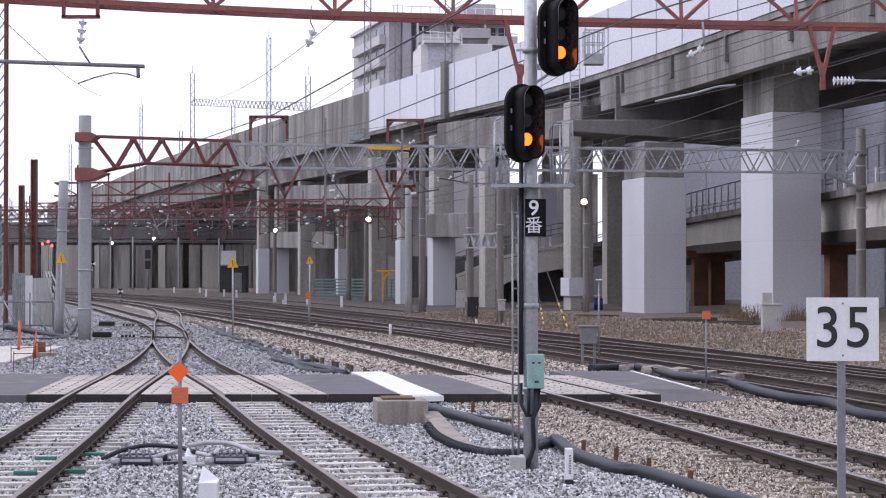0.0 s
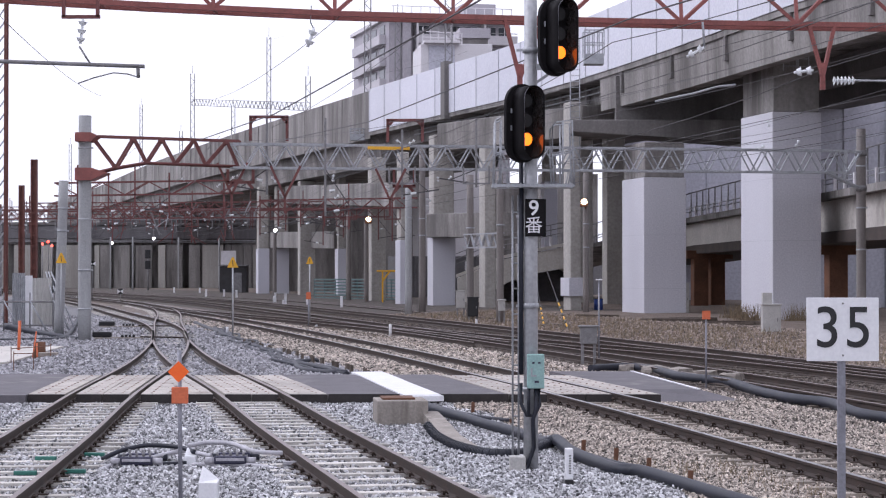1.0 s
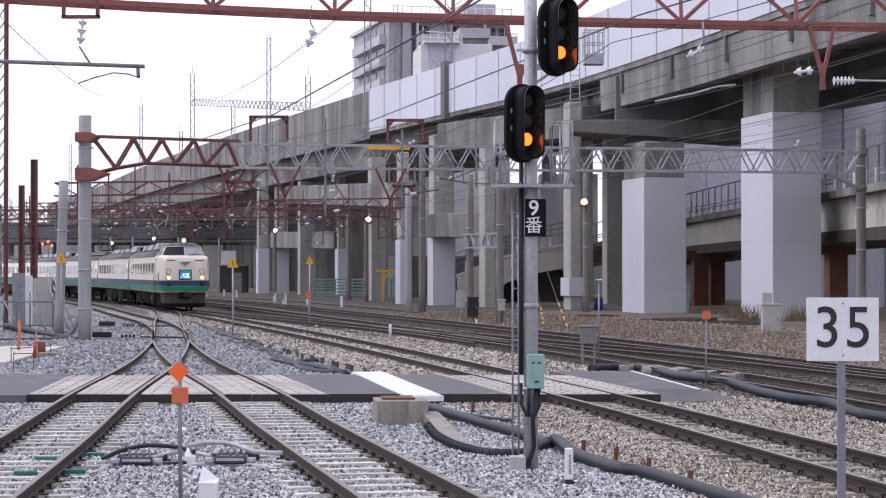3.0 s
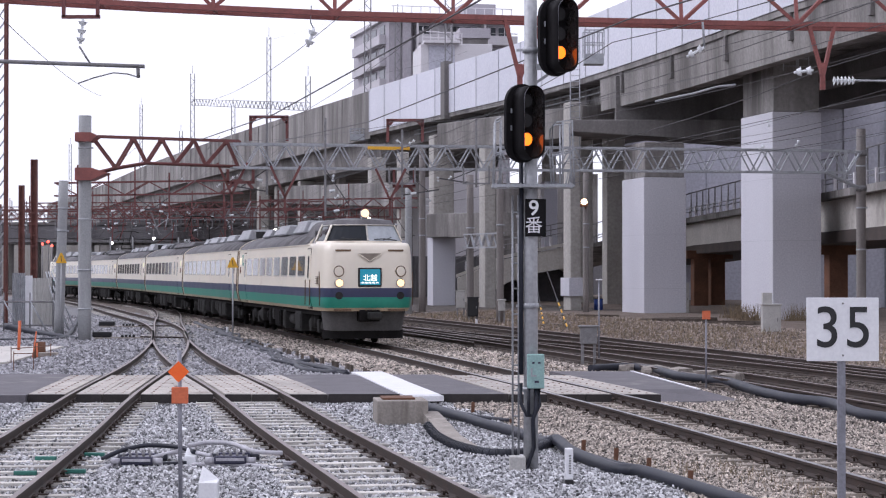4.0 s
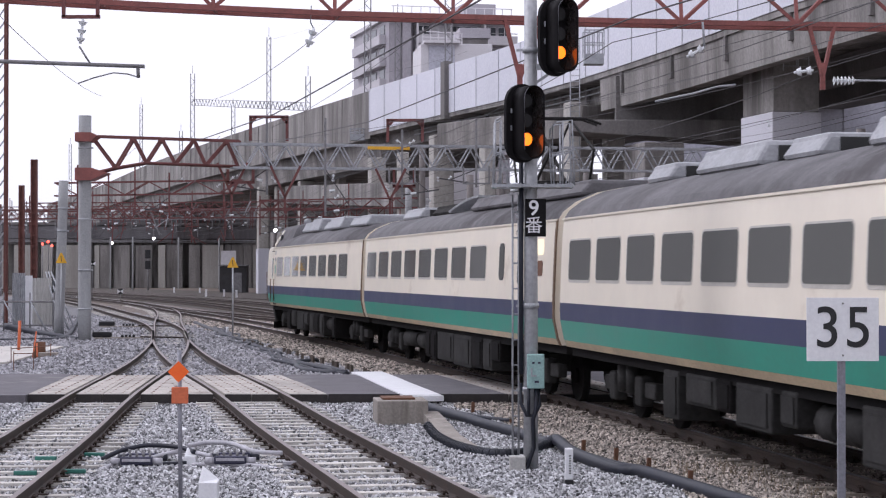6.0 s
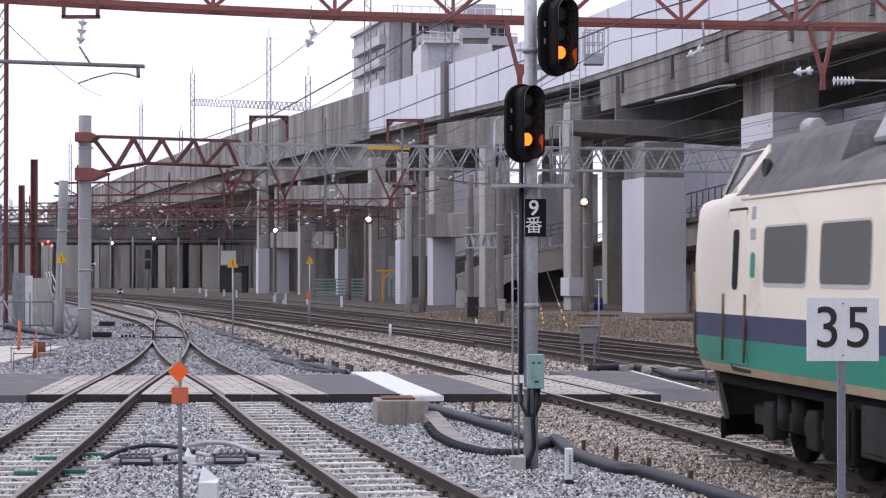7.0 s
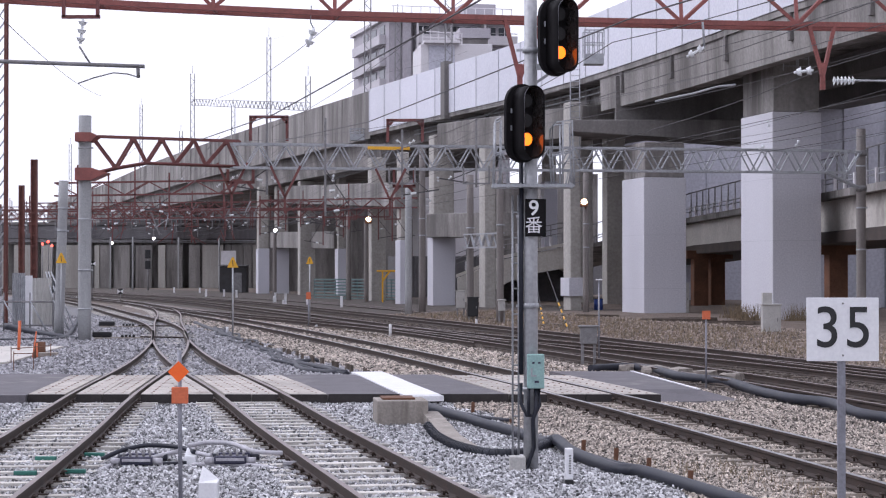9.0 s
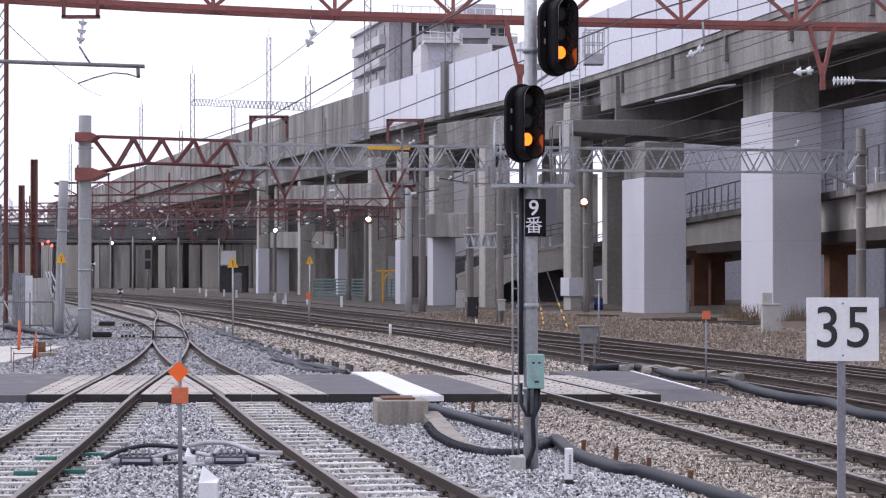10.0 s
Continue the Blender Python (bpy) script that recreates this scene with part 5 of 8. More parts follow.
stones("ballast_far_grey", STONE_FAR, "grey crushed stone farther along the tracks", 42000, 15, lambda x, y: off_crossing(x, y) and clear_of_rails(x, y) and in_bed(x, y) and -11 < x - main_x(y) and not tan_side(x, y), (0.035, 0.06), (43.0, 105.0))
stones("ballast_far_tan", STONE_TAN, "tan crushed stone farther along the tracks", 34000, 16, lambda x, y: off_crossing(x, y) and clear_of_rails(x, y) and in_bed(x, y) and tan_side(x, y) and x - main_x(y) < 3.5, (0.032, 0.055), (43.0, 105.0))
stones("ballast_tan", STONE_TAN, "loose tan crushed stone beside the main track", 66000, 6, lambda x, y: off_crossing(x, y) and clear_of_rails(x, y) and in_bed(x, y) and tan_side(x, y) and x - main_x(y) < 3.5)
stones("ballast_dark", STONE_DARK, "oily dark ballast between the timber-sleeper tracks", 26000, 7, lambda x, y: clear_of_rails(x, y) and in_bed(x, y) and 3.3 < x - main_x(y) < 10.3, (0.025, 0.045), (36.0, 105.0))
stones("bank_gravel", STONE_BANK, "dull brown gravel on the bank below the viaduct", 34000, 8, lambda x, y: 10.0 < x - main_x(y) < 17.5, (0.03, 0.06), (48.0, 108.0))


# ---------------------------------------------------------------- colour light signals on their pole
def oval(bm, w, h, y0, y1, mat=0, cx=0.0, cz=0.0, n=10):
    """A tall plate with round ends, between y0 and y1."""
    r = w / 2
    pts = []
    for cz2, a0 in ((h / 2 - r, 0), (-h / 2 + r, 180)):
        for k in range(n + 1):
            a = radians(a0 + 180 * k / n)
            pts.append((cx + r * math.cos(a), cz + cz2 + r * math.sin(a)))
    f = [bm.verts.new((x, y0, z)) for x, z in pts]
    b = [bm.verts.new((x, y1, z)) for x, z in pts]
    bm.faces.new(f).material_index = mat
    bm.faces.new(b[::-1]).material_index = mat
    for k in range(len(pts)):
        bm.faces.new((f[k], b[k], b[(k + 1) % len(pts)], f[(k + 1) % len(pts)])).material_index = mat
    return pts


def signal_head(x, y, z, turn, label):
    """A three-lamp head: a wide oval backplate and a narrower deep hood before it; the lowest lamp is lit amber."""
    t = thing("railway_signal", pose(x, y, z, 0, 0, turn), label, "signal", "railway signals")
    bm = bmesh.new()
    oval(bm, 0.46, 0.92, -0.005, 0.045, n=16)
    bmesh.ops.recalc_face_normals(bm, faces=bm.faces)
    plate = part("backplate", bm, SHROUD, t, "matt black oval backplate")
    w, h, deep = 0.275, 0.84, 0.25
    bm = bmesh.new()
    pts = oval(bm, w, h, -0.008, -0.004)
    bm.free()
    for name, material, kx, kz, front, rear in (("hood", SHROUD, 1.0, 1.0, -deep, 0.0), ("liner", LINER, 0.93, 0.975, -deep + 0.012, -0.012)):
        bm = bmesh.new()
        for (x0, z0), (x1, z1) in zip(pts, pts[1:] + pts[:1]):
            v = [bm.verts.new((a * kx, b, c * kz)) for a, b, c in ((x0, front, z0), (x1, front, z1), (x1, rear, z1), (x0, rear, z0))]
            bm.faces.new(v).smooth = True
        bmesh.ops.remove_doubles(bm, verts=bm.verts, dist=0.001)
        if name == "hood":
            bmesh.ops.solidify(bm, geom=list(bm.faces), thickness=0.008)
        part(name, bm, material, t, "deep black hood round the lamps" if name == "hood" else "")
    # thin grey tube drawn as the highlight along the hood's left rim
    bm = bmesh.new()
    tube(bm, [(x0, -deep, z0) for x0, z0 in pts[7:13]], 0.0035, 5)
    part("hood_highlight", bm, POST_GREY, t, "grey line painted as a highlight on the hood edge")
    bm = bmesh.new()
    box(bm, 0.03, 0.1, 0, 0.2, 0.11, 0.7, bevel=0.03)
    part("housing", bm, SIGNAL_BLACK, t)
    for k, dz in enumerate((0.26, 0.03, -0.19)):
        bm = bmesh.new()
        tube(bm, [(0.0, 0.0, dz), (0.0, -0.07, dz)], 0.082, 20)
        part("lamp_ring", bm, SIGNAL_BLACK, t)
        bm = bmesh.new()
        tube(bm, [(0.0, -0.07, dz), (0.0, -0.09, dz)], 0.074, 20)
        part("lens", bm, AMBER if k == 2 else SIGNAL_BLACK, t, "glowing amber lens" if k == 2 else "")
    for dz in (0.14, -0.06):
        bm = bmesh.new()
        box(bm, -0.165, -0.012, dz, 0.014, 0.014, 0.06)
        box(bm, -0.125, -0.012, dz + 0.03, 0.014, 0.014, 0.02)
        part("latch", bm, GALVANISED, plate)
    return t


SIG_X, SIG_Y = 1.03, 23.8


def build_signal():
    t = thing("signal_post", pose(SIG_X, SIG_Y, -0.25), "galvanised signal post with ladder, cage, number plate and teal box", "signal post")
    bm = bmesh.new()
    tube(bm, [(0, 0, 0), (0, 0, 2.4), (0, 0, 7.2)], 0.088, 18, taper=0.072)
    part("post", bm, GALV_POLE, t, "weathered galvanised steel tube")
    for h in (1.02, 2.0, 3.05, 4.5, 5.0):
        bm = bmesh.new()
        tube(bm, [(0, 0, h - 0.03), (0, 0, h + 0.03)], 0.098, 18)
        box(bm, -0.12, -0.02, h, 0.1, 0.03, 0.03)
        part("band", bm, GALVANISED, t)
    # cable down the side with a loop below the box
    bm = bmesh.new()
    tube(bm, [(-0.115, -0.03, 1.2), (-0.115, -0.03, 2.6), (-0.11, -0.03, 4.2)], 0.028, 8)
    part("riser_cable", bm, PIPE, t, "black cable duct up the post")
    bm = bmesh.new()
    tube(bm, [(-0.12, -0.09, 1.1), (-0.12, -0.1, 0.86), (-0.05, -0.12, 0.72), (0.04, -0.12, 0.72), (0.1, -0.11, 0.85), (0.09, -0.1, 1.05)], 0.022, 8)
    tube(bm, [(0.06, -0.12, 1.05), (0.05, -0.13, 0.78), (0.02, -0.13, 0.68), (0.03, -0.12, 0.35), (-0.05, -0.12, 0.12), (-0.18, -0.14, 0.0)], 0.026, 8)
    tube(bm, [(-0.03, -0.13, 1.05), (-0.03, -0.13, 0.72)], 0.02, 8)
    part("cable_loop", bm, PIPE, t, "black looped cables below the box")
    bm = bmesh.new()
    box(bm, 0.05, -0.14, 1.24, 0.2, 0.12, 0.4, bevel=0.012)
    b = part("control_box", bm, TEAL_BOX, t, "pale teal control box with latch")
    bm = bmesh.new()
    box(bm, 0.0, -0.205, 1.23, 0.02, 0.02, 0.1)
    box(bm, 0.03, -0.205, 1.19, 0.06, 0.02, 0.02)
    part("latch", bm, GALVANISED, b)
    bm = bmesh.new()
    box(bm, 0.06, -0.204, 1.12, 0.05, 0.012, 0.025)
    part("mark", bm, NAVY, b)
    for x in (0.02, 0.09):
        bm = bmesh.new()
        box(bm, x, -0.204, 1.34, 0.03, 0.012, 0.02)
        part("mark", bm, NAVY, b)
    # ladder
    for s in (-0.21, -0.14):
        bm = bmesh.new()
        tube(bm, [(s, 0.1, 0.15), (s, 0.1, 3.3)], 0.012, 6)
        part("ladder_stile", bm, GALVANISED, t)
    for k in range(10):
        bm = bmesh.new()
        tube(bm, [(-0.21, 0.1, 0.4 + k * 0.3), (-0.12, 0.1, 0.4 + k * 0.3)], 0.01, 5)
        part("ladder_rung", bm, GALVANISED, t)
    # number plate
    bm = bmesh.new()
    box(bm, 1.08 - SIG_X, -0.12, 2.78 + 0.25, 0.245, 0.015, 0.44, bevel=0.004)
    plate = part("number_plate", bm, SHROUD, t, "black number plate with white writing")
    for s, dz, size in (("9", 0.105, 0.25), ("番", -0.10, 0.21)):
        me = text_mesh(s, size, "lettering", 0.003, 0.003 if s == "9" else 0.0)
        me.materials.append(WHITE)
        ob = new("lettering", me)
        ob.parent = plate
        ob.matrix_basis = Matrix.Translation((1.06 - SIG_X, -0.133, 2.78 + 0.25 + dz)) @ Matrix.Rotation(math.pi / 2, 4, "X")
    # cage platform
    zp = 3.15 + 0.25
    bm = bmesh.new()
    box(bm, 0.02, 0.0, zp, 0.95, 0.55, 0.035)
    for k in range(7):
        box(bm, -0.42 + k * 0.145, -0.285, zp, 0.02, 0.03, 0.06)
    part("platform_floor", bm, GALVANISED, t, "grey steel grating platform")
    def bar(*pts):
        bm = bmesh.new()
        tube(bm, pts, 0.011, 6)
        part("cage_bar", bm, GALVANISED, t)
    top = 3.91 + 0.25
    mid = 3.52 + 0.25
    for y in (-0.26, 0.26):
        bar((-0.44, y, zp), (-0.42, y, top))
        bar((-0.36, y, zp), (-0.35, y, top))
        bar((-0.42, y, top), (-0.35, y, top + 0.03))
        bar((-0.42, y, mid), (-0.3, y, mid + 0.04))
        bar((0.26, y, zp), (0.24, y, mid), (0.24, y, top - 0.06), (0.30, y, top - 0.02), (0.47, y, top), (0.48, y, mid), (0.5, y, zp))
        bar((0.36, y, zp), (0.36, y, top - 0.02))
        bar((0.24, y, mid), (0.5, y, mid + 0.05))
        bar((0.42, y, zp), (0.46, y, zp + 0.2), (0.49, y, zp))
        bar((-0.4, y, zp), (-0.30, y, zp + 0.28), (-0.26, y, zp))
    for x in (-0.44, -0.36, 0.26, 0.5):
        bar((x, -0.26, zp + 0.35), (x, 0.26, zp + 0.35))
    # brackets to the heads
    bm = bmesh.new()
    beam(bm, (0, 0, 3.95 + 0.25), (-0.06, -0.02, 3.95 + 0.25), 0.08)
    beam(bm, (0, 0, 4.54 + 0.25), (0.28, -0.02, 4.58 + 0.25), 0.07)
    beam(bm, (0.05, 0, 4.36 + 0.25), (0.3, -0.02, 4.53 + 0.25), 0.03)
    part("head_bracket", bm, GALVANISED, t)
    bm = bmesh.new()
    box(bm, -0.16, -0.1, 0.12, 0.19, 0.19, 0.26, bevel=0.015)
    part("foot_box", bm, GREY_BOX, t, "pale concrete foot box")


build_signal()
signal_head(0.93, 23.65, 3.88, 31, "black oval three-lamp signal showing amber")
signal_head(1.32, 23.65, 4.89, 31, "black oval three-lamp signal showing amber")


# ---------------------------------------------------------------- signs and markers
def speed_sign():
    y = 14.1
    t = thing("speed_sign", pose(2.76, y, -0.22), "white square speed board with black numerals on a grey post", "sign")
    bm = bmesh.new()
    box(bm, 0.006, 0, 1.0, 0.052, 0.04, 2.0)
    box(bm, 0.006, -0.022, 1.0, 0.016, 0.006, 2.0)
    part("post", bm, POST_GREY, t)
    zc = 1.75 + 0.22
    bm = bmesh.new()
    box(bm, 2.77 - 2.76, -0.035, zc, 0.5, 0.012, 0.44, bevel=0.003)
    board = part("board", bm, WHITE, t, "clean white sign board")
    for digit, dx in (("3", -0.107), ("5", 0.107)):
        me = text_mesh(digit, 0.405, "numeral", 0.002, 0.001)
        me.materials.append(BLACK)
        ob = new("numeral", me)
        ob.parent = board
        ob.matrix_basis = Matrix.Translation((2.77 - 2.76 + dx, -0.0435, zc)) @ Matrix.Rotation(math.pi / 2, 4, "X") @ Matrix.Diagonal((0.95, 1.0, 1, 1))
    for dz in (0.18, -0.18):
        bm = bmesh.new()
        tube(bm, [(0.01, -0.04, zc + dz), (0.01, -0.05, zc + dz)], 0.007, 8)
        part("bolt", bm, DULL_STEEL, board)


speed_sign()


def orange_marker():
    t = thing("orange_marker", pose(-2.57, 19.9, -0.22), "orange diamond and square marker on a thin grey post", "marker")
    bm = bmesh.new()
    tube(bm, [(0, 0, 0), (-0.015, 0, 1.6)], 0.021, 8)
    part("post", bm, POST_GREY, t)
    bm = bmesh.new()
    z = 1.17 + 0.22
    vs = [bm.verts.new(v) for v in ((-0.02, -0.03, z - 0.105), (0.085, -0.03, z), (-0.02, -0.03, z + 0.105), (-0.125, -0.03, z))]
    f = bm.faces.new(vs)
    ex = bmesh.ops.extrude_face_region(bm, geom=[f])
    bmesh.ops.translate(bm, verts=[v for v in ex["geom"] if isinstance(v, bmesh.types.BMVert)], vec=(0, 0.01, 0))
    bmesh.ops.recalc_face_normals(bm, faces=bm.faces)
    part("diamond", bm, ORANGE, t, "bright orange diamond plate")
    bm = bmesh.new()
    box(bm, -0.005, -0.03, 0.94 + 0.22, 0.16, 0.05, 0.16, bevel=0.006)
    part("square", bm, ORANGE_DULL, t, "faded orange square reflector")


orange_marker()


def triangle_sign(px, py, base_z, z, label, pole=True, s=0.2):
    t = thing("warning_triangle", pose(px, py, base_z), label, "sign", "yellow triangles")
    if pole:
        bm = bmesh.new()
        tube(bm, [(0, 0.03, 0), (0, 0.03, z - base_z)], 0.03, 8)
        part("post", bm, GALV_POLE, t)
    bm = bmesh.new()
    h = z - base_z
    vs = [bm.verts.new(v) for v in ((-s, 0, h - s * 0.8), (s, 0, h - s * 0.8), (0.03, 0, h + s), (-0.03, 0, h + s))]
    f = bm.faces.new(vs)
    ex = bmesh.ops.extrude_face_region(bm, geom=[f])
    bmesh.ops.translate(bm, verts=[v for v in ex["geom"] if isinstance(v, bmesh.types.BMVert)], vec=(0, 0.015, 0))
    bmesh.ops.recalc_face_normals(bm, faces=bm.faces)
    plate = part("plate", bm, YELLOW, t, "yellow triangular plate")
    bm = bmesh.new()
    beam(bm, (0.01, -0.008, h - 0.1), (-0.005, -0.008, h + 0.1), 0.02, 0.035, up=(0, 1, 0))
    part("bolt_mark", bm, BLACK, plate)


triangle_sign(-7.35, 70.9, -0.22, 2.45, "yellow warning triangle on a thin grey post")
triangle_sign(-5.78, 88.0, -0.22, 2.62, "yellow warning triangle on a thin grey post", s=0.17)
triangle_sign(-13.50, 71.72, -0.22, 2.61, "yellow warning triangle on a post against a pole")


def wedge(x, y, w, h, label):
    """A white clearance marker: a post with one long sloping top face."""
    bm = bmesh.new()
    v = [bm.verts.new(p) for p in ((-w / 2, -w / 2, 0), (w / 2, -w / 2, 0), (w / 2, w / 2, 0), (-w / 2, w / 2, 0), (-w / 2, -w / 2, h * 0.62), (w / 2, -w / 2, h * 0.62), (w / 2, w / 2, h * 0.66), (-w / 2 + 0.02, w / 2, h))]
    for ids in ((3, 2, 1, 0), (0, 1, 5, 4), (1, 2, 6, 5), (2, 3, 7, 6), (3, 0, 4, 7), (4, 5, 6), (4, 6, 7)):
        bm.faces.new([v[i] for i in ids])
    bmesh.ops.bevel(bm, geom=list(bm.edges), offset=0.006, segments=1, affect="EDGES")
    solid("clearance_marker", bm, WHITE, label, "marker", "clearance markers", m=pose(x, y, -0.22))


wedge(-2.35, 20.4, 0.19, 0.42, "white painted wedge-topped clearance marker post")
wedge(-3.03, 24.4, 0.14, 0.26, "small white clearance marker post")
wedge(-3.77, 29.3, 0.13, 0.16, "small white clearance marker post")


def striped_post(x, y, h, r, label):
    t = thing("cable_marker", pose(x, y, -0.22), label, "marker", "cable markers")
    bm = bmesh.new()
    box(bm, 0, 0, h * 0.62, r * 2, r * 2, h * 0.76, bevel=0.012)
    part("top", bm, WHITE, t)
    bm = bmesh.new()
    box(bm, 0, 0, h * 0.12, r * 2, r * 2, h * 0.24)
    part("base", bm, BLACK, t)
    bm = bmesh.new()
    for k in range(8):
        box(bm, 0.01, -r - 0.002, h * (0.4 + 0.06 * k), r * 0.5, 0.003, h * 0.035)
    part("writing_bar", bm, DULL_STEEL, t)


striped_post(1.37, 22.1, 0.45, 0.045, "white cable marker post with a black foot")
for x, y, h in ((-1.87, 72.0, 0.5), (-10.64, 135.0, 0.5), (-12.53, 150.0, 0.55), (1.45, 88.0, 0.3), (-7.87, 74.0, 0.35), (-5.30, 85.0, 0.15), (-1.30, 34.0, 0.12), (-3.45, 100.0, 0.15)):
    bm = bmesh.new()
    tube(bm, [(0, 0, 0), (0, 0, h * 0.8), (0, 0, h)], 0.055, 8, taper=0.045)
    solid("white_stake", bm, WHITE, "small white stake in the ballast", "marker", "white stakes", m=pose(x, y, -0.22))


# ---------------------------------------------------------------- pipes and cables on the ballast
def ground_pipe(name, pts, r, material, label, ribbed=False):
    bm = bmesh.new()
    line = []
    for a, b in zip(pts, pts[1:]):
        for k in range(6):
            line.append(Vector(a).lerp(Vector(b), k / 6))
    line.append(Vector(pts[-1]))
    for _ in range(4):
        line = [line[0]] + [(line[i - 1] + line[i] * 2 + line[i + 1]) / 4 for i in range(1, len(line) - 1)] + [line[-1]]
    tube(bm, line, r, 10)
    if ribbed:
        for i in range(len(line) - 1):
            for k in range(4):
                p = line[i].lerp(line[i + 1], k / 4)
                d = (line[i + 1] - line[i]).normalized() * 0.012
                tube(bm, [p - d, p + d], r * 1.14, 10)
    return solid(name, bm, material, label, "pipe", "cable pipes on the ballast")


ground_pipe("cable_pipe", [(-0.30, 33.60, -0.07), (0.56, 30.20, -0.10), (1.14, 28.00, -0.10), (1.36, 26.60, -0.11), (1.50, 26.80, -0.05), (1.59, 25.30, -0.10), (1.98, 23.20, -0.12), (2.23, 23.10, -0.11), (2.59, 21.60, -0.12), (2.90, 20.20, -0.12), (3.33, 18.80, -0.12)], 0.078, PIPE, "thick black plastic cable pipe lying on the ballast")
ground_pipe("cable_pipe", [(1.36, 26.60, -0.11), (1.13, 26.00, -0.15), (0.93, 25.50, -0.14), (0.54, 25.50, -0.14), (0.12, 26.60, -0.12), (-0.11, 28.20, -0.12), (-0.22, 29.80, -0.11)], 0.06, PIPE, "ribbed black cable pipe half buried in ballast", True)
ground_pipe("cable_pipe", [(1.56, 25.90, -0.06), (1.72, 25.10, -0.11), (2.01, 24.00, -0.12), (2.20, 23.50, -0.12)], 0.045, PIPE, "thin black cable pipe")
ground_pipe("cable_pipe", [(0.06, 33.00, -0.10), (0.58, 31.80, -0.13), (1.05, 31.20, -0.14)], 0.03, PIPE, "thin black cable pipe")
ground_pipe("cable_pipe", [(3.40, 46.70, -0.09), (4.31, 47.50, -0.07), (4.84, 46.20, -0.08), (4.98, 43.00, -0.08), (5.81, 41.20, -0.08), (5.81, 38.20, -0.08), (6.11, 35.60, -0.09), (6.63, 34.70, -0.09), (6.56, 32.00, -0.11), (7.00, 30.80, -0.11)], 0.1, PIPE, "thick black plastic cable pipe between the tracks")
ground_pipe("cable_pipe", [(-11.01, 90.00, -0.13), (-7.86, 73.50, -0.18), (-6.41, 65.00, -0.19), (-4.81, 55.00, -0.19), (-3.96, 50.00, -0.18), (-3.61, 51.00, -0.14), (-3.21, 51.50, -0.13)], 0.10, PIPE, "bundle of black cable pipes along the ballast edge")
ground_pipe("cable_pipe", [(-9.00, 80.00, -0.19), (-6.49, 64.00, -0.19), (-4.55, 52.00, -0.18), (-3.85, 49.50, -0.18), (-3.68, 50.00, -0.06), (-3.33, 47.00, -0.13), (-2.59, 45.50, -0.12), (-2.14, 45.50, -0.12)], 0.075, PIPE, "bundle of black cable pipes along the ballast edge")
ground_pipe("cable_pipe", [(-15.23, 68.00, -0.18), (-13.71, 68.00, -0.16), (-12.76, 69.00, -0.16), (-16.14, 90.00, 0.17)], 0.09, PIPE, "black cable pipe beside the concrete poles")
ground_pipe("cable_pipe", [(-16.82, 78.00, 0.06), (-14.92, 74.00, -0.06), (-13.14, 70.50, -0.15), (-12.38, 69.00, -0.19)], 0.12, PIPE, "black cable pipe bundle beside the fence")
ground_pipe("cable_pipe", [(7.50, 91.00, -0.18), (9.22, 88.00, -0.18), (10.67, 84.00, -0.17), (11.50, 80.00, -0.19), (11.98, 76.00, -0.20)], 0.09, PIPE, "black pipe bundle along the foot of the bank")
ground_pipe("cable", [(-4.17, 24.80, -0.14), (-3.95, 24.90, -0.04), (-3.63, 24.90, 0.03), (-3.19, 24.70, 0.02), (-2.98, 24.40, -0.02)], 0.028, PIPE, "black bond cable arching over the ballast")
ground_pipe("cable", [(-4.10, 23.60, -0.20), (-3.77, 24.00, -0.17), (-3.46, 24.20, -0.15), (-3.07, 24.30, -0.14)], 0.027, PIPE, "black bond cable on the ballast")
ground_pipe("cable", [(-3.12, 24.80, 0.02), (-2.91, 24.90, 0.06), (-2.58, 24.80, 0.06), (-2.26, 24.30, -0.01), (-1.92, 24.30, -0.02)], 0.028, CABLE_PALE, "pale grey bond cable arching over the ballast")
ground_pipe("cable", [(-3.11, 24.60, -0.00), (-2.95, 24.40, -0.03), (-2.77, 24.30, -0.06)], 0.026, CABLE_PALE, "pale grey bond cable")
ground_pipe("cable", [(-2.99, 24.20, -0.15), (-2.59, 24.20, -0.15), (-2.18, 24.10, -0.15), (-1.85, 23.80, -0.19), (-1.58, 23.70, -0.18)], 0.026, CABLE_PALE, "pale grey bond cable on the ballast")
ground_pipe("cable", [(-4.07, 23.60, -0.20), (-3.95, 24.10, -0.15), (-3.77, 24.20, -0.12)], 0.028, CABLE_PALE, "pale grey bond cable")
ground_pipe("cable", [(-3.55, 24.40, -0.10), (-3.32, 24.60, -0.05), (-3.14, 24.80, -0.03)], 0.028, CABLE_PALE, "pale grey bond cable")


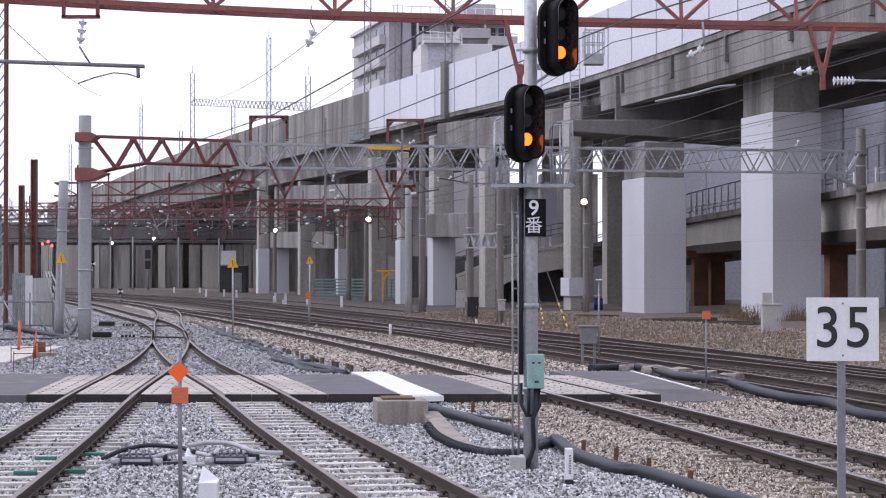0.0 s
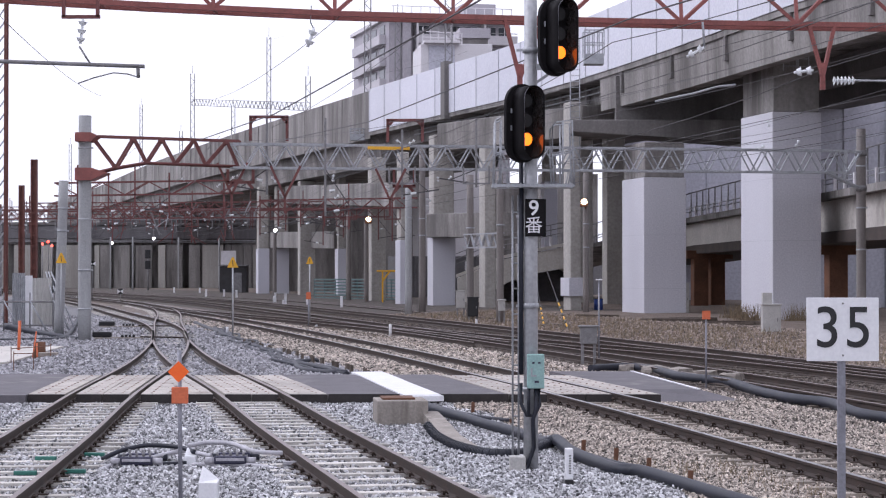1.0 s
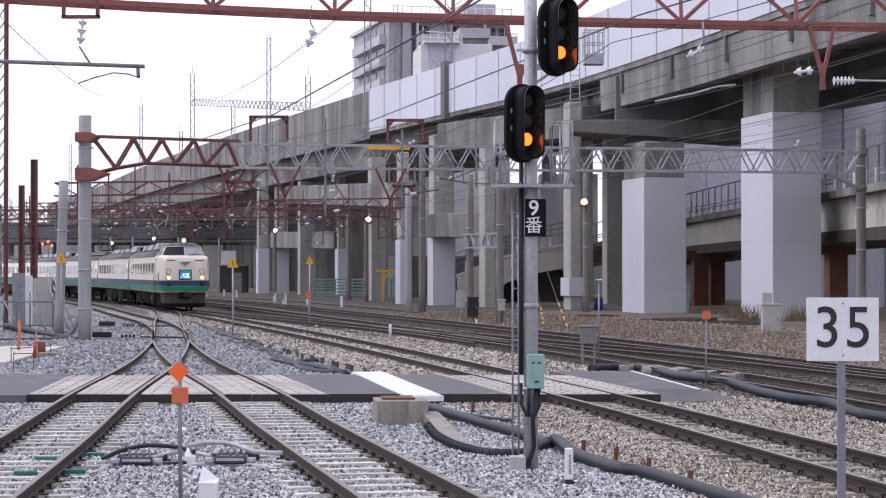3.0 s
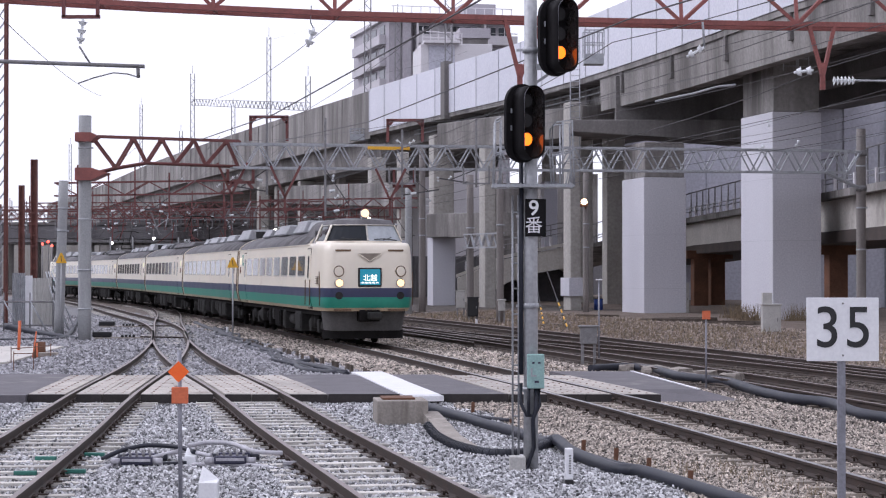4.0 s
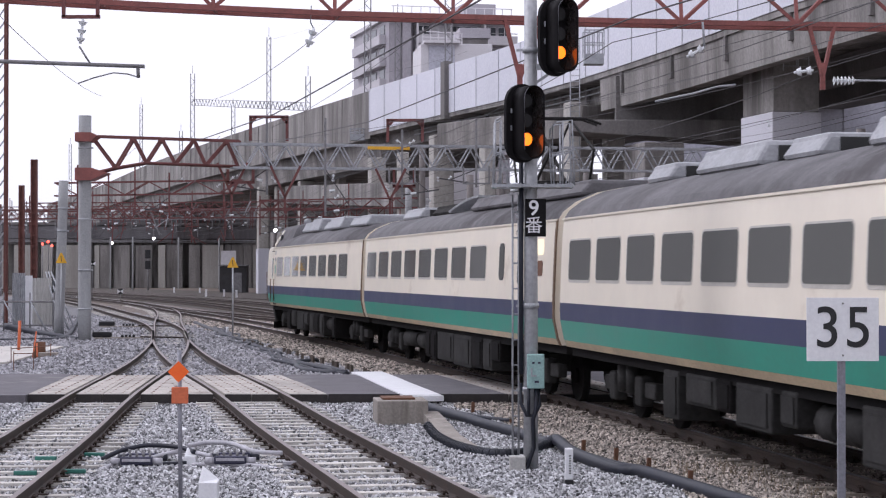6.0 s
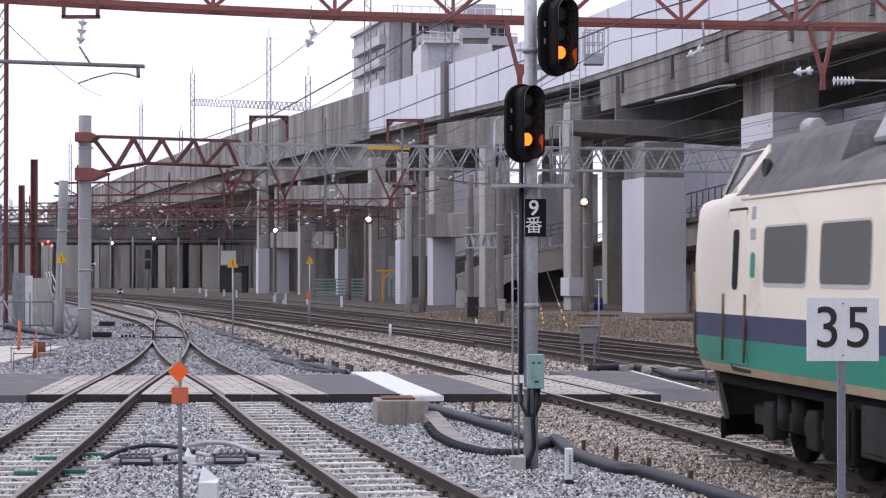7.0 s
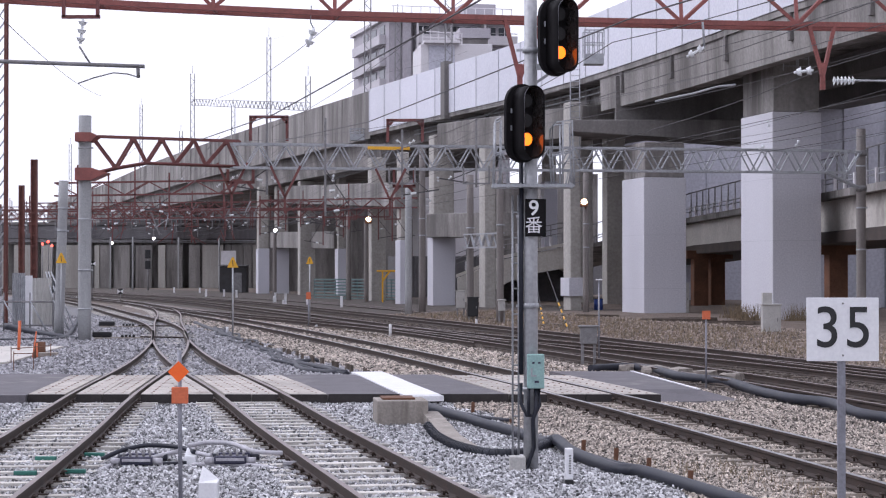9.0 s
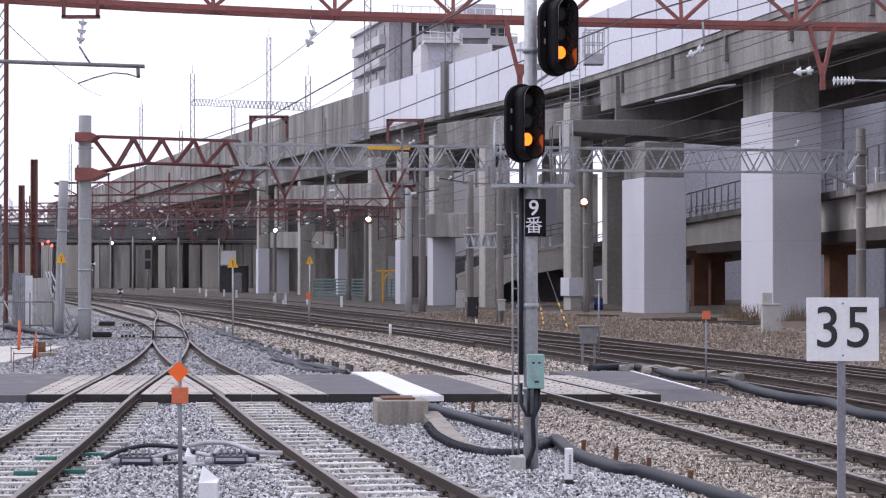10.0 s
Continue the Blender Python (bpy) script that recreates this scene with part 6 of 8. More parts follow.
def bond_box(x, y, label):
    """Two long dark clamps side by side with bolts and end caps."""
    t = thing("bond_box", Matrix.Translation((x, y, -0.165)) @ Matrix.Diagonal((1.12, 1.12, 1.35, 1)), label, "track fitting", "bond boxes")
    for dy, h in ((-0.2, 0.07), (0.22, 0.07)):
        bm = bmesh.new()
        box(bm, 0, dy, h / 2 + 0.02, 0.34, 0.1, h, bevel=0.012)
        part("clamp", bm, NAVY, t)
        bm = bmesh.new()
        box(bm, 0, dy - 0.052, h * 0.6 + 0.02, 0.3, 0.012, 0.025)
        part("clamp_strip", bm, CABLE_PALE, t)
        for k in range(5):
            bm = bmesh.new()
            tube(bm, [(-0.14 + k * 0.07, dy, h + 0.02), (-0.14 + k * 0.07, dy, h + 0.055)], 0.014, 6)
            part("bolt", bm, DULL_STEEL, t)
        for s in (-1, 1):
            bm = bmesh.new()
            tube(bm, [(s * 0.17, dy, 0.05), (s * 0.27, dy, 0.05)], 0.03, 8)
            part("end_cap", bm, CABLE_PALE if dy < 0 else PIPE, t)


bond_box(-3.63, 24.3, "pair of navy cable clamps on the ballast")
bond_box(-2.53, 24.4, "pair of navy cable clamps on the ballast")
for x, y in ((-4.34, 25.3), (-4.85, 24.8), (-4.21, 23.2), (-4.73, 23.0), (-0.56, 24.0), (-1.78, 24.2)):
    bm = bmesh.new()
    box(bm, x, y, -0.13, 0.26, 0.07, 0.05, bevel=0.01)
    solid("cable_cover", bm, GREEN_TAPE if x < -3.8 else CABLE_PALE, "short plastic cable cover on a sleeper", "cover", "cable covers")

# tangled black cables lying along the bank between the siding and the main track
for k, (off, r) in enumerate(((0.0, 0.06), (0.22, 0.05), (-0.2, 0.045), (0.08, 0.04))):
    rnd = random.Random(60 + k)
    bm = bmesh.new()
    pts = []
    for i in range(41):
        y = 82.0 - i * 0.93
        x = float(np.interp(y, (44.8, 48.0, 51.0, 58.0, 66.5, 74.0, 82.0), (-2.1, -3.1, -4.05, -5.3, -6.6, -7.9, -9.2))) + off * (1 + 0.8 * math.sin(i * 0.7 + k)) + rnd.uniform(-0.09, 0.09)
        pts.append((x, y, ground_height(x, y) + r * 0.9 + rnd.uniform(0, 0.05)))
    tube(bm, pts, r, 6)
    solid("ground_cable", bm, PIPE, "black cable lying loose along the ballast bank", "cable", "loose cables")
# old sleepers and a drum left on the far bank
for x, y, turn in ((9.2, 84.5, 70), (9.9, 85.2, 82), (9.6, 84.0, 64), (11.2, 79.6, 75), (11.9, 80.0, 60), (10.6, 86.0, 88), (7.0, 92.0, 72)):
    bm = bmesh.new()
    box(bm, 0, 0, 0.07, 0.22, 2.0, 0.15, bevel=0.02)
    for v in bm.verts:
        v.co += Vector((random.uniform(-0.02, 0.02), random.uniform(-0.05, 0.05), random.uniform(-0.015, 0.015)))
    solid("old_sleeper", bm, SLEEPER_WOOD, "discarded dark timber sleeper on the bank", "sleeper", "discarded sleepers", m=pose(x, y, ground_height(x, y), 0, 0, turn))
bm = bmesh.new()
tube(bm, [(0, 0, 0), (0, 0, 0.28), (0, 0, 0.58)], 0.25, 14)
tube(bm, [(0, 0, 0.55), (0, 0, 0.6)], 0.27, 14)
solid("plastic_drum", bm, surface("blue_plastic", (0.03, 0.06, 0.24), 0.45, vary=0.12, bump=0.02), "small blue plastic drum below the viaduct", "drum", m=pose(8.5, 111.0, ground_height(8.5, 111.0)))

# concrete pit with a rusty lid, and the curved kerb beside it
bm = bmesh.new()
box(bm, 0, 0, 0.16, 0.78, 0.95, 0.62, bevel=0.02)
pit = solid("concrete_pit", bm, BLOCK, "rough concrete cable pit beside the crossing", "pit", m=pose(-0.66, 31.3, -0.28, 0, 0, 6))
bm = bmesh.new()
box(bm, -0.04, 0.05, 0.485, 0.5, 0.6, 0.03, bevel=0.005)
part("lid", bm, RUST, pit, "rusty steel lid")
bm = bmesh.new()
kerb = [(-0.21, 31.3, -0.2), (-0.05, 29.7, -0.2), (0.11, 27.9, -0.2), (0.42, 26.0, -0.2)]
sweep(bm, kerb, [(-0.13, -0.1), (0.13, -0.1), (0.13, 0.2), (-0.13, 0.2)])
for v in bm.verts:
    if v.co.z > -0.1:
        v.co.z -= max(0, (31.3 - v.co.y)) * 0.028
solid("concrete_kerb", bm, BLOCK, "low curved concrete kerb", "kerb")
# concrete lumps at the end of the crossing
for k in range(5):
    bm = bmesh.new()
    box(bm, 0, 0, 0.1, 0.55, 0.4, 0.3, bevel=0.05)
    for v in bm.verts:
        v.co += Vector((random.uniform(-0.03, 0.03), random.uniform(-0.03, 0.03), random.uniform(-0.03, 0.03)))
    solid("concrete_block", bm, BLOCK, "broken concrete block at the end of the crossing", "block", "concrete blocks", m=pose(4.40 + k * 0.42, 47.2 - k * 1.1, -0.24, 0, 0, 30 + k * 9))
# stakes along the embankment edge
for k in range(26):
    f = k / 25
    x, y = -6.2 + f * 4.6, 64.0 - f * 20.0
    if k % 5 == 3:
        continue
    bm = bmesh.new()
    box(bm, 0, 0, 0.08, 0.07, 0.07, 0.32)
    solid("timber_stake", bm, SLEEPER_WOOD, "short dark timber stake in the bank", "stake", "timber stakes", m=pose(x + random.uniform(-0.1, 0.1), y, -0.22, random.uniform(-6, 6), random.uniform(-6, 6), random.uniform(0, 60)))
for x, y, h in ((0.49, 33.5, 0.22), (1.81, 26.2, 0.2), (2.11, 24.8, 0.22), (2.42, 23.9, 0.18), (2.70, 22.2, 0.2), (1.04, 31.0, 0.12)):
    bm = bmesh.new()
    box(bm, 0, 0, h / 2, 0.05, 0.03, h)
    solid("rusty_stake", bm, RUST, "short rusty steel stake beside a pipe", "stake", "rusty stakes", m=pose(x, y, -0.22, 4, 0, 20))

# ---------------------------------------------------------------- cabinets and small posts on the right
def cabinet(x, y, w, d, h, leg, material, label, top=0.0):
    t = thing("equipment_cabinet", pose(x, y, -0.15), label, "cabinet", "equipment cabinets")
    for s in (-1, 1):
        bm = bmesh.new()
        box(bm, s * w * 0.36, 0, leg / 2, 0.07, 0.07, leg)
        part("leg", bm, DULL_STEEL, t)
    bm = bmesh.new()
    box(bm, 0, 0, leg + h / 2, w, d, h, bevel=0.015)
    part("body", bm, material, t)
    bm = bmesh.new()
    box(bm, 0, 0, leg + h + 0.02, w + 0.08, d + 0.08, 0.05, bevel=0.01)
    part("roof", bm, material, t)
    bm = bmesh.new()
    box(bm, 0, -d / 2 - 0.006, leg + h / 2, w * 0.84, 0.012, h * 0.86)
    dr = part("door", bm, material, t)
    bm = bmesh.new()
    box(bm, w * 0.3, -d / 2 - 0.02, leg + h * 0.5, 0.03, 0.03, 0.12)
    part("handle", bm, DULL_STEEL, dr)
    if top:
        bm = bmesh.new()
        box(bm, -w * 0.2, 0.1, leg + h + top / 2, w * 0.5, d * 0.6, top)
        part("upper_box", bm, material, t)
    return t


cabinet(11.15, 69.0, 0.62, 0.45, 0.98, 0.18, GREY_BOX, "pale grey trackside equipment cabinet on legs", 0.42)
cabinet(3.62, 50.5, 0.42, 0.2, 0.42, 0.5, DULL_STEEL, "dull grey relay box on a post")
cabinet(0.85, 98.0, 0.45, 0.35, 0.8, 0.55, GREY_BOX, "pale grey trackside cabinet on a stand")
cabinet(2.55, 88.0, 0.3, 0.25, 0.45, 0.6, GREY_BOX, "small grey trackside box on a stand")
cabinet(1.37, 93.0, 0.5, 0.35, 0.85, 0.25, BLACK, "black trackside cabinet between poles")
cabinet(12.23, 103.0, 0.5, 0.4, 1.6, 0.1, GREY_BOX, "tall pale cabinet beside a pier")
bm = bmesh.new()
tube(bm, [(0, 0, 0), (0, 0, 1.55)], 0.02, 8)
t = solid("reflector_post", bm, POST_GREY, "thin grey post with an orange reflector", "marker", m=pose(5.16, 39.8, -0.22))
bm = bmesh.new()
box(bm, 0, -0.02, 1.52, 0.16, 0.05, 0.17, bevel=0.006)
part("reflector", bm, ORANGE_DULL, t, "orange square reflector")
bm = bmesh.new()
tube(bm, [(0, 0, 0), (0, 0, 1.25)], 0.03, 8)
t = solid("reflector_post", bm, POST_GREY, "thin grey post with an orange reflector", "marker", m=pose(-5.70, 86.0, -0.22))
bm = bmesh.new()
box(bm, 0, -0.03, 1.35, 0.2, 0.05, 0.3)
part("reflector", bm, ORANGE_DULL, t, "orange square reflector")
bm = bmesh.new()
tube(bm, [(0, 0, 0), (0, 0, 2.15)], 0.022, 8)
t = solid("marker_post", bm, POST_GREY, "grey post with a white cap and a blue plate", "marker", m=pose(3.92, 51.0, -0.22))
bm = bmesh.new()
box(bm, 0, 0, 2.17, 0.16, 0.1, 0.03)
part("cap", bm, WHITE, t)
# striped stay wires of the signal poles
for (a, b) in (((4.51, 88.00, 2.17), (4.91, 79.00, -0.20)), ((4.07, 88.00, 1.56), (4.09, 82.00, -0.11))):
    t = thing("stay_wire", pose(*b), "stay wire in a yellow and black striped guard", "wire", "stay wires")
    d = Vector(a) - Vector(b)
    bm = bmesh.new()
    tube(bm, [Vector(), d], 0.015, 5)
    part("wire", bm, WIRE, t)
    n = 9
    for k in range(n):
        bm = bmesh.new()
        tube(bm, [d * (0.02 + 0.48 * k / n), d * (0.02 + 0.48 * (k + 1) / n)], 0.035, 6)
        part("guard_ring", bm, YELLOW if k % 2 else BLACK, t)

# ---------------------------------------------------------------- fence and clutter on the left
def build_fence():
    t = thing("corrugated_fence", pose(-16.56, 78.0, -0.25), "corrugated pale metal fence sheets with pipe rails", "fence")
    x = 0.0
    for k in range(4):
        bm = bmesh.new()
        n = 12
        w = (0.5, 0.28, 0.75, 0.1)[k]
        pts = [(x + w * i / n, 0.03 * (i % 2)) for i in range(n + 1)]
        for (x0, y0), (x1, y1) in zip(pts, pts[1:]):
            v = [bm.verts.new(p) for p in ((x0, y0, 0.3), (x1, y1, 0.3), (x1, y1, 2.35 - 0.1 * k), (x0, y0, 2.35 - 0.1 * k))]
            bm.faces.new(v)
        bmesh.ops.remove_doubles(bm, verts=bm.verts, dist=0.001)
        part("sheet", bm, (GALVANISED, WHITE, GREY_BOX, GALVANISED)[k], t)
        x += w
    for h in (1.25, 0.35):
        bm = bmesh.new()
        tube(bm, [(-2.0, -0.6, h), (2.0, -0.6, h)], 0.035, 6)
        part("rail_pipe", bm, DULL_STEEL, t)
    for xx in (-1.2, -0.2, 0.8, 1.7):
        bm = bmesh.new()
        tube(bm, [(xx, -0.6, 0), (xx, -0.6, 1.6)], 0.03, 6)
        part("pipe_post", bm, DULL_STEEL, t)
        bm = bmesh.new()
        tube(bm, [(xx, -0.6, 1.3), (xx + 0.7, -0.8, 0.1)], 0.03, 6)
        part("brace_pipe", bm, GALVANISED, t)
    for k in range(3):
        bm = bmesh.new()
        tube(bm, [(1.25 + 0.1 * k, 0.2, 2.4), (2.0 + 0.25 * k, -0.5, 0.2)], 0.03, 6)
        part("brace_pipe", bm, GALVANISED, t)


build_fence()
for x, y, h, lean in ((-12.13, 58.0, 0.95, 2), (-10.73, 53.0, 0.8, 8), (-10.49, 52.5, 0.5, -2)):
    bm = bmesh.new()
    tube(bm, [(0, 0, 0), (0, 0, h)], 0.045 if y > 55 else 0.02, 6)
    solid("orange_stake", bm, ORANGE_DULL, "orange plastic stake in rough ground", "stake", "orange stakes", m=pose(x, y, -0.2, 0, lean, 0))
bm = bmesh.new()
tube(bm, [(0, 0, 0), (0, 0, 0.5)], 0.17, 12, taper=0.16)
solid("timber_stump", bm, RUST, "short brown timber stump", "stump", m=pose(-10.64, 53.5, -0.2))
bm = bmesh.new()
box(bm, 0, 0, 0.12, 0.5, 0.3, 0.3, bevel=0.02)
solid("concrete_block", bm, BLOCK, "rough concrete block beside a stump", "block", m=pose(-10.27, 52.8, -0.22))
for x0, y0, x1, y1 in ((-10.64, 50.0, -10.05, 52.0), (-9.94, 47.0, -9.52, 47.2)):
    bm = bmesh.new()
    tube(bm, [(x0, y0, 0.25), (x1, y1, 0.25)], 0.012, 5)
    for x, y in ((x0, y0), (x1, y1)):
        tube(bm, [(x, y, -0.22), (x, y, 0.3)], 0.012, 5)
    solid("thin_rail", bm, RUST, "thin rusty bar on two rods", "rail", "thin rusty rails")
bm = bmesh.new()
box(bm, -13.4, 55.5, -0.15, 4.6, 11.0, 0.12, 0.06)
solid("concrete_pad", bm, GIRDER_PALE, "pale worn concrete pad beside the tracks", "pad", kind="structure")
# point machine beside the turnout
def point_machine(x, y, label):
    t = thing("point_machine", pose(x, y, -0.2), label, "track fitting", "point machines")
    bm = bmesh.new()
    box(bm, 0, 0, 0.05, 1.7, 0.5, 0.12)
    part("base_plate", bm, BLOCK, t)
    bm = bmesh.new()
    box(bm, -0.6, 0, 0.2, 0.65, 0.34, 0.2, bevel=0.05)
    part("motor_case", bm, BLACK, t)
    bm = bmesh.new()
    for k in range(4):
        tube(bm, [(0.1 + 0.13 * k, -0.1, 0.1), (0.1 + 0.13 * k, -0.1, 0.2)], 0.045, 8)
    part("drive_gear", bm, BLACK, t)
    bm = bmesh.new()
    tube(bm, [(0.7, -0.05, 0.12), (2.2, -0.05, 0.1)], 0.03, 6)
    part("rod", bm, RAIL, t)


point_machine(-11.07, 69.5, "black point machine on a concrete base beside the turnout")
point_machine(-13.31, 84.0, "black point machine on a concrete base beside the turnout")
# bow-tie sign and low signals far down the yard
def bow_tie(x, y, z, s, label, drop=0.8):
    t = thing("bow_tie_marker", pose(x, y, z), label, "sign", "bow tie markers")
    bm = bmesh.new()
    box(bm, 0, 0.02, 0, s * 2, 0.03, s * 1.7)
    part("plate", bm, BLACK, t)
    for k in (-1, 1):
        bm = bmesh.new()
        v = [bm.verts.new(p) for p in ((0, 0, 0), (k * s, 0, s * 0.8), (k * s, 0, -s * 0.8))]
        bm.faces.new(v)
        part("white_wing", bm, WHITE, t)
    bm = bmesh.new()
    tube(bm, [(0, 0.05, -drop), (0, 0.05, 0)], 0.03, 6)
    part("post", bm, DULL_STEEL, t)


bow_tie(-23.86, 150.00, 0.69, 0.22, "black and white bow-tie marker in the yard")
bow_tie(-27.63, 160.00, 2.77, 0.22, "black and white bow-tie marker on a post", 2.9)
for x, y in ((-32.72, 225.0),):
    t = thing("far_signal", pose(x, y, -0.2), "far dark signal with two lamp cases", "signal")
    bm = bmesh.new()
    tube(bm, [(0, 0, 0), (0, 0, 4.6)], 0.08, 8)
    part("post", bm, DULL_STEEL, t)
    for z in (3.1, 4.3):
        bm = bmesh.new()
        box(bm, 0, -0.1, z, 0.62, 0.2, 0.95, bevel=0.05)
        part("lamp_case", bm, BLACK, t)
RED_LENS = lamp_surface("red_signal_lens", (1.0, 0.08, 0.05), 4.0)
for x, y, z in ((-47.40, 240.00, 5.43), (-45.76, 235.00, 5.62), (-47.23, 245.00, 5.29)):
    t = thing("dwarf_signal", pose(x, y, -0.2), "slim far signal with a glowing red lamp", "signal", "far red signals")
    bm = bmesh.new()
    tube(bm, [(0, 0.1, 0), (0, 0.1, z + 0.5)], 0.06, 6)
    part("post", bm, DULL_STEEL, t)
    bm = bmesh.new()
    tube(bm, [(0, 0, z + 0.2), (0, 0.05, z + 0.2)], 0.16, 10)
    part("lens", bm, RED_LENS, t)
# yellow crane gate and green mesh fence under the viaduct
t = thing("yellow_gate", pose(-4.11, 138.0, -0.2), "yellow steel gate frame beside a pier", "gate")
for p, q in (((0, 0, 0), (0, 0, 2.4)), ((-0.4, 0, 2.4), (1.8, 0, 2.4)), ((0.0, 0, 1.7), (0.5, 0, 2.4))):
    bm = bmesh.new()
    beam(bm, p, q, 0.12)
    part("bar", bm, YELLOW, t)
t = thing("mesh_fence", pose(-10.16, 160.0, -0.1), "low green wire mesh fence below the viaduct", "fence")
for k in range(9):
    bm = bmesh.new()
    beam(bm, (k * 0.9, -k * 1.2, 0), (k * 0.9, -k * 1.2, 1.7), 0.07)
    part("post", bm, MESH_GREEN, t)
    if k < 8:
        bm = bmesh.new()
        for i in range(7):
            z = 0.2 + i * 0.24
            beam(bm, (k * 0.9, -k * 1.2, z), ((k + 1) * 0.9, -(k + 1) * 1.2, z), 0.05, 0.11)
        part("mesh_panel", bm, MESH_GREEN, t)
t = thing("lattice_tower", pose(-18.52, 85.0, -0.3), "tall brown and white lattice tower at the yard's edge", "tower")
for sx in (-0.2, 0.2):
    for sy in (-0.2, 0.2):
        bm = bmesh.new()
        beam(bm, (sx, sy, 0), (sx, sy, 15), 0.09)
        part("leg", bm, BROWN_POST, t)
bm = bmesh.new()
for k in range(26):
    beam(bm, (-0.2, -0.2, 0.3 + k * 0.55), (0.2, -0.2, 0.85 + k * 0.55), 0.05)
part("lattice_web", bm, GALVANISED, t)

# ---------------------------------------------------------------- dry weeds on the far bank
def weeds():
    rnd = np.random.RandomState(4)
    verts, faces = [], []
    for _ in range(16000):
        y = rnd.uniform(45, 105)
        d = rnd.uniform(10.2, 15.5) if rnd.rand() < 0.8 else rnd.uniform(2.3, 3.0)
        x = main_x(y) + d
        z = ground_height(x, y)
        h = rnd.uniform(0.04, 0.3) * (1.0 if d > 5 else 0.4)
        a = rnd.uniform(0, 3.14)
        w = 0.012
        lx, ly = rnd.uniform(-0.6, 0.6, 2) * h
        k = len(verts)
        verts += [(x - w * math.cos(a), y - w * math.sin(a), z), (x + w * math.cos(a), y + w * math.sin(a), z), (x + lx, y + ly, z + h)]
        faces.append((k, k + 1, k + 2))
    for _ in range(700):
        px, py = ((13.08, 86.5), (13.22, 91.0), (15.06, 86.0))[rnd.randint(3)]
        x, y = px + rnd.normal(0, 0.35), py + rnd.normal(0, 0.3)
        h = rnd.uniform(0.2, 0.9)
        lx = rnd.uniform(-0.3, 0.3)
        k = len(verts)
        verts += [(x - 0.012, y, 0.0), (x + 0.012, y, 0.0), (x + lx, y, h)]
        faces.append((k, k + 1, k + 2))
    for _ in range(500):
        y = rnd.uniform(19.5, 24.5)
        x = 3.0 + (24.0 - y) * 0.35 + rnd.normal(0, 0.35)
        if abs(x - main_x(y)) < 1.0:
            continue
        h = rnd.uniform(0.05, 0.2)
        z = ground_height(x, y)
        k = len(verts)
        verts += [(x - 0.004, y, z), (x + 0.004, y, z), (x + rnd.uniform(-0.1, 0.1), y + rnd.uniform(-0.1, 0.1), z + h)]
        faces.append((k, k + 1, k + 2))
    me = bpy.data.meshes.new("dry_weeds")
    me.from_pydata(verts, [], faces)
    me.materials.append(DRY_GRASS)
    tagged(new("dry_weeds", me), "dry brown weeds along the bank below the viaduct", "weeds", kind="stuff")


weeds()

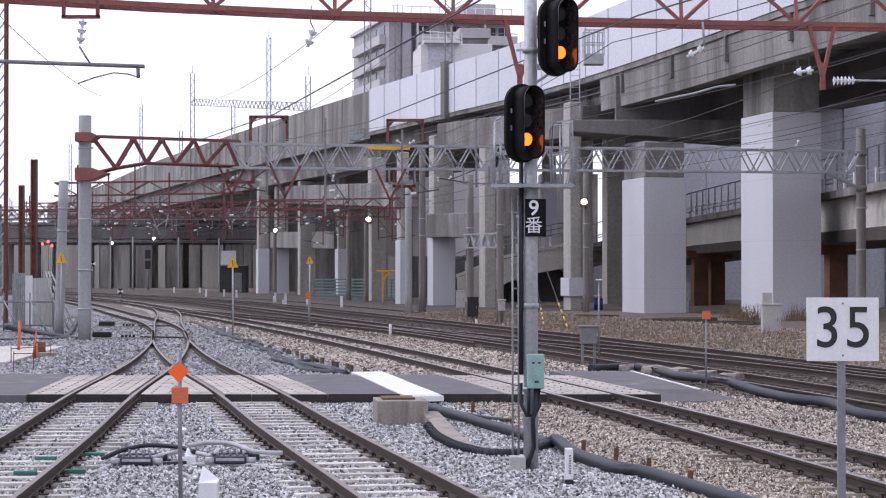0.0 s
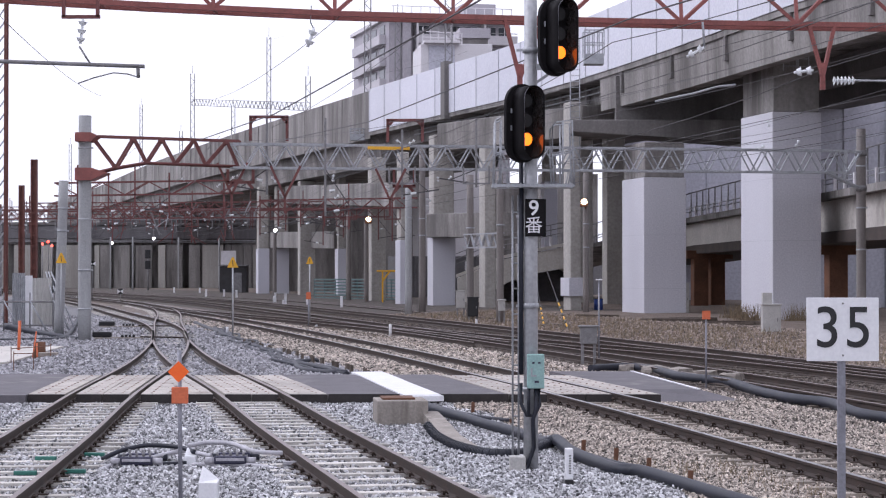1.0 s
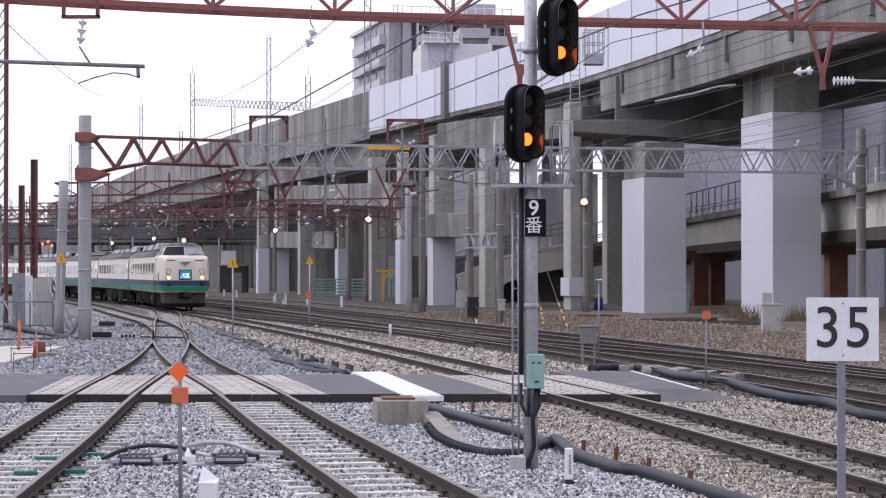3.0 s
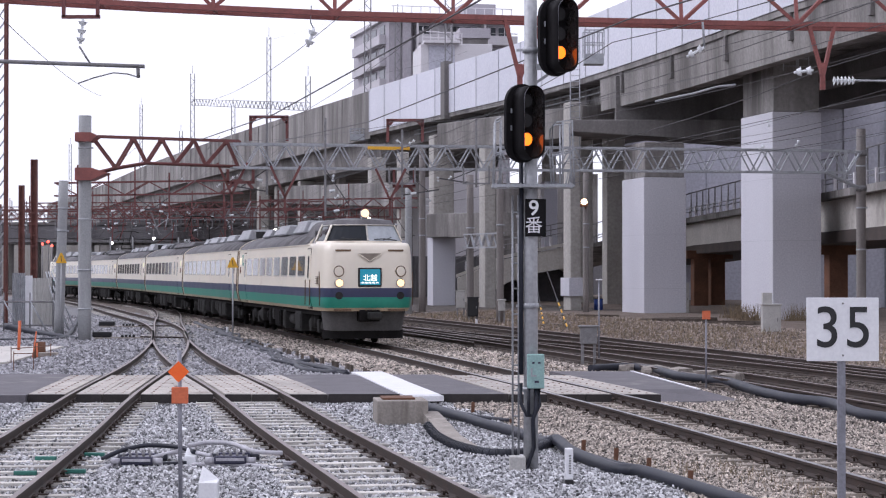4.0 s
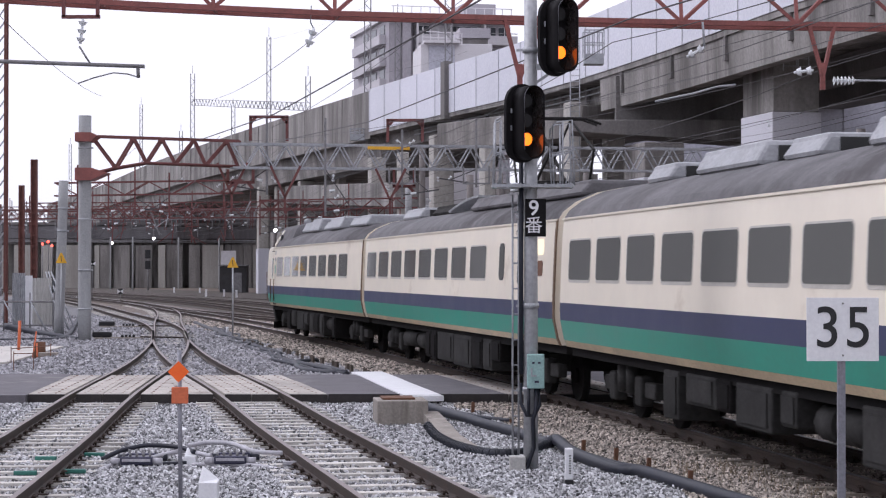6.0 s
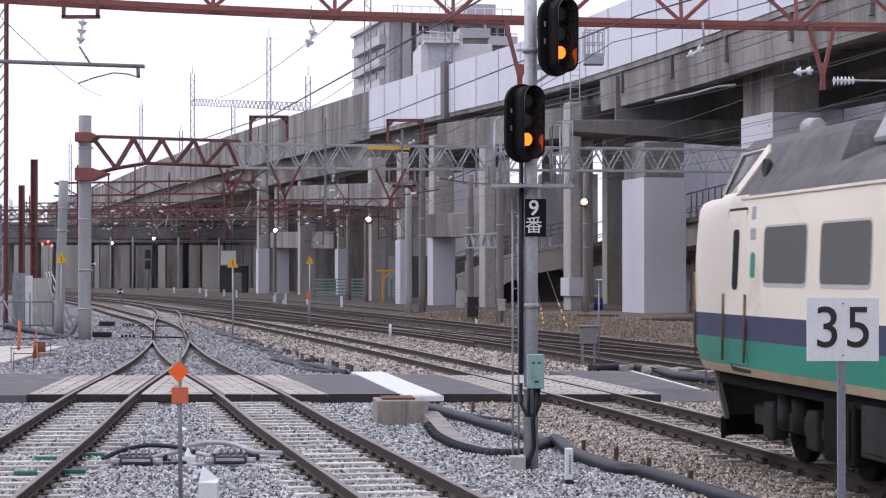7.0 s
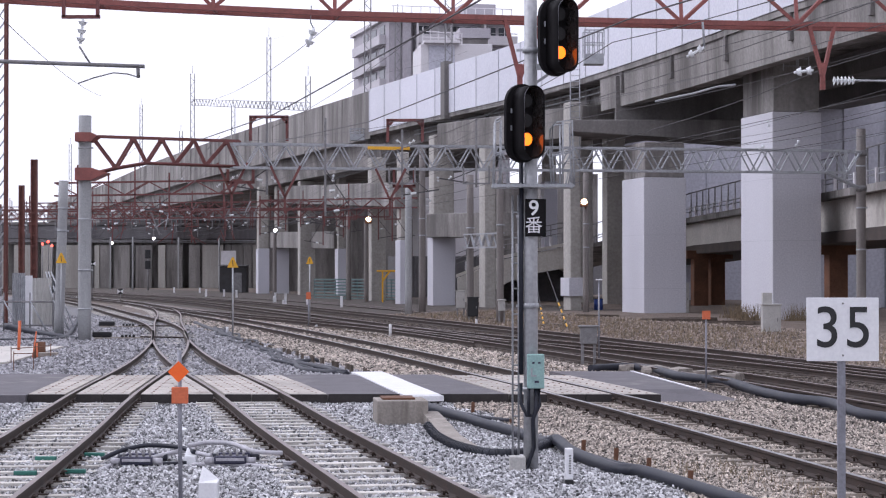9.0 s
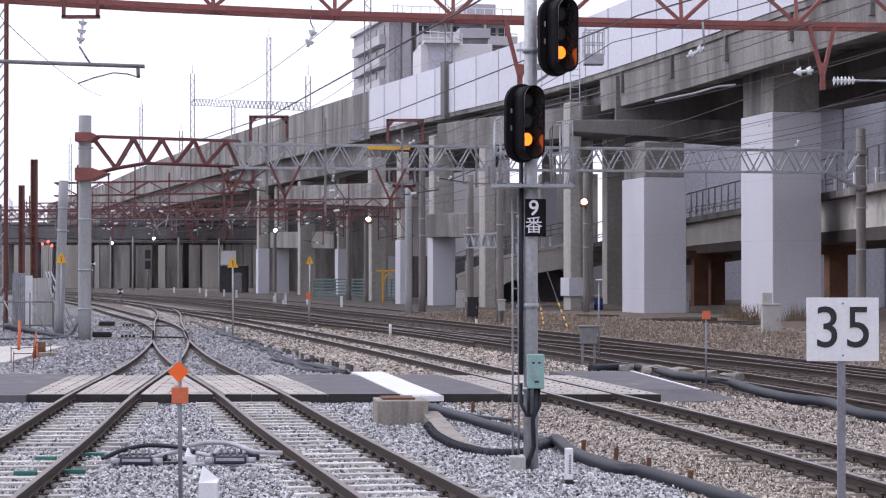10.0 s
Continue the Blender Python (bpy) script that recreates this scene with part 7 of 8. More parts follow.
# ---------------------------------------------------------------- the near red gantry above the tracks
def near_gantry():
    t = thing("near_gantry", pose(0, 0, 0), "faded red steel truss gantry close above the tracks", "gantry")
    low = [(-7.70, 32.00, 6.54), (-4.85, 32.60, 6.45), (-1.71, 33.30, 6.39), (2.35, 34.30, 6.41), (5.03, 35.00, 6.44), (8.54, 35.80, 6.49)]
    for dy in (0.0, 0.55):
        bm = bmesh.new()
        sweep(bm, [(x, y + dy, z) for x, y, z in low], [(-0.045, -0.043), (0.045, -0.043), (0.045, 0.043), (-0.045, 0.043)])
        part("lower_chord", bm, RED_BRIGHT, t)
    bm = bmesh.new()
    sweep(bm, [(x, y + 0.27, z + 0.95) for x, y, z in low], [(-0.05, -0.05), (0.05, -0.05), (0.05, 0.05), (-0.05, 0.05)])
    part("upper_chord", bm, RED_BRIGHT, t)
    xs, zs = [p[0] for p in low], [p[2] for p in low]
    ys = [p[1] for p in low]
    def node(x, dz=0.0, dy=0.0):
        return Vector((x, float(np.interp(x, xs, ys)) + dy, float(np.interp(x, xs, zs)) + dz))
    nodes = [-6.0, -5.51, -3.73, -1.78, 0.17, 2.06, 4.09, 6.16, 8.11]
    for a, b in zip(nodes, nodes[1:]):
        m = (a + b) / 2
        for p, q in ((node(b), node(m, 0.95, 0.27)), (node(m, 0.95, 0.27), node(a)), (node(b), node(b, 0.95, 0.27))):
            bm = bmesh.new()
            beam(bm, p, q, 0.06, 0.06)
            part("diagonal", bm, RED_BRIGHT, t)
        bm = bmesh.new()
        beam(bm, node(b), node(b, 0, 0.55), 0.05)
        part("cross_tie", bm, RED_BRIGHT, t)
    # V-shaped droppers
    for x0, x1, xt, dz in ((1.03, 1.68, 1.29, 1.02), (6.37, 6.84, 6.62, 0.92)):
        for x in (x0, x1):
            bm = bmesh.new()
            beam(bm, node(x, 0, -0.02), node(xt, -dz, -0.02), 0.06, 0.06)
            part("dropper", bm, RED_BRIGHT, t)
        bm = bmesh.new()
        beam(bm, node(xt, -dz + 0.25, -0.02), node(xt, -dz - 0.22, -0.02), 0.09, 0.06)
        part("dropper_foot", bm, RED_BRIGHT, t)
    # hanging rectangular frame
    for p, q in (((-6.03, 32.20, 6.51), (-6.03, 32.20, 6.20)), ((-5.49, 32.20, 6.51), (-5.49, 32.20, 6.20)), ((-6.06, 32.20, 6.20), (-5.45, 32.20, 6.20))):
        bm = bmesh.new()
        beam(bm, p, q, 0.055)
        part("hanging_frame", bm, RED_STEEL, t)
    for x, y, top in ((-7.45, 32.0, 7.6), (8.9, 36.0, 7.7)):
        bm = bmesh.new()
        for s in (-0.06, 0.06):
            beam(bm, (x + s, y, -0.25), (x + s, y, top), 0.05, 0.2)
        for k in range(16):
            beam(bm, (x - 0.07, y - 0.1, 0.1 + k * 0.46), (x + 0.07, y - 0.1, 0.3 + k * 0.46), 0.03)
        part("support_post", bm, BROWN_POST, t, "brown painted lattice post")
    return t


NEAR_GANTRY = near_gantry()
def near_insulator(p, axis, count, r, gap):
    a = Vector(axis).normalized()
    bm = bmesh.new()
    for k in range(count):
        c = Vector(p) + a * (gap * (k + 0.5))
        tube(bm, [c - a * gap * 0.2, c - a * gap * 0.12, c + a * gap * 0.1, c + a * gap * 0.2], r, 14, taper=r * 0.55)
    tube(bm, [Vector(p), Vector(p) + a * gap * count], r * 0.3, 8)
    part("insulator", bm, PORCELAIN, NEAR_GANTRY, "white porcelain insulator string")


bm = bmesh.new()
tube(bm, [(-7.52, 32.00, 5.49), (-4.74, 32.20, 5.41)], 0.032, 8)
tube(bm, [(-4.85, 32.20, 5.41), (-4.84, 32.20, 5.23)], 0.03, 6)
tube(bm, [(-5.80, 32.20, 5.14), (-5.55, 32.20, 5.23), (-5.24, 32.20, 5.31), (-5.01, 32.20, 5.29), (-4.84, 32.20, 5.24)], 0.012, 6)
tube(bm, [(-5.78, 32.20, 5.73), (-5.61, 32.20, 5.46)], 0.016, 6)
part("catenary_arm", bm, DULL_STEEL, NEAR_GANTRY, "grey steel catenary arm with a curved registration arm")
near_insulator((-5.72, 32.20, 6.16), (-0.12, 0, -1), 3, 0.075, 0.13)
near_insulator((-2.10, 33.00, 6.11), (-0.35, 0, -1), 2, 0.085, 0.16)
near_insulator((4.46, 34.60, 5.98), (-1, 0, -0.55), 2, 0.085, 0.17)
near_insulator((6.40, 35.00, 5.63), (-1, 0, -0.12), 2, 0.085, 0.17)
near_insulator((6.73, 35.00, 5.45), (1, 0, 0.0), 6, 0.08, 0.065)
for pts in (((7.10, 35.00, 5.45), (8.44, 35.40, 5.47)), ((-2.16, 33.20, 6.51), (-2.17, 33.20, 6.23), (-2.11, 33.20, 6.12)), ((4.46, 34.80, 6.44), (4.49, 34.80, 6.00)), ((3.59, 34.30, 5.03), (4.26, 34.30, 5.17), (4.64, 34.30, 5.28), (4.95, 34.30, 5.31))):
    bm = bmesh.new()
    tube(bm, list(pts), 0.022 if len(pts) != 3 else 0.012, 6)
    part("catenary_arm", bm, GALVANISED, NEAR_GANTRY, "pale steel tube of the catenary")

# ---------------------------------------------------------------- overhead wires above each track
def track_wires(line, y0, y1, spans, label="overhead contact and messenger wire above a track", contact=5.15, high=6.0):
    pts = cut(line, y0, y1)
    wire("contact_wire", [(x, y, contact) for x, y in pts[::4]], 0.0065, label)
    ups = []
    for i, (x, y) in enumerate(pts[::4]):
        f = (y - spans[0]) % spans[1] / spans[1]
        ups.append((x, y, high - 0.55 * 4 * f * (1 - f)))
    wire("messenger_wire", ups, 0.008, label)


track_wires(MAIN, 6, 330, (34.0, 37.0))
track_wires(BRANCH, 75, 300, (32.5, 37.0))
track_wires(SECOND, 8, 320, (34.5, 37.0))
track_wires(THIRD, 8, 320, (35.0, 37.0))
for a, b, s in (((-6.72, 30.00, 6.09), (-11.78, 70.00, 8.21), 0.2), ((6.99, 30.00, 6.34), (-7.00, 71.00, 6.72), 0.5), ((7.15, 30.00, 6.00), (-1.89, 72.00, 7.48), 0.5), ((0.38, 30.00, 6.25), (-6.80, 71.00, 6.92), 0.3), ((7.81, 32.00, 5.90), (-0.69, 72.50, 7.12), 0.4), ((9.76, 40.00, 6.06), (4.51, 75.00, 6.35), 0.3), ((10.74, 44.00, 6.02), (6.69, 76.00, 6.79), 0.3), ((12.20, 50.00, 6.20), (9.72, 76.50, 6.82), 0.2), ((13.42, 55.00, 6.23), (11.24, 76.70, 6.70), 0.2), ((-1.69, 33.00, 6.30), (-7.99, 71.00, 8.20), 0.2), ((-6.80, 71.00, 6.32), (-33.03, 190.00, 6.70), 0.3), ((-2.69, 72.00, 6.54), (-31.44, 190.00, 6.44), 0.4), ((-0.78, 72.00, 6.54), (-26.96, 200.00, 6.66), 0.4), ((-10.61, 70.00, 6.42), (-33.81, 170.00, 6.93), 0.3), ((-8.85, 70.00, 6.42), (-31.92, 170.00, 6.70), 0.3), ((1.34, 73.00, 6.44), (-19.26, 190.00, 6.70), 0.3), ((2.16, 73.00, 7.76), (6.86, 40.00, 6.51), 0.2), ((-6.42, 160.00, 17.57), (1.79, 140.00, 17.40), 0.2), ((-18.25, 212.00, 26.42), (-5.97, 160.00, 23.14), 0.3)):
    wire("feeder_wire", [a, b], 0.006, "thin feeder wire strung between gantries", s)
wrnd = random.Random(5)
for k in range(22):
    a = (wrnd.uniform(-9.5, 1.5), 71.5, wrnd.uniform(5.9, 7.4))
    b = (a[0] * 1.3 - wrnd.uniform(14.0, 19.0), 188.0, wrnd.uniform(6.0, 8.0))
    wire("feeder_wire", [a, b], 0.008, "thin feeder wire strung between gantries", wrnd.uniform(0.2, 0.6))
# insulators and fittings scattered along the far gantries
def nearest_gantry(y):
    return min(GANTRIES, key=lambda g: abs(g.matrix_basis.translation.y - y))


rnd = random.Random(21)
for at in ((-7.00, 71.00, 5.63), (-6.01, 71.00, 5.49), (-5.72, 71.00, 4.98), (-3.84, 71.00, 5.57), (-4.61, 90.00, 5.56), (-2.09, 72.00, 5.18), (-0.81, 100.00, 5.80), (-0.75, 100.00, 5.46), (-0.25, 100.00, 6.86), (0.45, 100.00, 6.86), (12.05, 76.00, 6.87), (13.36, 76.00, 7.08), (12.15, 76.00, 7.84), (-12.86, 104.00, 6.81), (-13.44, 104.00, 6.96), (-11.41, 104.00, 6.67), (-7.30, 71.00, 5.49), (-0.98, 72.00, 6.82), (-1.68, 72.00, 6.82), (-18.68, 140.00, 6.48), (-17.70, 140.00, 6.28), (-16.53, 140.00, 5.89), (-21.60, 140.00, 6.28), (-14.39, 140.00, 5.78), (-12.25, 140.00, 6.28), (-9.91, 140.00, 5.89), (-8.74, 140.00, 5.89), (-6.79, 140.00, 6.28), (-7.76, 140.00, 5.50), (-28.46, 195.00, 6.82)):
    a = Vector((rnd.uniform(-1, 1), 0, -0.5)).normalized()
    p = Vector(at)
    r = 0.05 + 0.0003 * p.y
    bm = bmesh.new()
    for k in (0.04, 0.2):
        tube(bm, [p + a * k, p + a * (k + 0.03), p + a * (k + 0.07)], r, 10, taper=r * 0.5)
    tube(bm, [p, p + a * 0.24], 0.02, 5)
    fixed("insulator", bm, PORCELAIN, nearest_gantry(p.y), "white porcelain insulator")
for k in range(46):
    y = rnd.choice([104, 140, 165, 195, 225])
    bm = bmesh.new()
    x, z = rnd.uniform(-0.193, -0.09) * y, 2.15 + rnd.uniform(0.02, 0.0365) * y
    h = rnd.uniform(0.4, 1.3)
    beam(bm, (0, 0, 0), (rnd.uniform(-0.5, 0.5), 0, -h), 0.05)
    beam(bm, (0, 0, -h * 0.4), (rnd.uniform(-0.9, 0.9), 0, -h), 0.035)
    bmesh.ops.translate(bm, verts=bm.verts, vec=(x, y, z))
    fixed("drop_arm", bm, rnd.choice([RED_STEEL, RED_STEEL, DULL_STEEL, GALVANISED]), nearest_gantry(y))

wire("feeder_cable", [(2.1, 20.0, 5.82), (0.0, 30.0, 5.86), (-4.12, 49.5, 6.0), (-8.6, 70.3, 6.66)], 0.015, "thick dark overhead feeder cable")
wire("feeder_cable", [(5.4, 22.0, 5.9), (2.9, 30.0, 5.95), (-1.9, 52.0, 6.0), (-5.9, 71.2, 6.7)], 0.013, "thick dark overhead feeder cable")

# ---------------------------------------------------------------- plain unseen blocks added on the west side to darken window reflections
for k, (y, d, h) in enumerate(((-30, 34, 15), (8, 30, 12), (46, 36, 17), (86, 32, 13), (124, 34, 16), (160, 28, 12))):
    bm = bmesh.new()
    box(bm, -52.0, y, h / 2, 14.0, d, h, bevel=0.1)
    solid("reflection_block", bm, WALL_DARK, "plain grey block added out of view to darken window reflections", "building", "town blocks", "structure")

# ---------------------------------------------------------------- the station behind the camera and the viaduct overhead on the right
bm = bmesh.new()
box(bm, -8.0, -6.0, 0.35, 5.5, 22.0, 1.1)
solid("platform", bm, CONCRETE, "plain concrete station platform behind the viewer", "platform", kind="structure")
# ---------------------------------------------------------------- the train
CREAM = surface("cream_car_paint", (0.81, 0.74, 0.62), 0.34, vary=0.05, scale=0.8, fine=12, bump=0, grit=0.06, second=(0.58, 0.50, 0.39), stain=0.1)
CREAM_LOW = surface("grimy_cream_car_paint", (0.45, 0.35, 0.23), 0.5, vary=0.2, scale=1.2, fine=30, bump=0.03)
BLUE = surface("dark_blue_car_paint", (0.042, 0.048, 0.105), 0.38, vary=0.12, scale=0.8, fine=12, bump=0, grit=0.1)
GREEN = surface("sea_green_car_paint", (0.03, 0.275, 0.195), 0.36, vary=0.15, scale=0.8, fine=12, bump=0, grit=0.1)
ROOF = surface("grey_car_roof", (0.125, 0.12, 0.125), 0.8, vary=0.4, scale=1.2, fine=20, bump=0.1, second=(0.07, 0.064, 0.066), stain=0.35)
AIRCON = surface("pale_grey_roof_unit", (0.34, 0.345, 0.36), 0.6, vary=0.15, scale=2, fine=20, bump=0.05)
# both underframe colours are lowered for the dim light beneath the cars
UNDER = surface("dusty_shade_underframe", (0.013, 0.012, 0.012), 0.92, vary=0.35, scale=2, fine=20, bump=0.2, spec=0.08)
UNDER_GREY = surface("grey_underframe_box", (0.038, 0.037, 0.036), 0.9, vary=0.3, scale=2, fine=20, bump=0.15, spec=0.08)
SKIRT = surface("grey_front_skirt", (0.085, 0.081, 0.079), 0.75, vary=0.25, scale=2, fine=20, bump=0.1)
RUBBER = surface("black_rubber", (0.02, 0.02, 0.02), 0.7, vary=0.2, bump=0.05)
DOOR_EDGE = surface("dark_door_edge", (0.028, 0.02, 0.016), 0.8, vary=0.3, bump=0.03)
SEAM = surface("brown_door_seam", (0.16, 0.10, 0.06), 0.8, vary=0.3, bump=0.05)
CAR_GLASS = glass_surface("car_window_glass", (0.135, 0.135, 0.128), 0.05)
CAB_GLASS = glass_surface("cab_window_glass", (0.022, 0.025, 0.03), 0.05)
LIT_PANE = lamp_surface("lit_frosted_pane", (1.0, 0.86, 0.58), 0.62)
HEADLIGHT = lamp_surface("headlight_glow", (1.0, 0.62, 0.26), 1.75)
ROOF_LIGHT = lamp_surface("roof_light_glow", (1.0, 0.64, 0.34), 1.4)
SIGN_TEAL = lamp_surface("lit_teal_sign", (0.012, 0.20, 0.27), 0.55)
SIGN_INK = lamp_surface("lit_white_lettering", (1.0, 0.96, 0.82), 1.15)
# pale colour painted on the glass for the sky's reflection
SKY_PANE = surface("pale_sky_reflection_pane", (0.40, 0.43, 0.46), 0.12, vary=0.12, scale=3, fine=10, bump=0, grit=0.15)
EMBLEM = surface("bronze_emblem", (0.26, 0.22, 0.18), 0.5, metal=0.3, vary=0.15, bump=0.02)
SILVER = surface("silver_trim", (0.45, 0.42, 0.38), 0.35, metal=0.6, vary=0.15, bump=0.02)
SIDE = [(1.34, 0.99, 1), (1.385, 1.09, 2), (1.45, 1.40, 3), (1.452, 1.67, 0), (1.44, 2.02, 0), (1.415, 2.62, 0), (1.385, 2.97, 4), (1.30, 3.10, 4), (1.10, 3.25, 4), (0.75, 3.40, 4), (0.35, 3.48, 4), (0.0, 3.50, 4)]
CAR_PITCH = 20.5
SKIN = [CREAM, CREAM_LOW, GREEN, BLUE, ROOF, UNDER]


def side_x(z):
    return float(np.interp(z, [s[1] for s in SIDE], [s[0] for s in SIDE]))


def shell(bm, y0, y1):
    """The body shell from y0 (front) to y1; the way of travel is -y."""
    prof = [(-x, z) for x, z, _ in SIDE] + [(x, z) for x, z, _ in SIDE[-2::-1]]
    mats = [SIDE[k][2] for k in range(len(SIDE) - 1)]
    mats = mats + mats[::-1]
    rings = [[bm.verts.new((x, y, z)) for x, z in prof] for y in (y0, y1)]
    a, b = rings
    for k in range(len(prof) - 1):
        f = bm.faces.new((a[k], a[k + 1], b[k + 1], b[k]))
        f.material_index = mats[k]
        f.smooth = mats[k] == 4
    bm.faces.new((a[0], b[0], b[-1], a[-1])).material_index = 5
    for ring in (a[::-1], b):
        f = bm.faces.new(ring)
        f.material_index = 0


def pane(bm, w, z0, z1, r, mat, side=-1, out=0.006, thick=0.02):
    """A rounded pane on the sloping car side, centred at y = 0."""
    pts = []
    for cy, cz, a0 in ((w / 2 - r, z1 - r, 0), (-w / 2 + r, z1 - r, 90), (-w / 2 + r, z0 + r, 180), (w / 2 - r, z0 + r, 270)):
        for k in range(4):
            a = radians(a0 + 30 * k)
            pts.append((cy + r * math.cos(a), cz + r * math.sin(a)))
    front = [bm.verts.new((side * (side_x(z) + out), y, z)) for y, z in pts]
    rear = [bm.verts.new((side * (side_x(z) + out - thick), y, z)) for y, z in pts]
    f = bm.faces.new(front if side < 0 else front[::-1])
    f.material_index = mat
    n = len(pts)
    for k in range(n):
        bm.faces.new((front[k], rear[k], rear[(k + 1) % n], front[(k + 1) % n])).material_index = mat


def pane_mesh(name, w, z0, z1, r, material, side, out):
    bm = bmesh.new()
    pane(bm, w, z0, z1, r, 0, side, out)
    bmesh.ops.recalc_face_normals(bm, faces=bm.faces)
    return link_mesh(name, bm, material)


FRAME_PALE = surface("pale_window_frame", (0.55, 0.52, 0.47), 0.4, metal=0.2, vary=0.1, bump=0.0)
WINDOW = {s: (pane_mesh("window", 1.40, 2.03, 2.62, 0.07, CAR_GLASS, s, 0.008), pane_mesh("window_frame", 1.46, 1.985, 2.645, 0.09, FRAME_PALE, s, 0.004)) for s in (-1, 1)}
NARROW = {s: (pane_mesh("window", 0.36, 2.03, 2.62, 0.09, CAR_GLASS, s, 0.008), pane_mesh("window_frame", 0.42, 2.0, 2.65, 0.11, RUBBER, s, 0.004)) for s in (-1, 1)}
SMALL_LIT = pane_mesh("window", 0.42, 2.42, 2.68, 0.05, LIT_PANE, -1, 0.008)
SMALL_DARK = pane_mesh("window", 0.36, 2.08, 2.33, 0.07, RUST, -1, 0.008)


def put(mesh, parent, y, name=None):
    ob = new(name or mesh.name, mesh)
    ob.parent = parent
    ob.matrix_basis = Matrix.Translation((0, y, 0))
    return ob


def door_at(car, y, w=0.72, gap=0.11):
    """A narrow side door with its seams, a slit window and a step line."""
    for s in (-1, 1):
        bm = bmesh.new()
        pane(bm, w, 1.03, 2.86, 0.05, 0, s, 0.005)
        bmesh.ops.recalc_face_normals(bm, faces=bm.faces)
        d = part("door", bm, DOOR_EDGE, car, "brown-edged folding side door", m=Matrix.Translation((0, y, 0)))
        for z0, z1, m in ((1.11, 1.40, GREEN), (1.40, 1.67, BLUE), (1.67, 2.83, CREAM)):
            bm = bmesh.new()
            pane(bm, w - gap, z0 + 0.001, z1, 0.01, 0, s, 0.009)
            bmesh.ops.recalc_face_normals(bm, faces=bm.faces)
            part("door_panel", bm, m, d)
        bm = bmesh.new()
        pane(bm, 0.2, 1.95, 2.62, 0.06, 0, s, 0.014)
        bmesh.ops.recalc_face_normals(bm, faces=bm.faces)
        part("door_window", bm, CAB_GLASS, d)


def roof_unit(car, y0, y1, w, h, z=3.42, dark_front=True, label="pale grey roof ventilation unit", material=None):
    bm = bmesh.new()
    box(bm, 0, (y0 + y1) / 2, z + h / 2, w, y1 - y0, h, bevel=0.06)
    for v in bm.verts:
        if v.co.z > z + h * 0.6:
            v.co.x *= 0.86
    u = part("roof_unit", bm, material or AIRCON, car, label)
    if dark_front:
        bm = bmesh.new()
        box(bm, 0, y0 - 0.01, z + h * 0.5, w * 0.66, 0.03, h * 0.6, bevel=0.01)
        part("grille", bm, RUBBER, u)
    return u


def bogie(car, y):
    bm = bmesh.new()
    for s in (-1, 1):
        box(bm, s * 0.98, y, 0.52, 0.16, 2.9, 0.22, bevel=0.03)
        box(bm, s * 1.02, y - 0.75, 0.50, 0.2, 0.35, 0.42, bevel=0.04)
        box(bm, s * 1.02, y + 0.75, 0.50, 0.2, 0.35, 0.42, bevel=0.04)
        tube(bm, [(s * 1.05, y - 0.25, 0.45), (s * 1.05, y - 0.25, 0.82)], 0.11, 8)
        tube(bm, [(s * 1.05, y + 0.25, 0.45), (s * 1.05, y + 0.25, 0.82)], 0.11, 8)
    box(bm, 0, y, 0.6, 1.9, 0.5, 0.3)
    b = part("bogie", bm, UNDER_GREY, car, "dusty bogie frame, darkened for the shade below the car")
    for k in (-1.05, 1.05):
        for s in (-1, 1):
            bm = bmesh.new()
            tube(bm, [(s * 0.51, y + k, 0.43), (s * 0.63, y + k, 0.43)], 0.43, 20)
            tube(bm, [(s * 0.63, y + k, 0.43), (s * 0.68, y + k, 0.43)], 0.14, 12)
            part("wheel", bm, UNDER, b)


def underframe(car, y0, y1, seed):
    rnd = random.Random(seed)
    bm = bmesh.new()
    box(bm, 0, (y0 + y1) / 2, 0.93, 2.5, y1 - y0, 0.16)
    part("underframe", bm, UNDER, car)
    y = 5.0
    while y < 15.0:
        w = rnd.choice([0.5, 0.7, 0.9, 1.3, 1.7])
        h = rnd.choice([0.38, 0.5, 0.58, 0.62])
        for s in (-1, 1):
            bm = bmesh.new()
            if rnd.random() < 0.22:
                tube(bm, [(s * 1.0, y, 0.62), (s * 1.0, y + w, 0.62)], 0.2, 12)
            else:
                box(bm, s * 1.0, y + w / 2, 0.9 - h / 2, 0.55, w, h, bevel=0.025)
                box(bm, s * 1.285, y + w / 2, 0.9 - h / 2, 0.02, w * 0.8, h * 0.75)
            part("equipment_box", bm, rnd.choice([UNDER, UNDER_GREY, UNDER_GREY]), car)
        y += w + rnd.uniform(0.06, 0.35)


def gangway(car, y):
    bm = bmesh.new()
    box(bm, 0, y, 2.1, 1.0, 0.5, 2.1)
    part("gangway", bm, RUBBER, car, "black rubber gangway bellows")


def end_trim(car, y):
    """The stained rounded end moulding of the body."""
    for s in (-1, 1):
        bm = bmesh.new()
        for (x0, z0, _), (x1, z1, _) in zip(SIDE[:6], SIDE[1:7]):
            beam(bm, (s * (x0 + 0.003), y, z0), (s * (x1 + 0.003), y, z1 + 0.004), 0.02, 0.10, up=(0, 1, 0))
        part("end_moulding", bm, SEAM, car, "brown stained end moulding")


def gutter(car, y0, y1):
    for s in (-1, 1):
        bm = bmesh.new()
        beam(bm, (s * 1.392, y0, 2.965), (s * 1.392, y1, 2.965), 0.035, 0.03)
        part("rain_gutter", bm, CREAM, car)


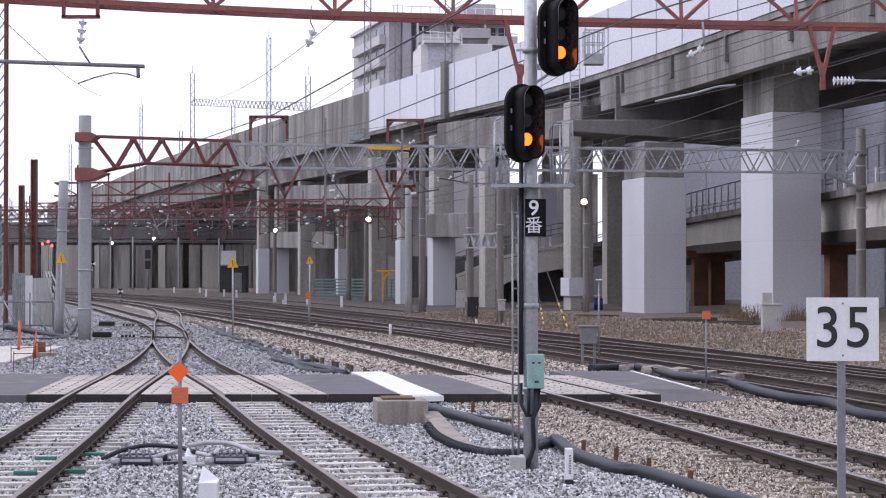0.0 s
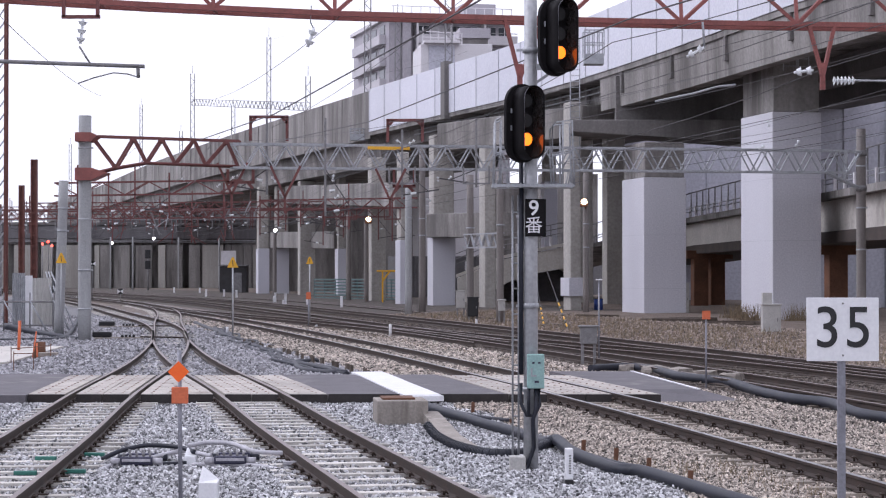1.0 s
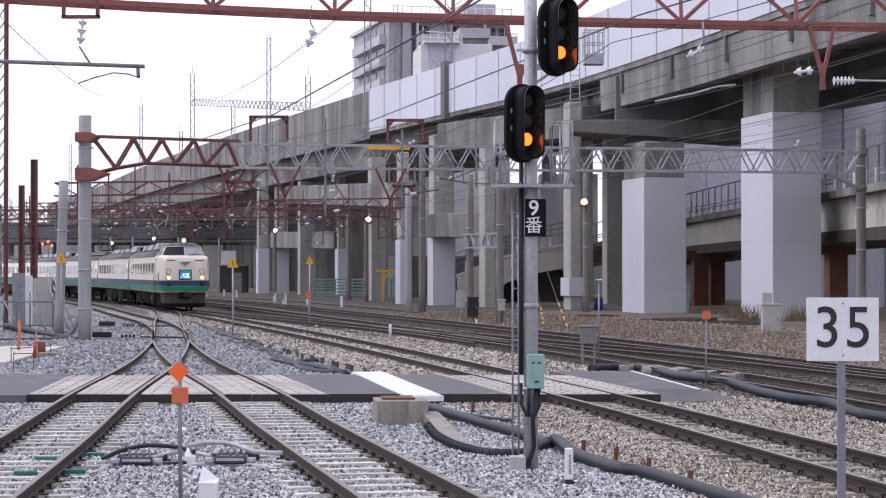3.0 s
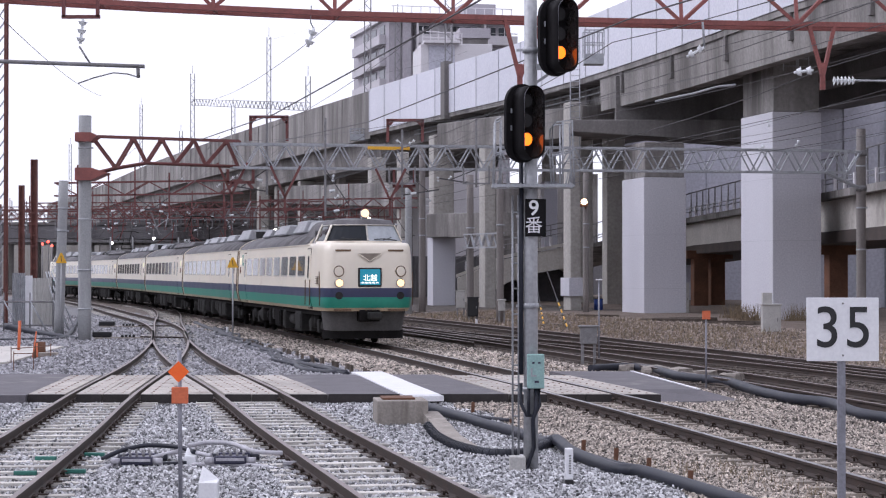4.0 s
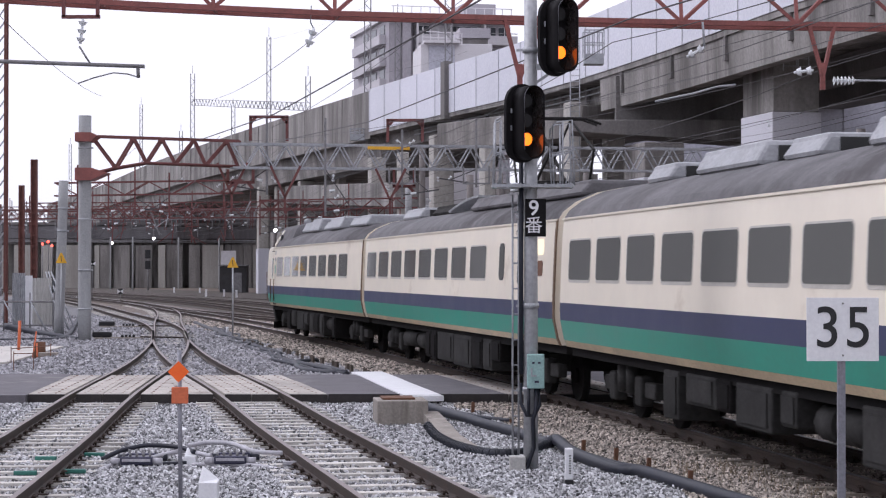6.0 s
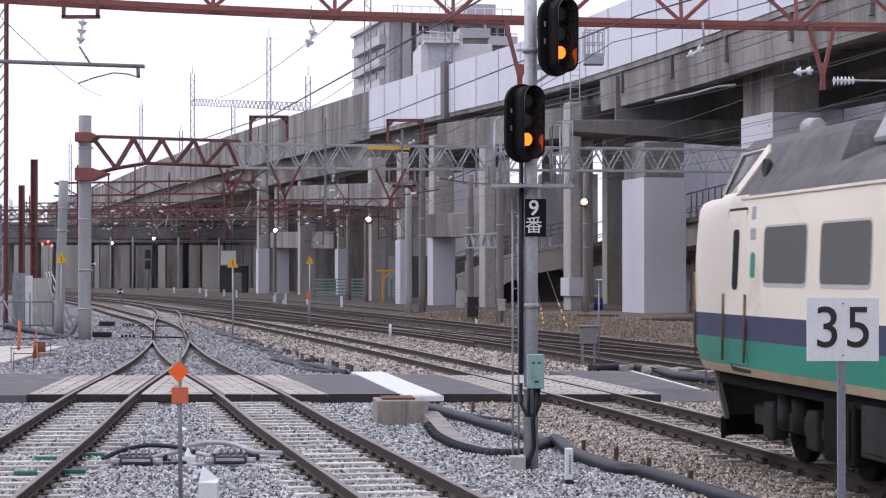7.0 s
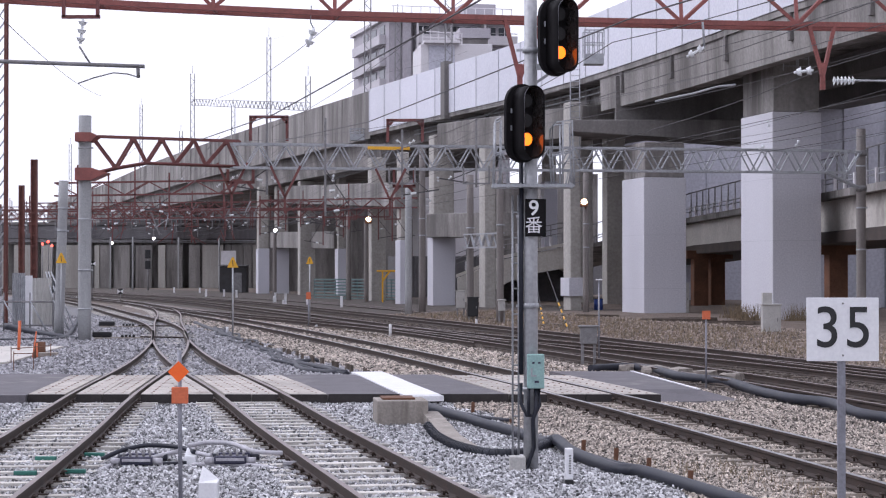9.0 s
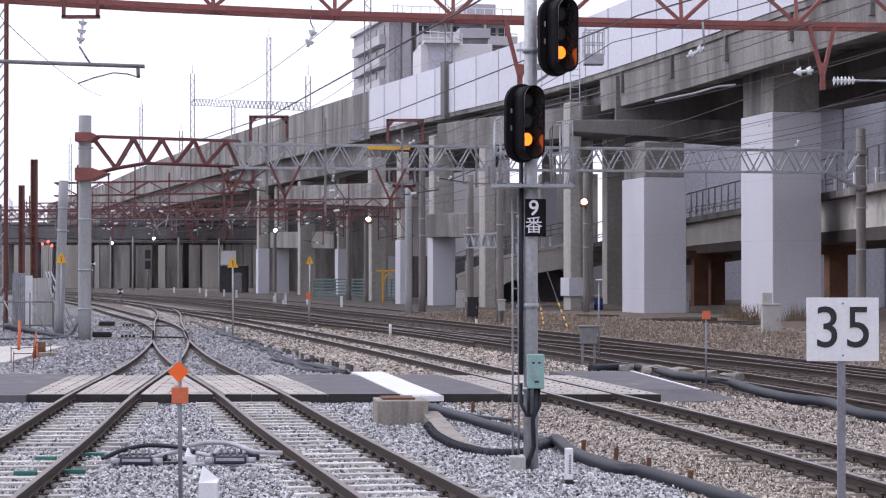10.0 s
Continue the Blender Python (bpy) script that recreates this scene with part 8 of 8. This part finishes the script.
def pantograph(car, y, lift=0.16):
    """Insulators, a folded frame and two collector bars."""
    bm = bmesh.new()
    box(bm, 0, y, 3.46 + lift, 1.3, 2.0, 0.06)
    p = part("pantograph", bm, UNDER_GREY, car, "raised dark pantograph on porcelain insulators")
    for sx in (-0.55, 0.55):
        for sy in (-0.8, 0.8):
            bm = bmesh.new()
            for k in range(4):
                tube(bm, [(sx, y + sy, 3.46 + lift + k * 0.06), (sx, y + sy, 3.50 + lift + k * 0.06)], 0.08, 8)
            part("insulator", bm, PORCELAIN, p)
    bm = bmesh.new()
    for sx in (-0.5, 0.5):
        beam(bm, (sx, y - 0.9, 3.78), (sx, y + 0.9, 3.78), 0.06)
        beam(bm, (sx, y - 0.8, 3.8), (sx * 0.8, y - 1.5, 4.35), 0.04)
        beam(bm, (sx, y + 0.8, 3.8), (sx * 0.8, y + 1.5, 4.35), 0.04)
        beam(bm, (sx * 0.8, y - 1.5, 4.35), (sx * 0.7, y, 5.0), 0.035)
        beam(bm, (sx * 0.8, y + 1.5, 4.35), (sx * 0.7, y, 5.0), 0.035)
    for sy in (-0.9, 0.9):
        beam(bm, (-0.5, y + sy, 3.78), (0.5, y + sy, 3.78), 0.06)
    part("frame", bm, UNDER_GREY, p)
    for sy in (-0.15, 0.15):
        bm = bmesh.new()
        tube(bm, [(-0.9, y + sy, 4.92), (-0.6, y + sy, 5.02), (0.6, y + sy, 5.02), (0.9, y + sy, 4.92)], 0.025, 6)
        part("collector_bar", bm, UNDER_GREY, p)


def slat_cover(car, y):
    """A rounded slatted cover that slopes up to the roof duct."""
    bm = bmesh.new()
    n = 20
    for k in range(n):
        f0 = k / n
        z = 3.44 + 0.24 * math.sin(f0 * math.pi / 2)
        box(bm, 0, y - f0 * 2.6, z, 1.7 - 0.2 * f0, 0.10, 0.045)
    part("slat_cover", bm, AIRCON, car, "pale slatted sloping roof cover")


def middle_car(seed, panto, small_front=True, narrow=False):
    car = thing("train_car", pose(0, 0, 0), "cream passenger car with dark blue and sea green stripes", "train car", "cars of the train")
    y0, y1 = 0.22, CAR_PITCH - 0.22
    bm = bmesh.new()
    shell(bm, y0, y1)
    part("body", bm, SKIN, car)
    gutter(car, y0, y1)
    end_trim(car, y0 + 0.04)
    gangway(car, CAR_PITCH - 0.05)
    door_at(car, 2.75)
    put(SMALL_LIT, car, 1.25)
    put(SMALL_DARK, car, 1.25)
    first = 4.6
    count = 9
    if narrow:
        for s in (-1, 1):
            ob = put(NARROW[s][1], car, 4.15, "window_frame")
            put(NARROW[s][0], ob, 0.0)
        first, count = 6.2, 8
    for k in range(count):
        for s in (-1, 1):
            ob = put(WINDOW[s][1], car, first + 1.85 * k - (0.05 * k if count == 9 else 0), "window_frame")
            put(WINDOW[s][0], ob, 0.0)
    underframe(car, y0, y1, seed)
    bogie(car, 3.0)
    bogie(car, CAR_PITCH - 3.0)
    if panto:
        roof_unit(car, 0.5, 9.3, 1.9, 0.26, 3.36, False, "long dark flat roof duct", ROOF)
        slat_cover(car, 12.0)
        roof_unit(car, 12.3, 14.6, 1.5, 0.22, 3.4, True, "low dark roof resistor box", UNDER_GREY)
        pantograph(car, 6.2)
        roof_unit(car, 16.2, 18.6, 1.5, 0.26, 3.4, True)
    else:
        roof_unit(car, 0.7, 3.4, 1.9, 0.42, 3.38, True)
        roof_unit(car, 4.4, 5.5, 1.5, 0.26, 3.40, True)
        roof_unit(car, 6.6, 8.8, 1.6, 0.30, 3.40, True)
        roof_unit(car, 10.4, 11.6, 1.5, 0.26, 3.40, True)
        roof_unit(car, 12.4, 15.0, 1.6, 0.30, 3.40, True)
        roof_unit(car, 16.5, 17.7, 1.5, 0.26, 3.40, True)
    return car


NOSE_RAKE = [(0.99, 0.12, 1.26), (1.09, 0.06, 1.30), (1.40, 0.0, 1.35), (1.67, 0.0, 1.355), (2.02, 0.01, 1.35), (2.45, 0.03, 1.34), (2.75, 0.06, 1.32), (2.90, 0.10, 1.30), (2.97, 0.17, 1.26), (3.0, 0.30, 1.18)]


def nose_ring(u0, w, z, depth=2.6, n=40):
    """A flat-fronted rounded outline in plan, from the left side round the nose to the right."""
    full = side_x(min(z, 2.97))
    pts = []
    for k in range(n + 1):
        a = math.pi * k / n
        c, s = -math.cos(a), math.sin(a)
        ex = 2 / 8.5
        x = math.copysign(abs(c) ** ex, c)
        y = abs(s) ** ex
        front = u0 + depth * (1 - y)
        blend = min(max((front - u0) / depth, 0), 1)
        pts.append((x * (w + (full - w) * blend ** 0.5), front, z))
    return pts


def cab_car(lit, seed):
    """A driving car: flat rounded nose, raised cab, lamps and a lit name board."""
    name = "driving_car"
    car = thing(name, pose(0, 0, 0), "cream driving car with flat nose and blue and green stripes" if lit else "cream rear driving car with flat nose and blue and green stripes", "train car", "cars of the train")
    y0, y1 = 2.9, CAR_PITCH - 0.22
    bm = bmesh.new()
    shell(bm, y0 - 0.06, y1)
    rings = [[bm.verts.new(p) for p in nose_ring(u, w, z, 2.85 - u)] for z, u, w in NOSE_RAKE]
    mats = {0: 1, 1: 2, 2: 3}
    for i, (a, b) in enumerate(zip(rings, rings[1:])):
        for k in range(len(a) - 1):
            f = bm.faces.new((a[k], a[k + 1], b[k + 1], b[k]))
            f.material_index = mats.get(i, 0)
            f.smooth = True
    top = bm.faces.new(rings[-1])
    top.material_index = 0
    part("body", bm, SKIN, car)
    gutter(car, y0 - 0.3, y1)
    # raised cab with raked windscreen
    def ring(u0, dep, w, z, ws, us, u1):
        front = [(w * k / 6, u0 + dep * (abs(k) / 6) ** 1.6, z) for k in range(-6, 7)]
        return [(-ws, us, z)] + front + [(ws, us, z), (ws * 0.95, u1, z), (-ws * 0.95, u1, z)]

    levels = [(0.30, 0.72, 1.20, 2.97, 1.30, 1.95, 5.2), (0.34, 0.70, 1.14, 3.06, 1.26, 2.02, 5.15), (0.62, 0.52, 0.94, 3.52, 1.02, 2.45, 4.95), (0.66, 0.50, 0.93, 3.58, 0.98, 2.5, 4.9), (0.72, 0.50, 0.84, 3.68, 0.86, 2.5, 4.8), (1.0, 0.45, 0.55, 3.74, 0.6, 2.5, 4.6)]
    bm = bmesh.new()
    rs = [[bm.verts.new(p) for p in ring(*v)] for v in levels]
    n = len(rs[0])
    for i, (a, b) in enumerate(zip(rs, rs[1:])):
        for k in range(n):
            f = bm.faces.new((a[k], a[(k + 1) % n], b[(k + 1) % n], b[k]))
            front = k < 14
            # right half of the lit cab's windscreen takes the painted reflection
            f.material_index = (3 if lit and 7 <= k < 13 else 1) if (i == 1 and front) else (2 if i == 0 and front else 0)
    bm.faces.new(rs[-1]).material_index = 0
    cab = part("cab", bm, [ROOF, CAB_GLASS, CREAM, SKY_PANE], car, "raised driver's cab with raked dark windscreen")
    lower, upper = ring(*levels[1]), ring(*levels[2])
    for k, wide in ((0, 0.17), (1, 0.1), (7, 0.05), (13, 0.1), (14, 0.17)):
        bm = bmesh.new()
        out = Vector((0.012 * (1 if k > 7 else -1 if k < 7 else 0), -0.012, 0.01))
        along_y = Vector((0, 0.06 if k in (0, 14) else 0.0, 0))
        beam(bm, Vector(lower[k]) + out + along_y, Vector(upper[k]) + out + along_y, wide, 0.03, up=(0, 0, 1) if k == 7 else (1 if k > 7 else -1, -0.3, 0))
        part("window_pillar", bm, SILVER if k == 7 else CREAM, cab)
    bm = bmesh.new()
    tube(bm, [Vector(p) + Vector((0, -0.02, 0.01)) for p in upper[:15]], 0.022, 6)
    part("drip_rail", bm, SILVER, cab, "silver strip above the windscreen")
    for s in (-1, 1):
        bm = bmesh.new()
        tube(bm, [(s * 0.95, 0.80, 3.08), (s * 0.5, 0.47, 3.12), (s * 0.2, 0.34, 3.10)], 0.016, 5)
        tube(bm, [(s * 0.45, 0.40, 3.08), (s * 0.75, 0.58, 3.16)], 0.012, 5)
        part("wiper", bm, RUBBER, cab)
        bm = bmesh.new()
        tube(bm, [(s * 1.12, 2.75, 3.3), (s * 1.18, 2.75, 3.3)], 0.1, 12)
        part("horn_port", bm, RUBBER, cab)
    # roof lamp
    bm = bmesh.new()
    tube(bm, [(0, 1.12, 3.88), (0, 1.02, 3.88), (0, 0.80, 3.88)], 0.10, 14, taper=0.135)
    box(bm, 0, 1.0, 3.76, 0.16, 0.25, 0.12)
    lamp = part("roof_lamp", bm, AIRCON, car, "round roof headlamp")
    bm = bmesh.new()
    tube(bm, [(0, 0.802, 3.88), (0, 0.785, 3.88)], 0.12, 16)
    part("lens", bm, ROOF_LIGHT if lit else AIRCON, lamp)

    def on_nose(x, z):
        return float(np.interp(z, [r[0] for r in NOSE_RAKE], [r[1] for r in NOSE_RAKE])) + 0.25 * max(abs(x) - 0.85, 0) ** 1.6

    for s in (-1, 1):
        y = on_nose(0.88, 1.82)
        bm = bmesh.new()
        tube(bm, [(s * 0.91, y + 0.08, 1.82), (s * 0.91, y - 0.05, 1.82)], 0.14, 18, taper=0.13)
        hl = part("headlamp", bm, SILVER, car, "round headlamp with silver rim")
        bm = bmesh.new()
        tube(bm, [(s * 0.91, y - 0.045, 1.82), (s * 0.91, y - 0.06, 1.82)], 0.105, 18)
        part("lens", bm, HEADLIGHT if lit else CAR_GLASS, hl)
        bm = bmesh.new()
        ring_pts = [(s * 0.92 + 0.145 * math.cos(k * math.tau / 16), y - 0.012, 2.16 + 0.155 * math.sin(k * math.tau / 16)) for k in range(17)]
        tube(bm, ring_pts, 0.014, 5, caps=False)
        cover_rim = bm
        bm = bmesh.new()
        tube(bm, [(s * 0.92, y + 0.04, 2.16), (s * 0.92, y - 0.015, 2.16)], 0.13, 16)
        cover = part("round_cover", bm, [CREAM], car)
        part("rim", cover_rim, SEAM, cover, "brown rim of the blanked lamp")
        bm = bmesh.new()
        tube(bm, [(s * 0.91, y + 0.06, 1.45), (s * 0.91, y - 0.035, 1.45)], 0.11, 14)
        part("tail_lamp", bm, UNDER_GREY, car, "dark recessed tail lamp")
        bm = bmesh.new()
        box(bm, s * 0.78, on_nose(0.8, 2.77) + 0.0, 2.77, 0.46, 0.03, 0.055)
        part("vent_slit", bm, SEAM, car)
        bm = bmesh.new()
        box(bm, s * 0.80, on_nose(0.8, 1.05) - 0.01, 1.035, 0.5, 0.12, 0.05)
        part("step_plate", bm, SEAM, car)
        if s < 0:
            bm = bmesh.new()
            for k in range(5):
                box(bm, -1.425, 0.95, 1.80 + k * 0.05, 0.03, 0.34, 0.015)
            part("side_louvre", bm, SEAM, car)
        bm = bmesh.new()
        tube(bm, [(s * 1.39, 0.62, 1.15), (s * 1.40, 0.62, 2.15)], 0.014, 5)
        part("grab_rail", bm, SEAM, car)
        for yy in (2.07, 2.92):
            bm = bmesh.new()
            tube(bm, [(s * 1.47, yy, 1.15), (s * 1.46, yy + 0.01, 1.9)], 0.016, 5)
            part("grab_rail", bm, SEAM, car)
    # winged emblem
    bm = bmesh.new()
    y = on_nose(0.0, 2.55) - 0.015
    outline = [(-0.34, 2.685), (0.34, 2.685), (0.04, 2.44), (-0.04, 2.44)]
    vs = [bm.verts.new((x, y - 0.02, z)) for x, z in outline]
    vs2 = [bm.verts.new((x, y + 0.04, z)) for x, z in outline]
    bm.faces.new(vs)
    for k in range(4):
        bm.faces.new((vs[k], vs2[k], vs2[(k + 1) % 4], vs[(k + 1) % 4]))
    bmesh.ops.recalc_face_normals(bm, faces=bm.faces)
    em = part("emblem", bm, EMBLEM, car, "silver V-shaped front emblem")
    bm = bmesh.new()
    beam(bm, (-0.33, y - 0.03, 2.67), (0.0, y - 0.03, 2.455), 0.045, 0.02)
    beam(bm, (0.33, y - 0.03, 2.67), (0.0, y - 0.03, 2.455), 0.045, 0.02)
    part("emblem_wing", bm, CREAM, em)
    # lit name board
    y = on_nose(0.0, 2.0)
    bm = bmesh.new()
    box(bm, 0, y - 0.01, 1.985, 0.70, 0.07, 0.56, bevel=0.03)
    board = part("name_board", bm, RUBBER, car, "lit teal name board in a black frame")
    bm = bmesh.new()
    box(bm, 0, y - 0.045, 1.99, 0.60, 0.02, 0.46, bevel=0.008)
    part("board_face", bm, SIGN_TEAL if lit else CAB_GLASS, board)
    if lit:
        me = text_mesh("北越", 0.215, "lettering")
        me.materials.append(SIGN_INK)
        t = new("lettering", me)
        t.parent = board
        t.matrix_basis = Matrix.Translation((0.0, y - 0.062, 1.955)) @ Matrix.Rotation(math.pi / 2, 4, "X")
        bm = bmesh.new()
        for k in range(5):
            x = -0.22 + k * 0.11
            tube(bm, [(x - 0.05, y - 0.06, 1.815), (x, y - 0.06, 1.845), (x + 0.03, y - 0.06, 1.82), (x, y - 0.06, 1.80)], 0.012, 5)
        part("wave_band", bm, SIGN_INK, board)
    # skirt, coupler and plough
    bm = bmesh.new()
    for (x, y, z), (x2, y2, z2) in zip(nose_ring(0.45, 1.10, 0.97, 2.2)[3:37], nose_ring(0.45, 1.10, 0.97, 2.2)[4:38]):
        v = [bm.verts.new(p) for p in ((x, y, 0.99), (x2, y2, 0.99), (x2 * 0.92, y2 + 0.1, 0.42), (x * 0.92, y + 0.1, 0.42))]
        bm.faces.new(v)
    bmesh.ops.remove_doubles(bm, verts=bm.verts, dist=0.001)
    bmesh.ops.solidify(bm, geom=list(bm.faces), thickness=0.05)
    part("front_skirt", bm, SKIRT, car, "dark grey front skirt")
    bm = bmesh.new()
    for (x, y, z), (x2, y2, z2) in zip(nose_ring(0.6, 1.0, 0.4, 2.0)[3:37], nose_ring(0.6, 1.0, 0.4, 2.0)[4:38]):
        v = [bm.verts.new(p) for p in ((x, y, 0.42), (x2, y2, 0.42), (x2, y2, 0.18), (x, y, 0.18))]
        bm.faces.new(v)
    bmesh.ops.remove_doubles(bm, verts=bm.verts, dist=0.001)
    bmesh.ops.solidify(bm, geom=list(bm.faces), thickness=0.05)
    part("snow_plough", bm, UNDER, car)
    bm = bmesh.new()
    box(bm, 0.0, 0.35, 0.86, 0.62, 0.7, 0.34, bevel=0.04)
    c = part("coupler_box", bm, UNDER, car)
    bm = bmesh.new()
    box(bm, 0.12, -0.06, 0.86, 0.42, 0.5, 0.22, bevel=0.05)
    part("coupler", bm, UNDER_GREY, c)
    # side fittings
    door_at(car, 2.5, 0.74, 0.05)
    if lit:
        door_at(car, 18.2)
        put(SMALL_LIT, car, 19.65)
        put(SMALL_DARK, car, 19.65)
        for dy, z0, z1, w in ((-0.1, 2.38, 2.78, 0.09), (0.1, 2.38, 2.78, 0.09), (-0.2, 2.38, 2.47, 0.2), (0.18, 2.7, 2.78, 0.2)):
            bm = bmesh.new()
            pane(bm, w, z0, z1, 0.02, 0, -1, 0.006)
            bmesh.ops.recalc_face_normals(bm, faces=bm.faces)
            part("green_mark", bm, GREEN, car, "plain green mark near the car end", m=Matrix.Translation((0, 19.0 + dy, 0)))
    for yy, z0, z1, w, m in ((3.12, 2.50, 2.62, 0.18, AIRCON), (3.1, 2.72, 2.86, 0.13, AIRCON), (3.14, 2.08, 2.36, 0.15, GREEN)):
        bm = bmesh.new()
        pane(bm, w, z0, z1, 0.06 if m is GREEN else 0.02, 0, 1, 0.008)
        bmesh.ops.recalc_face_normals(bm, faces=bm.faces)
        part("side_plate", bm, m, car, "small plate beside the cab door", m=Matrix.Translation((0, yy, 0)))
    first, count = (3.95, 8) if lit else (4.25, 8)
    for k in range(count):
        for s in (-1, 1):
            ob = put(WINDOW[s][1], car, first + 1.85 * k, "window_frame")
            put(WINDOW[s][0], ob, 0.0)
    end_trim(car, y1 - 0.04)
    underframe(car, 1.2, y1, seed)
    bogie(car, 3.4)
    bogie(car, CAR_PITCH - 3.0)
    roof_unit(car, 5.1, 6.9, 1.6, 0.33, 3.42, True)
    roof_unit(car, 7.2, 9.1, 1.75, 0.42, 3.40, True)
    roof_unit(car, 9.4, 10.5, 1.5, 0.26, 3.42, True)
    roof_unit(car, 11.0, 13.4, 1.8, 0.36, 3.40, False)
    roof_unit(car, 14.2, 15.3, 1.5, 0.26, 3.42, True)
    roof_unit(car, 15.8, 17.6, 1.7, 0.30, 3.40, False)
    return car


CARS = [cab_car(True, 11), middle_car(12, False), middle_car(13, True, narrow=True), middle_car(14, False), middle_car(15, True, narrow=True), cab_car(False, 16)]
# ---------------------------------------------------------------- movement
LINE = np.array(MAIN)
RUN = np.concatenate([[0], np.cumsum(np.hypot(*np.diff(LINE, axis=0).T))])
RUN -= np.interp(8.0, LINE[:, 1], RUN)
TIMES = [round(0.1 * k, 1) for k in range(101)]
# seconds, metres along the track from its y = 8 m to the train's front
FRONT = [(0.0, 270.0), (2.0, 158.8), (2.5, 131.8), (4.0, 52.1), (4.3, 35.6), (4.5, 24.35), (4.6, 18.65), (5.0, -3.9), (5.5, -31.2), (6.0, -57.8), (6.5, -82.6), (6.8, -96.6), (6.9, -101.0), (7.0, -105.5), (7.5, -127.5), (10.0, -230.0)]


def front_at(t):
    """How far the train's front stands along the track, smooth between the known times."""
    ts, ss = np.array([f[0] for f in FRONT]), np.array([f[1] for f in FRONT])
    v = np.gradient(ss, ts)
    i = min(max(int(np.searchsorted(ts, t, "right")) - 1, 0), len(ts) - 2)
    h = ts[i + 1] - ts[i]
    k = (t - ts[i]) / h
    return float((2 * k**3 - 3 * k**2 + 1) * ss[i] + (k**3 - 2 * k**2 + k) * h * v[i] + (3 * k**2 - 2 * k**3) * ss[i + 1] + (k**3 - k**2) * h * v[i + 1])


def on_track(s):
    s0, s1 = RUN[0], RUN[-1]
    k = min(max(s, s0), s1)
    x, y = np.interp(k, RUN, LINE[:, 0]), np.interp(k, RUN, LINE[:, 1])
    if s < s0:
        d = LINE[1] - LINE[0]
        x, y = LINE[0] + d / np.hypot(*d) * (s - s0)
    if s > s1:
        d = LINE[-1] - LINE[-2]
        x, y = LINE[-1] + d / np.hypot(*d) * (s - s1)
    return Vector((float(x), float(y), 0.0))


def motions():
    for k, car in enumerate(CARS):
        rows = []
        for t in TIMES:
            s = front_at(t) + k * CAR_PITCH
            a, b = on_track(s), on_track(s + CAR_PITCH)
            d = (b - a).normalized()
            turn = math.atan2(-d.x, d.y)
            if k == 5:
                rows.append((t, Matrix.Translation(b) @ Matrix.Rotation(turn + math.pi, 4, "Z")))
            else:
                rows.append((t, Matrix.Translation(a) @ Matrix.Rotation(turn, 4, "Z")))
        walk(car, rows)


motions()
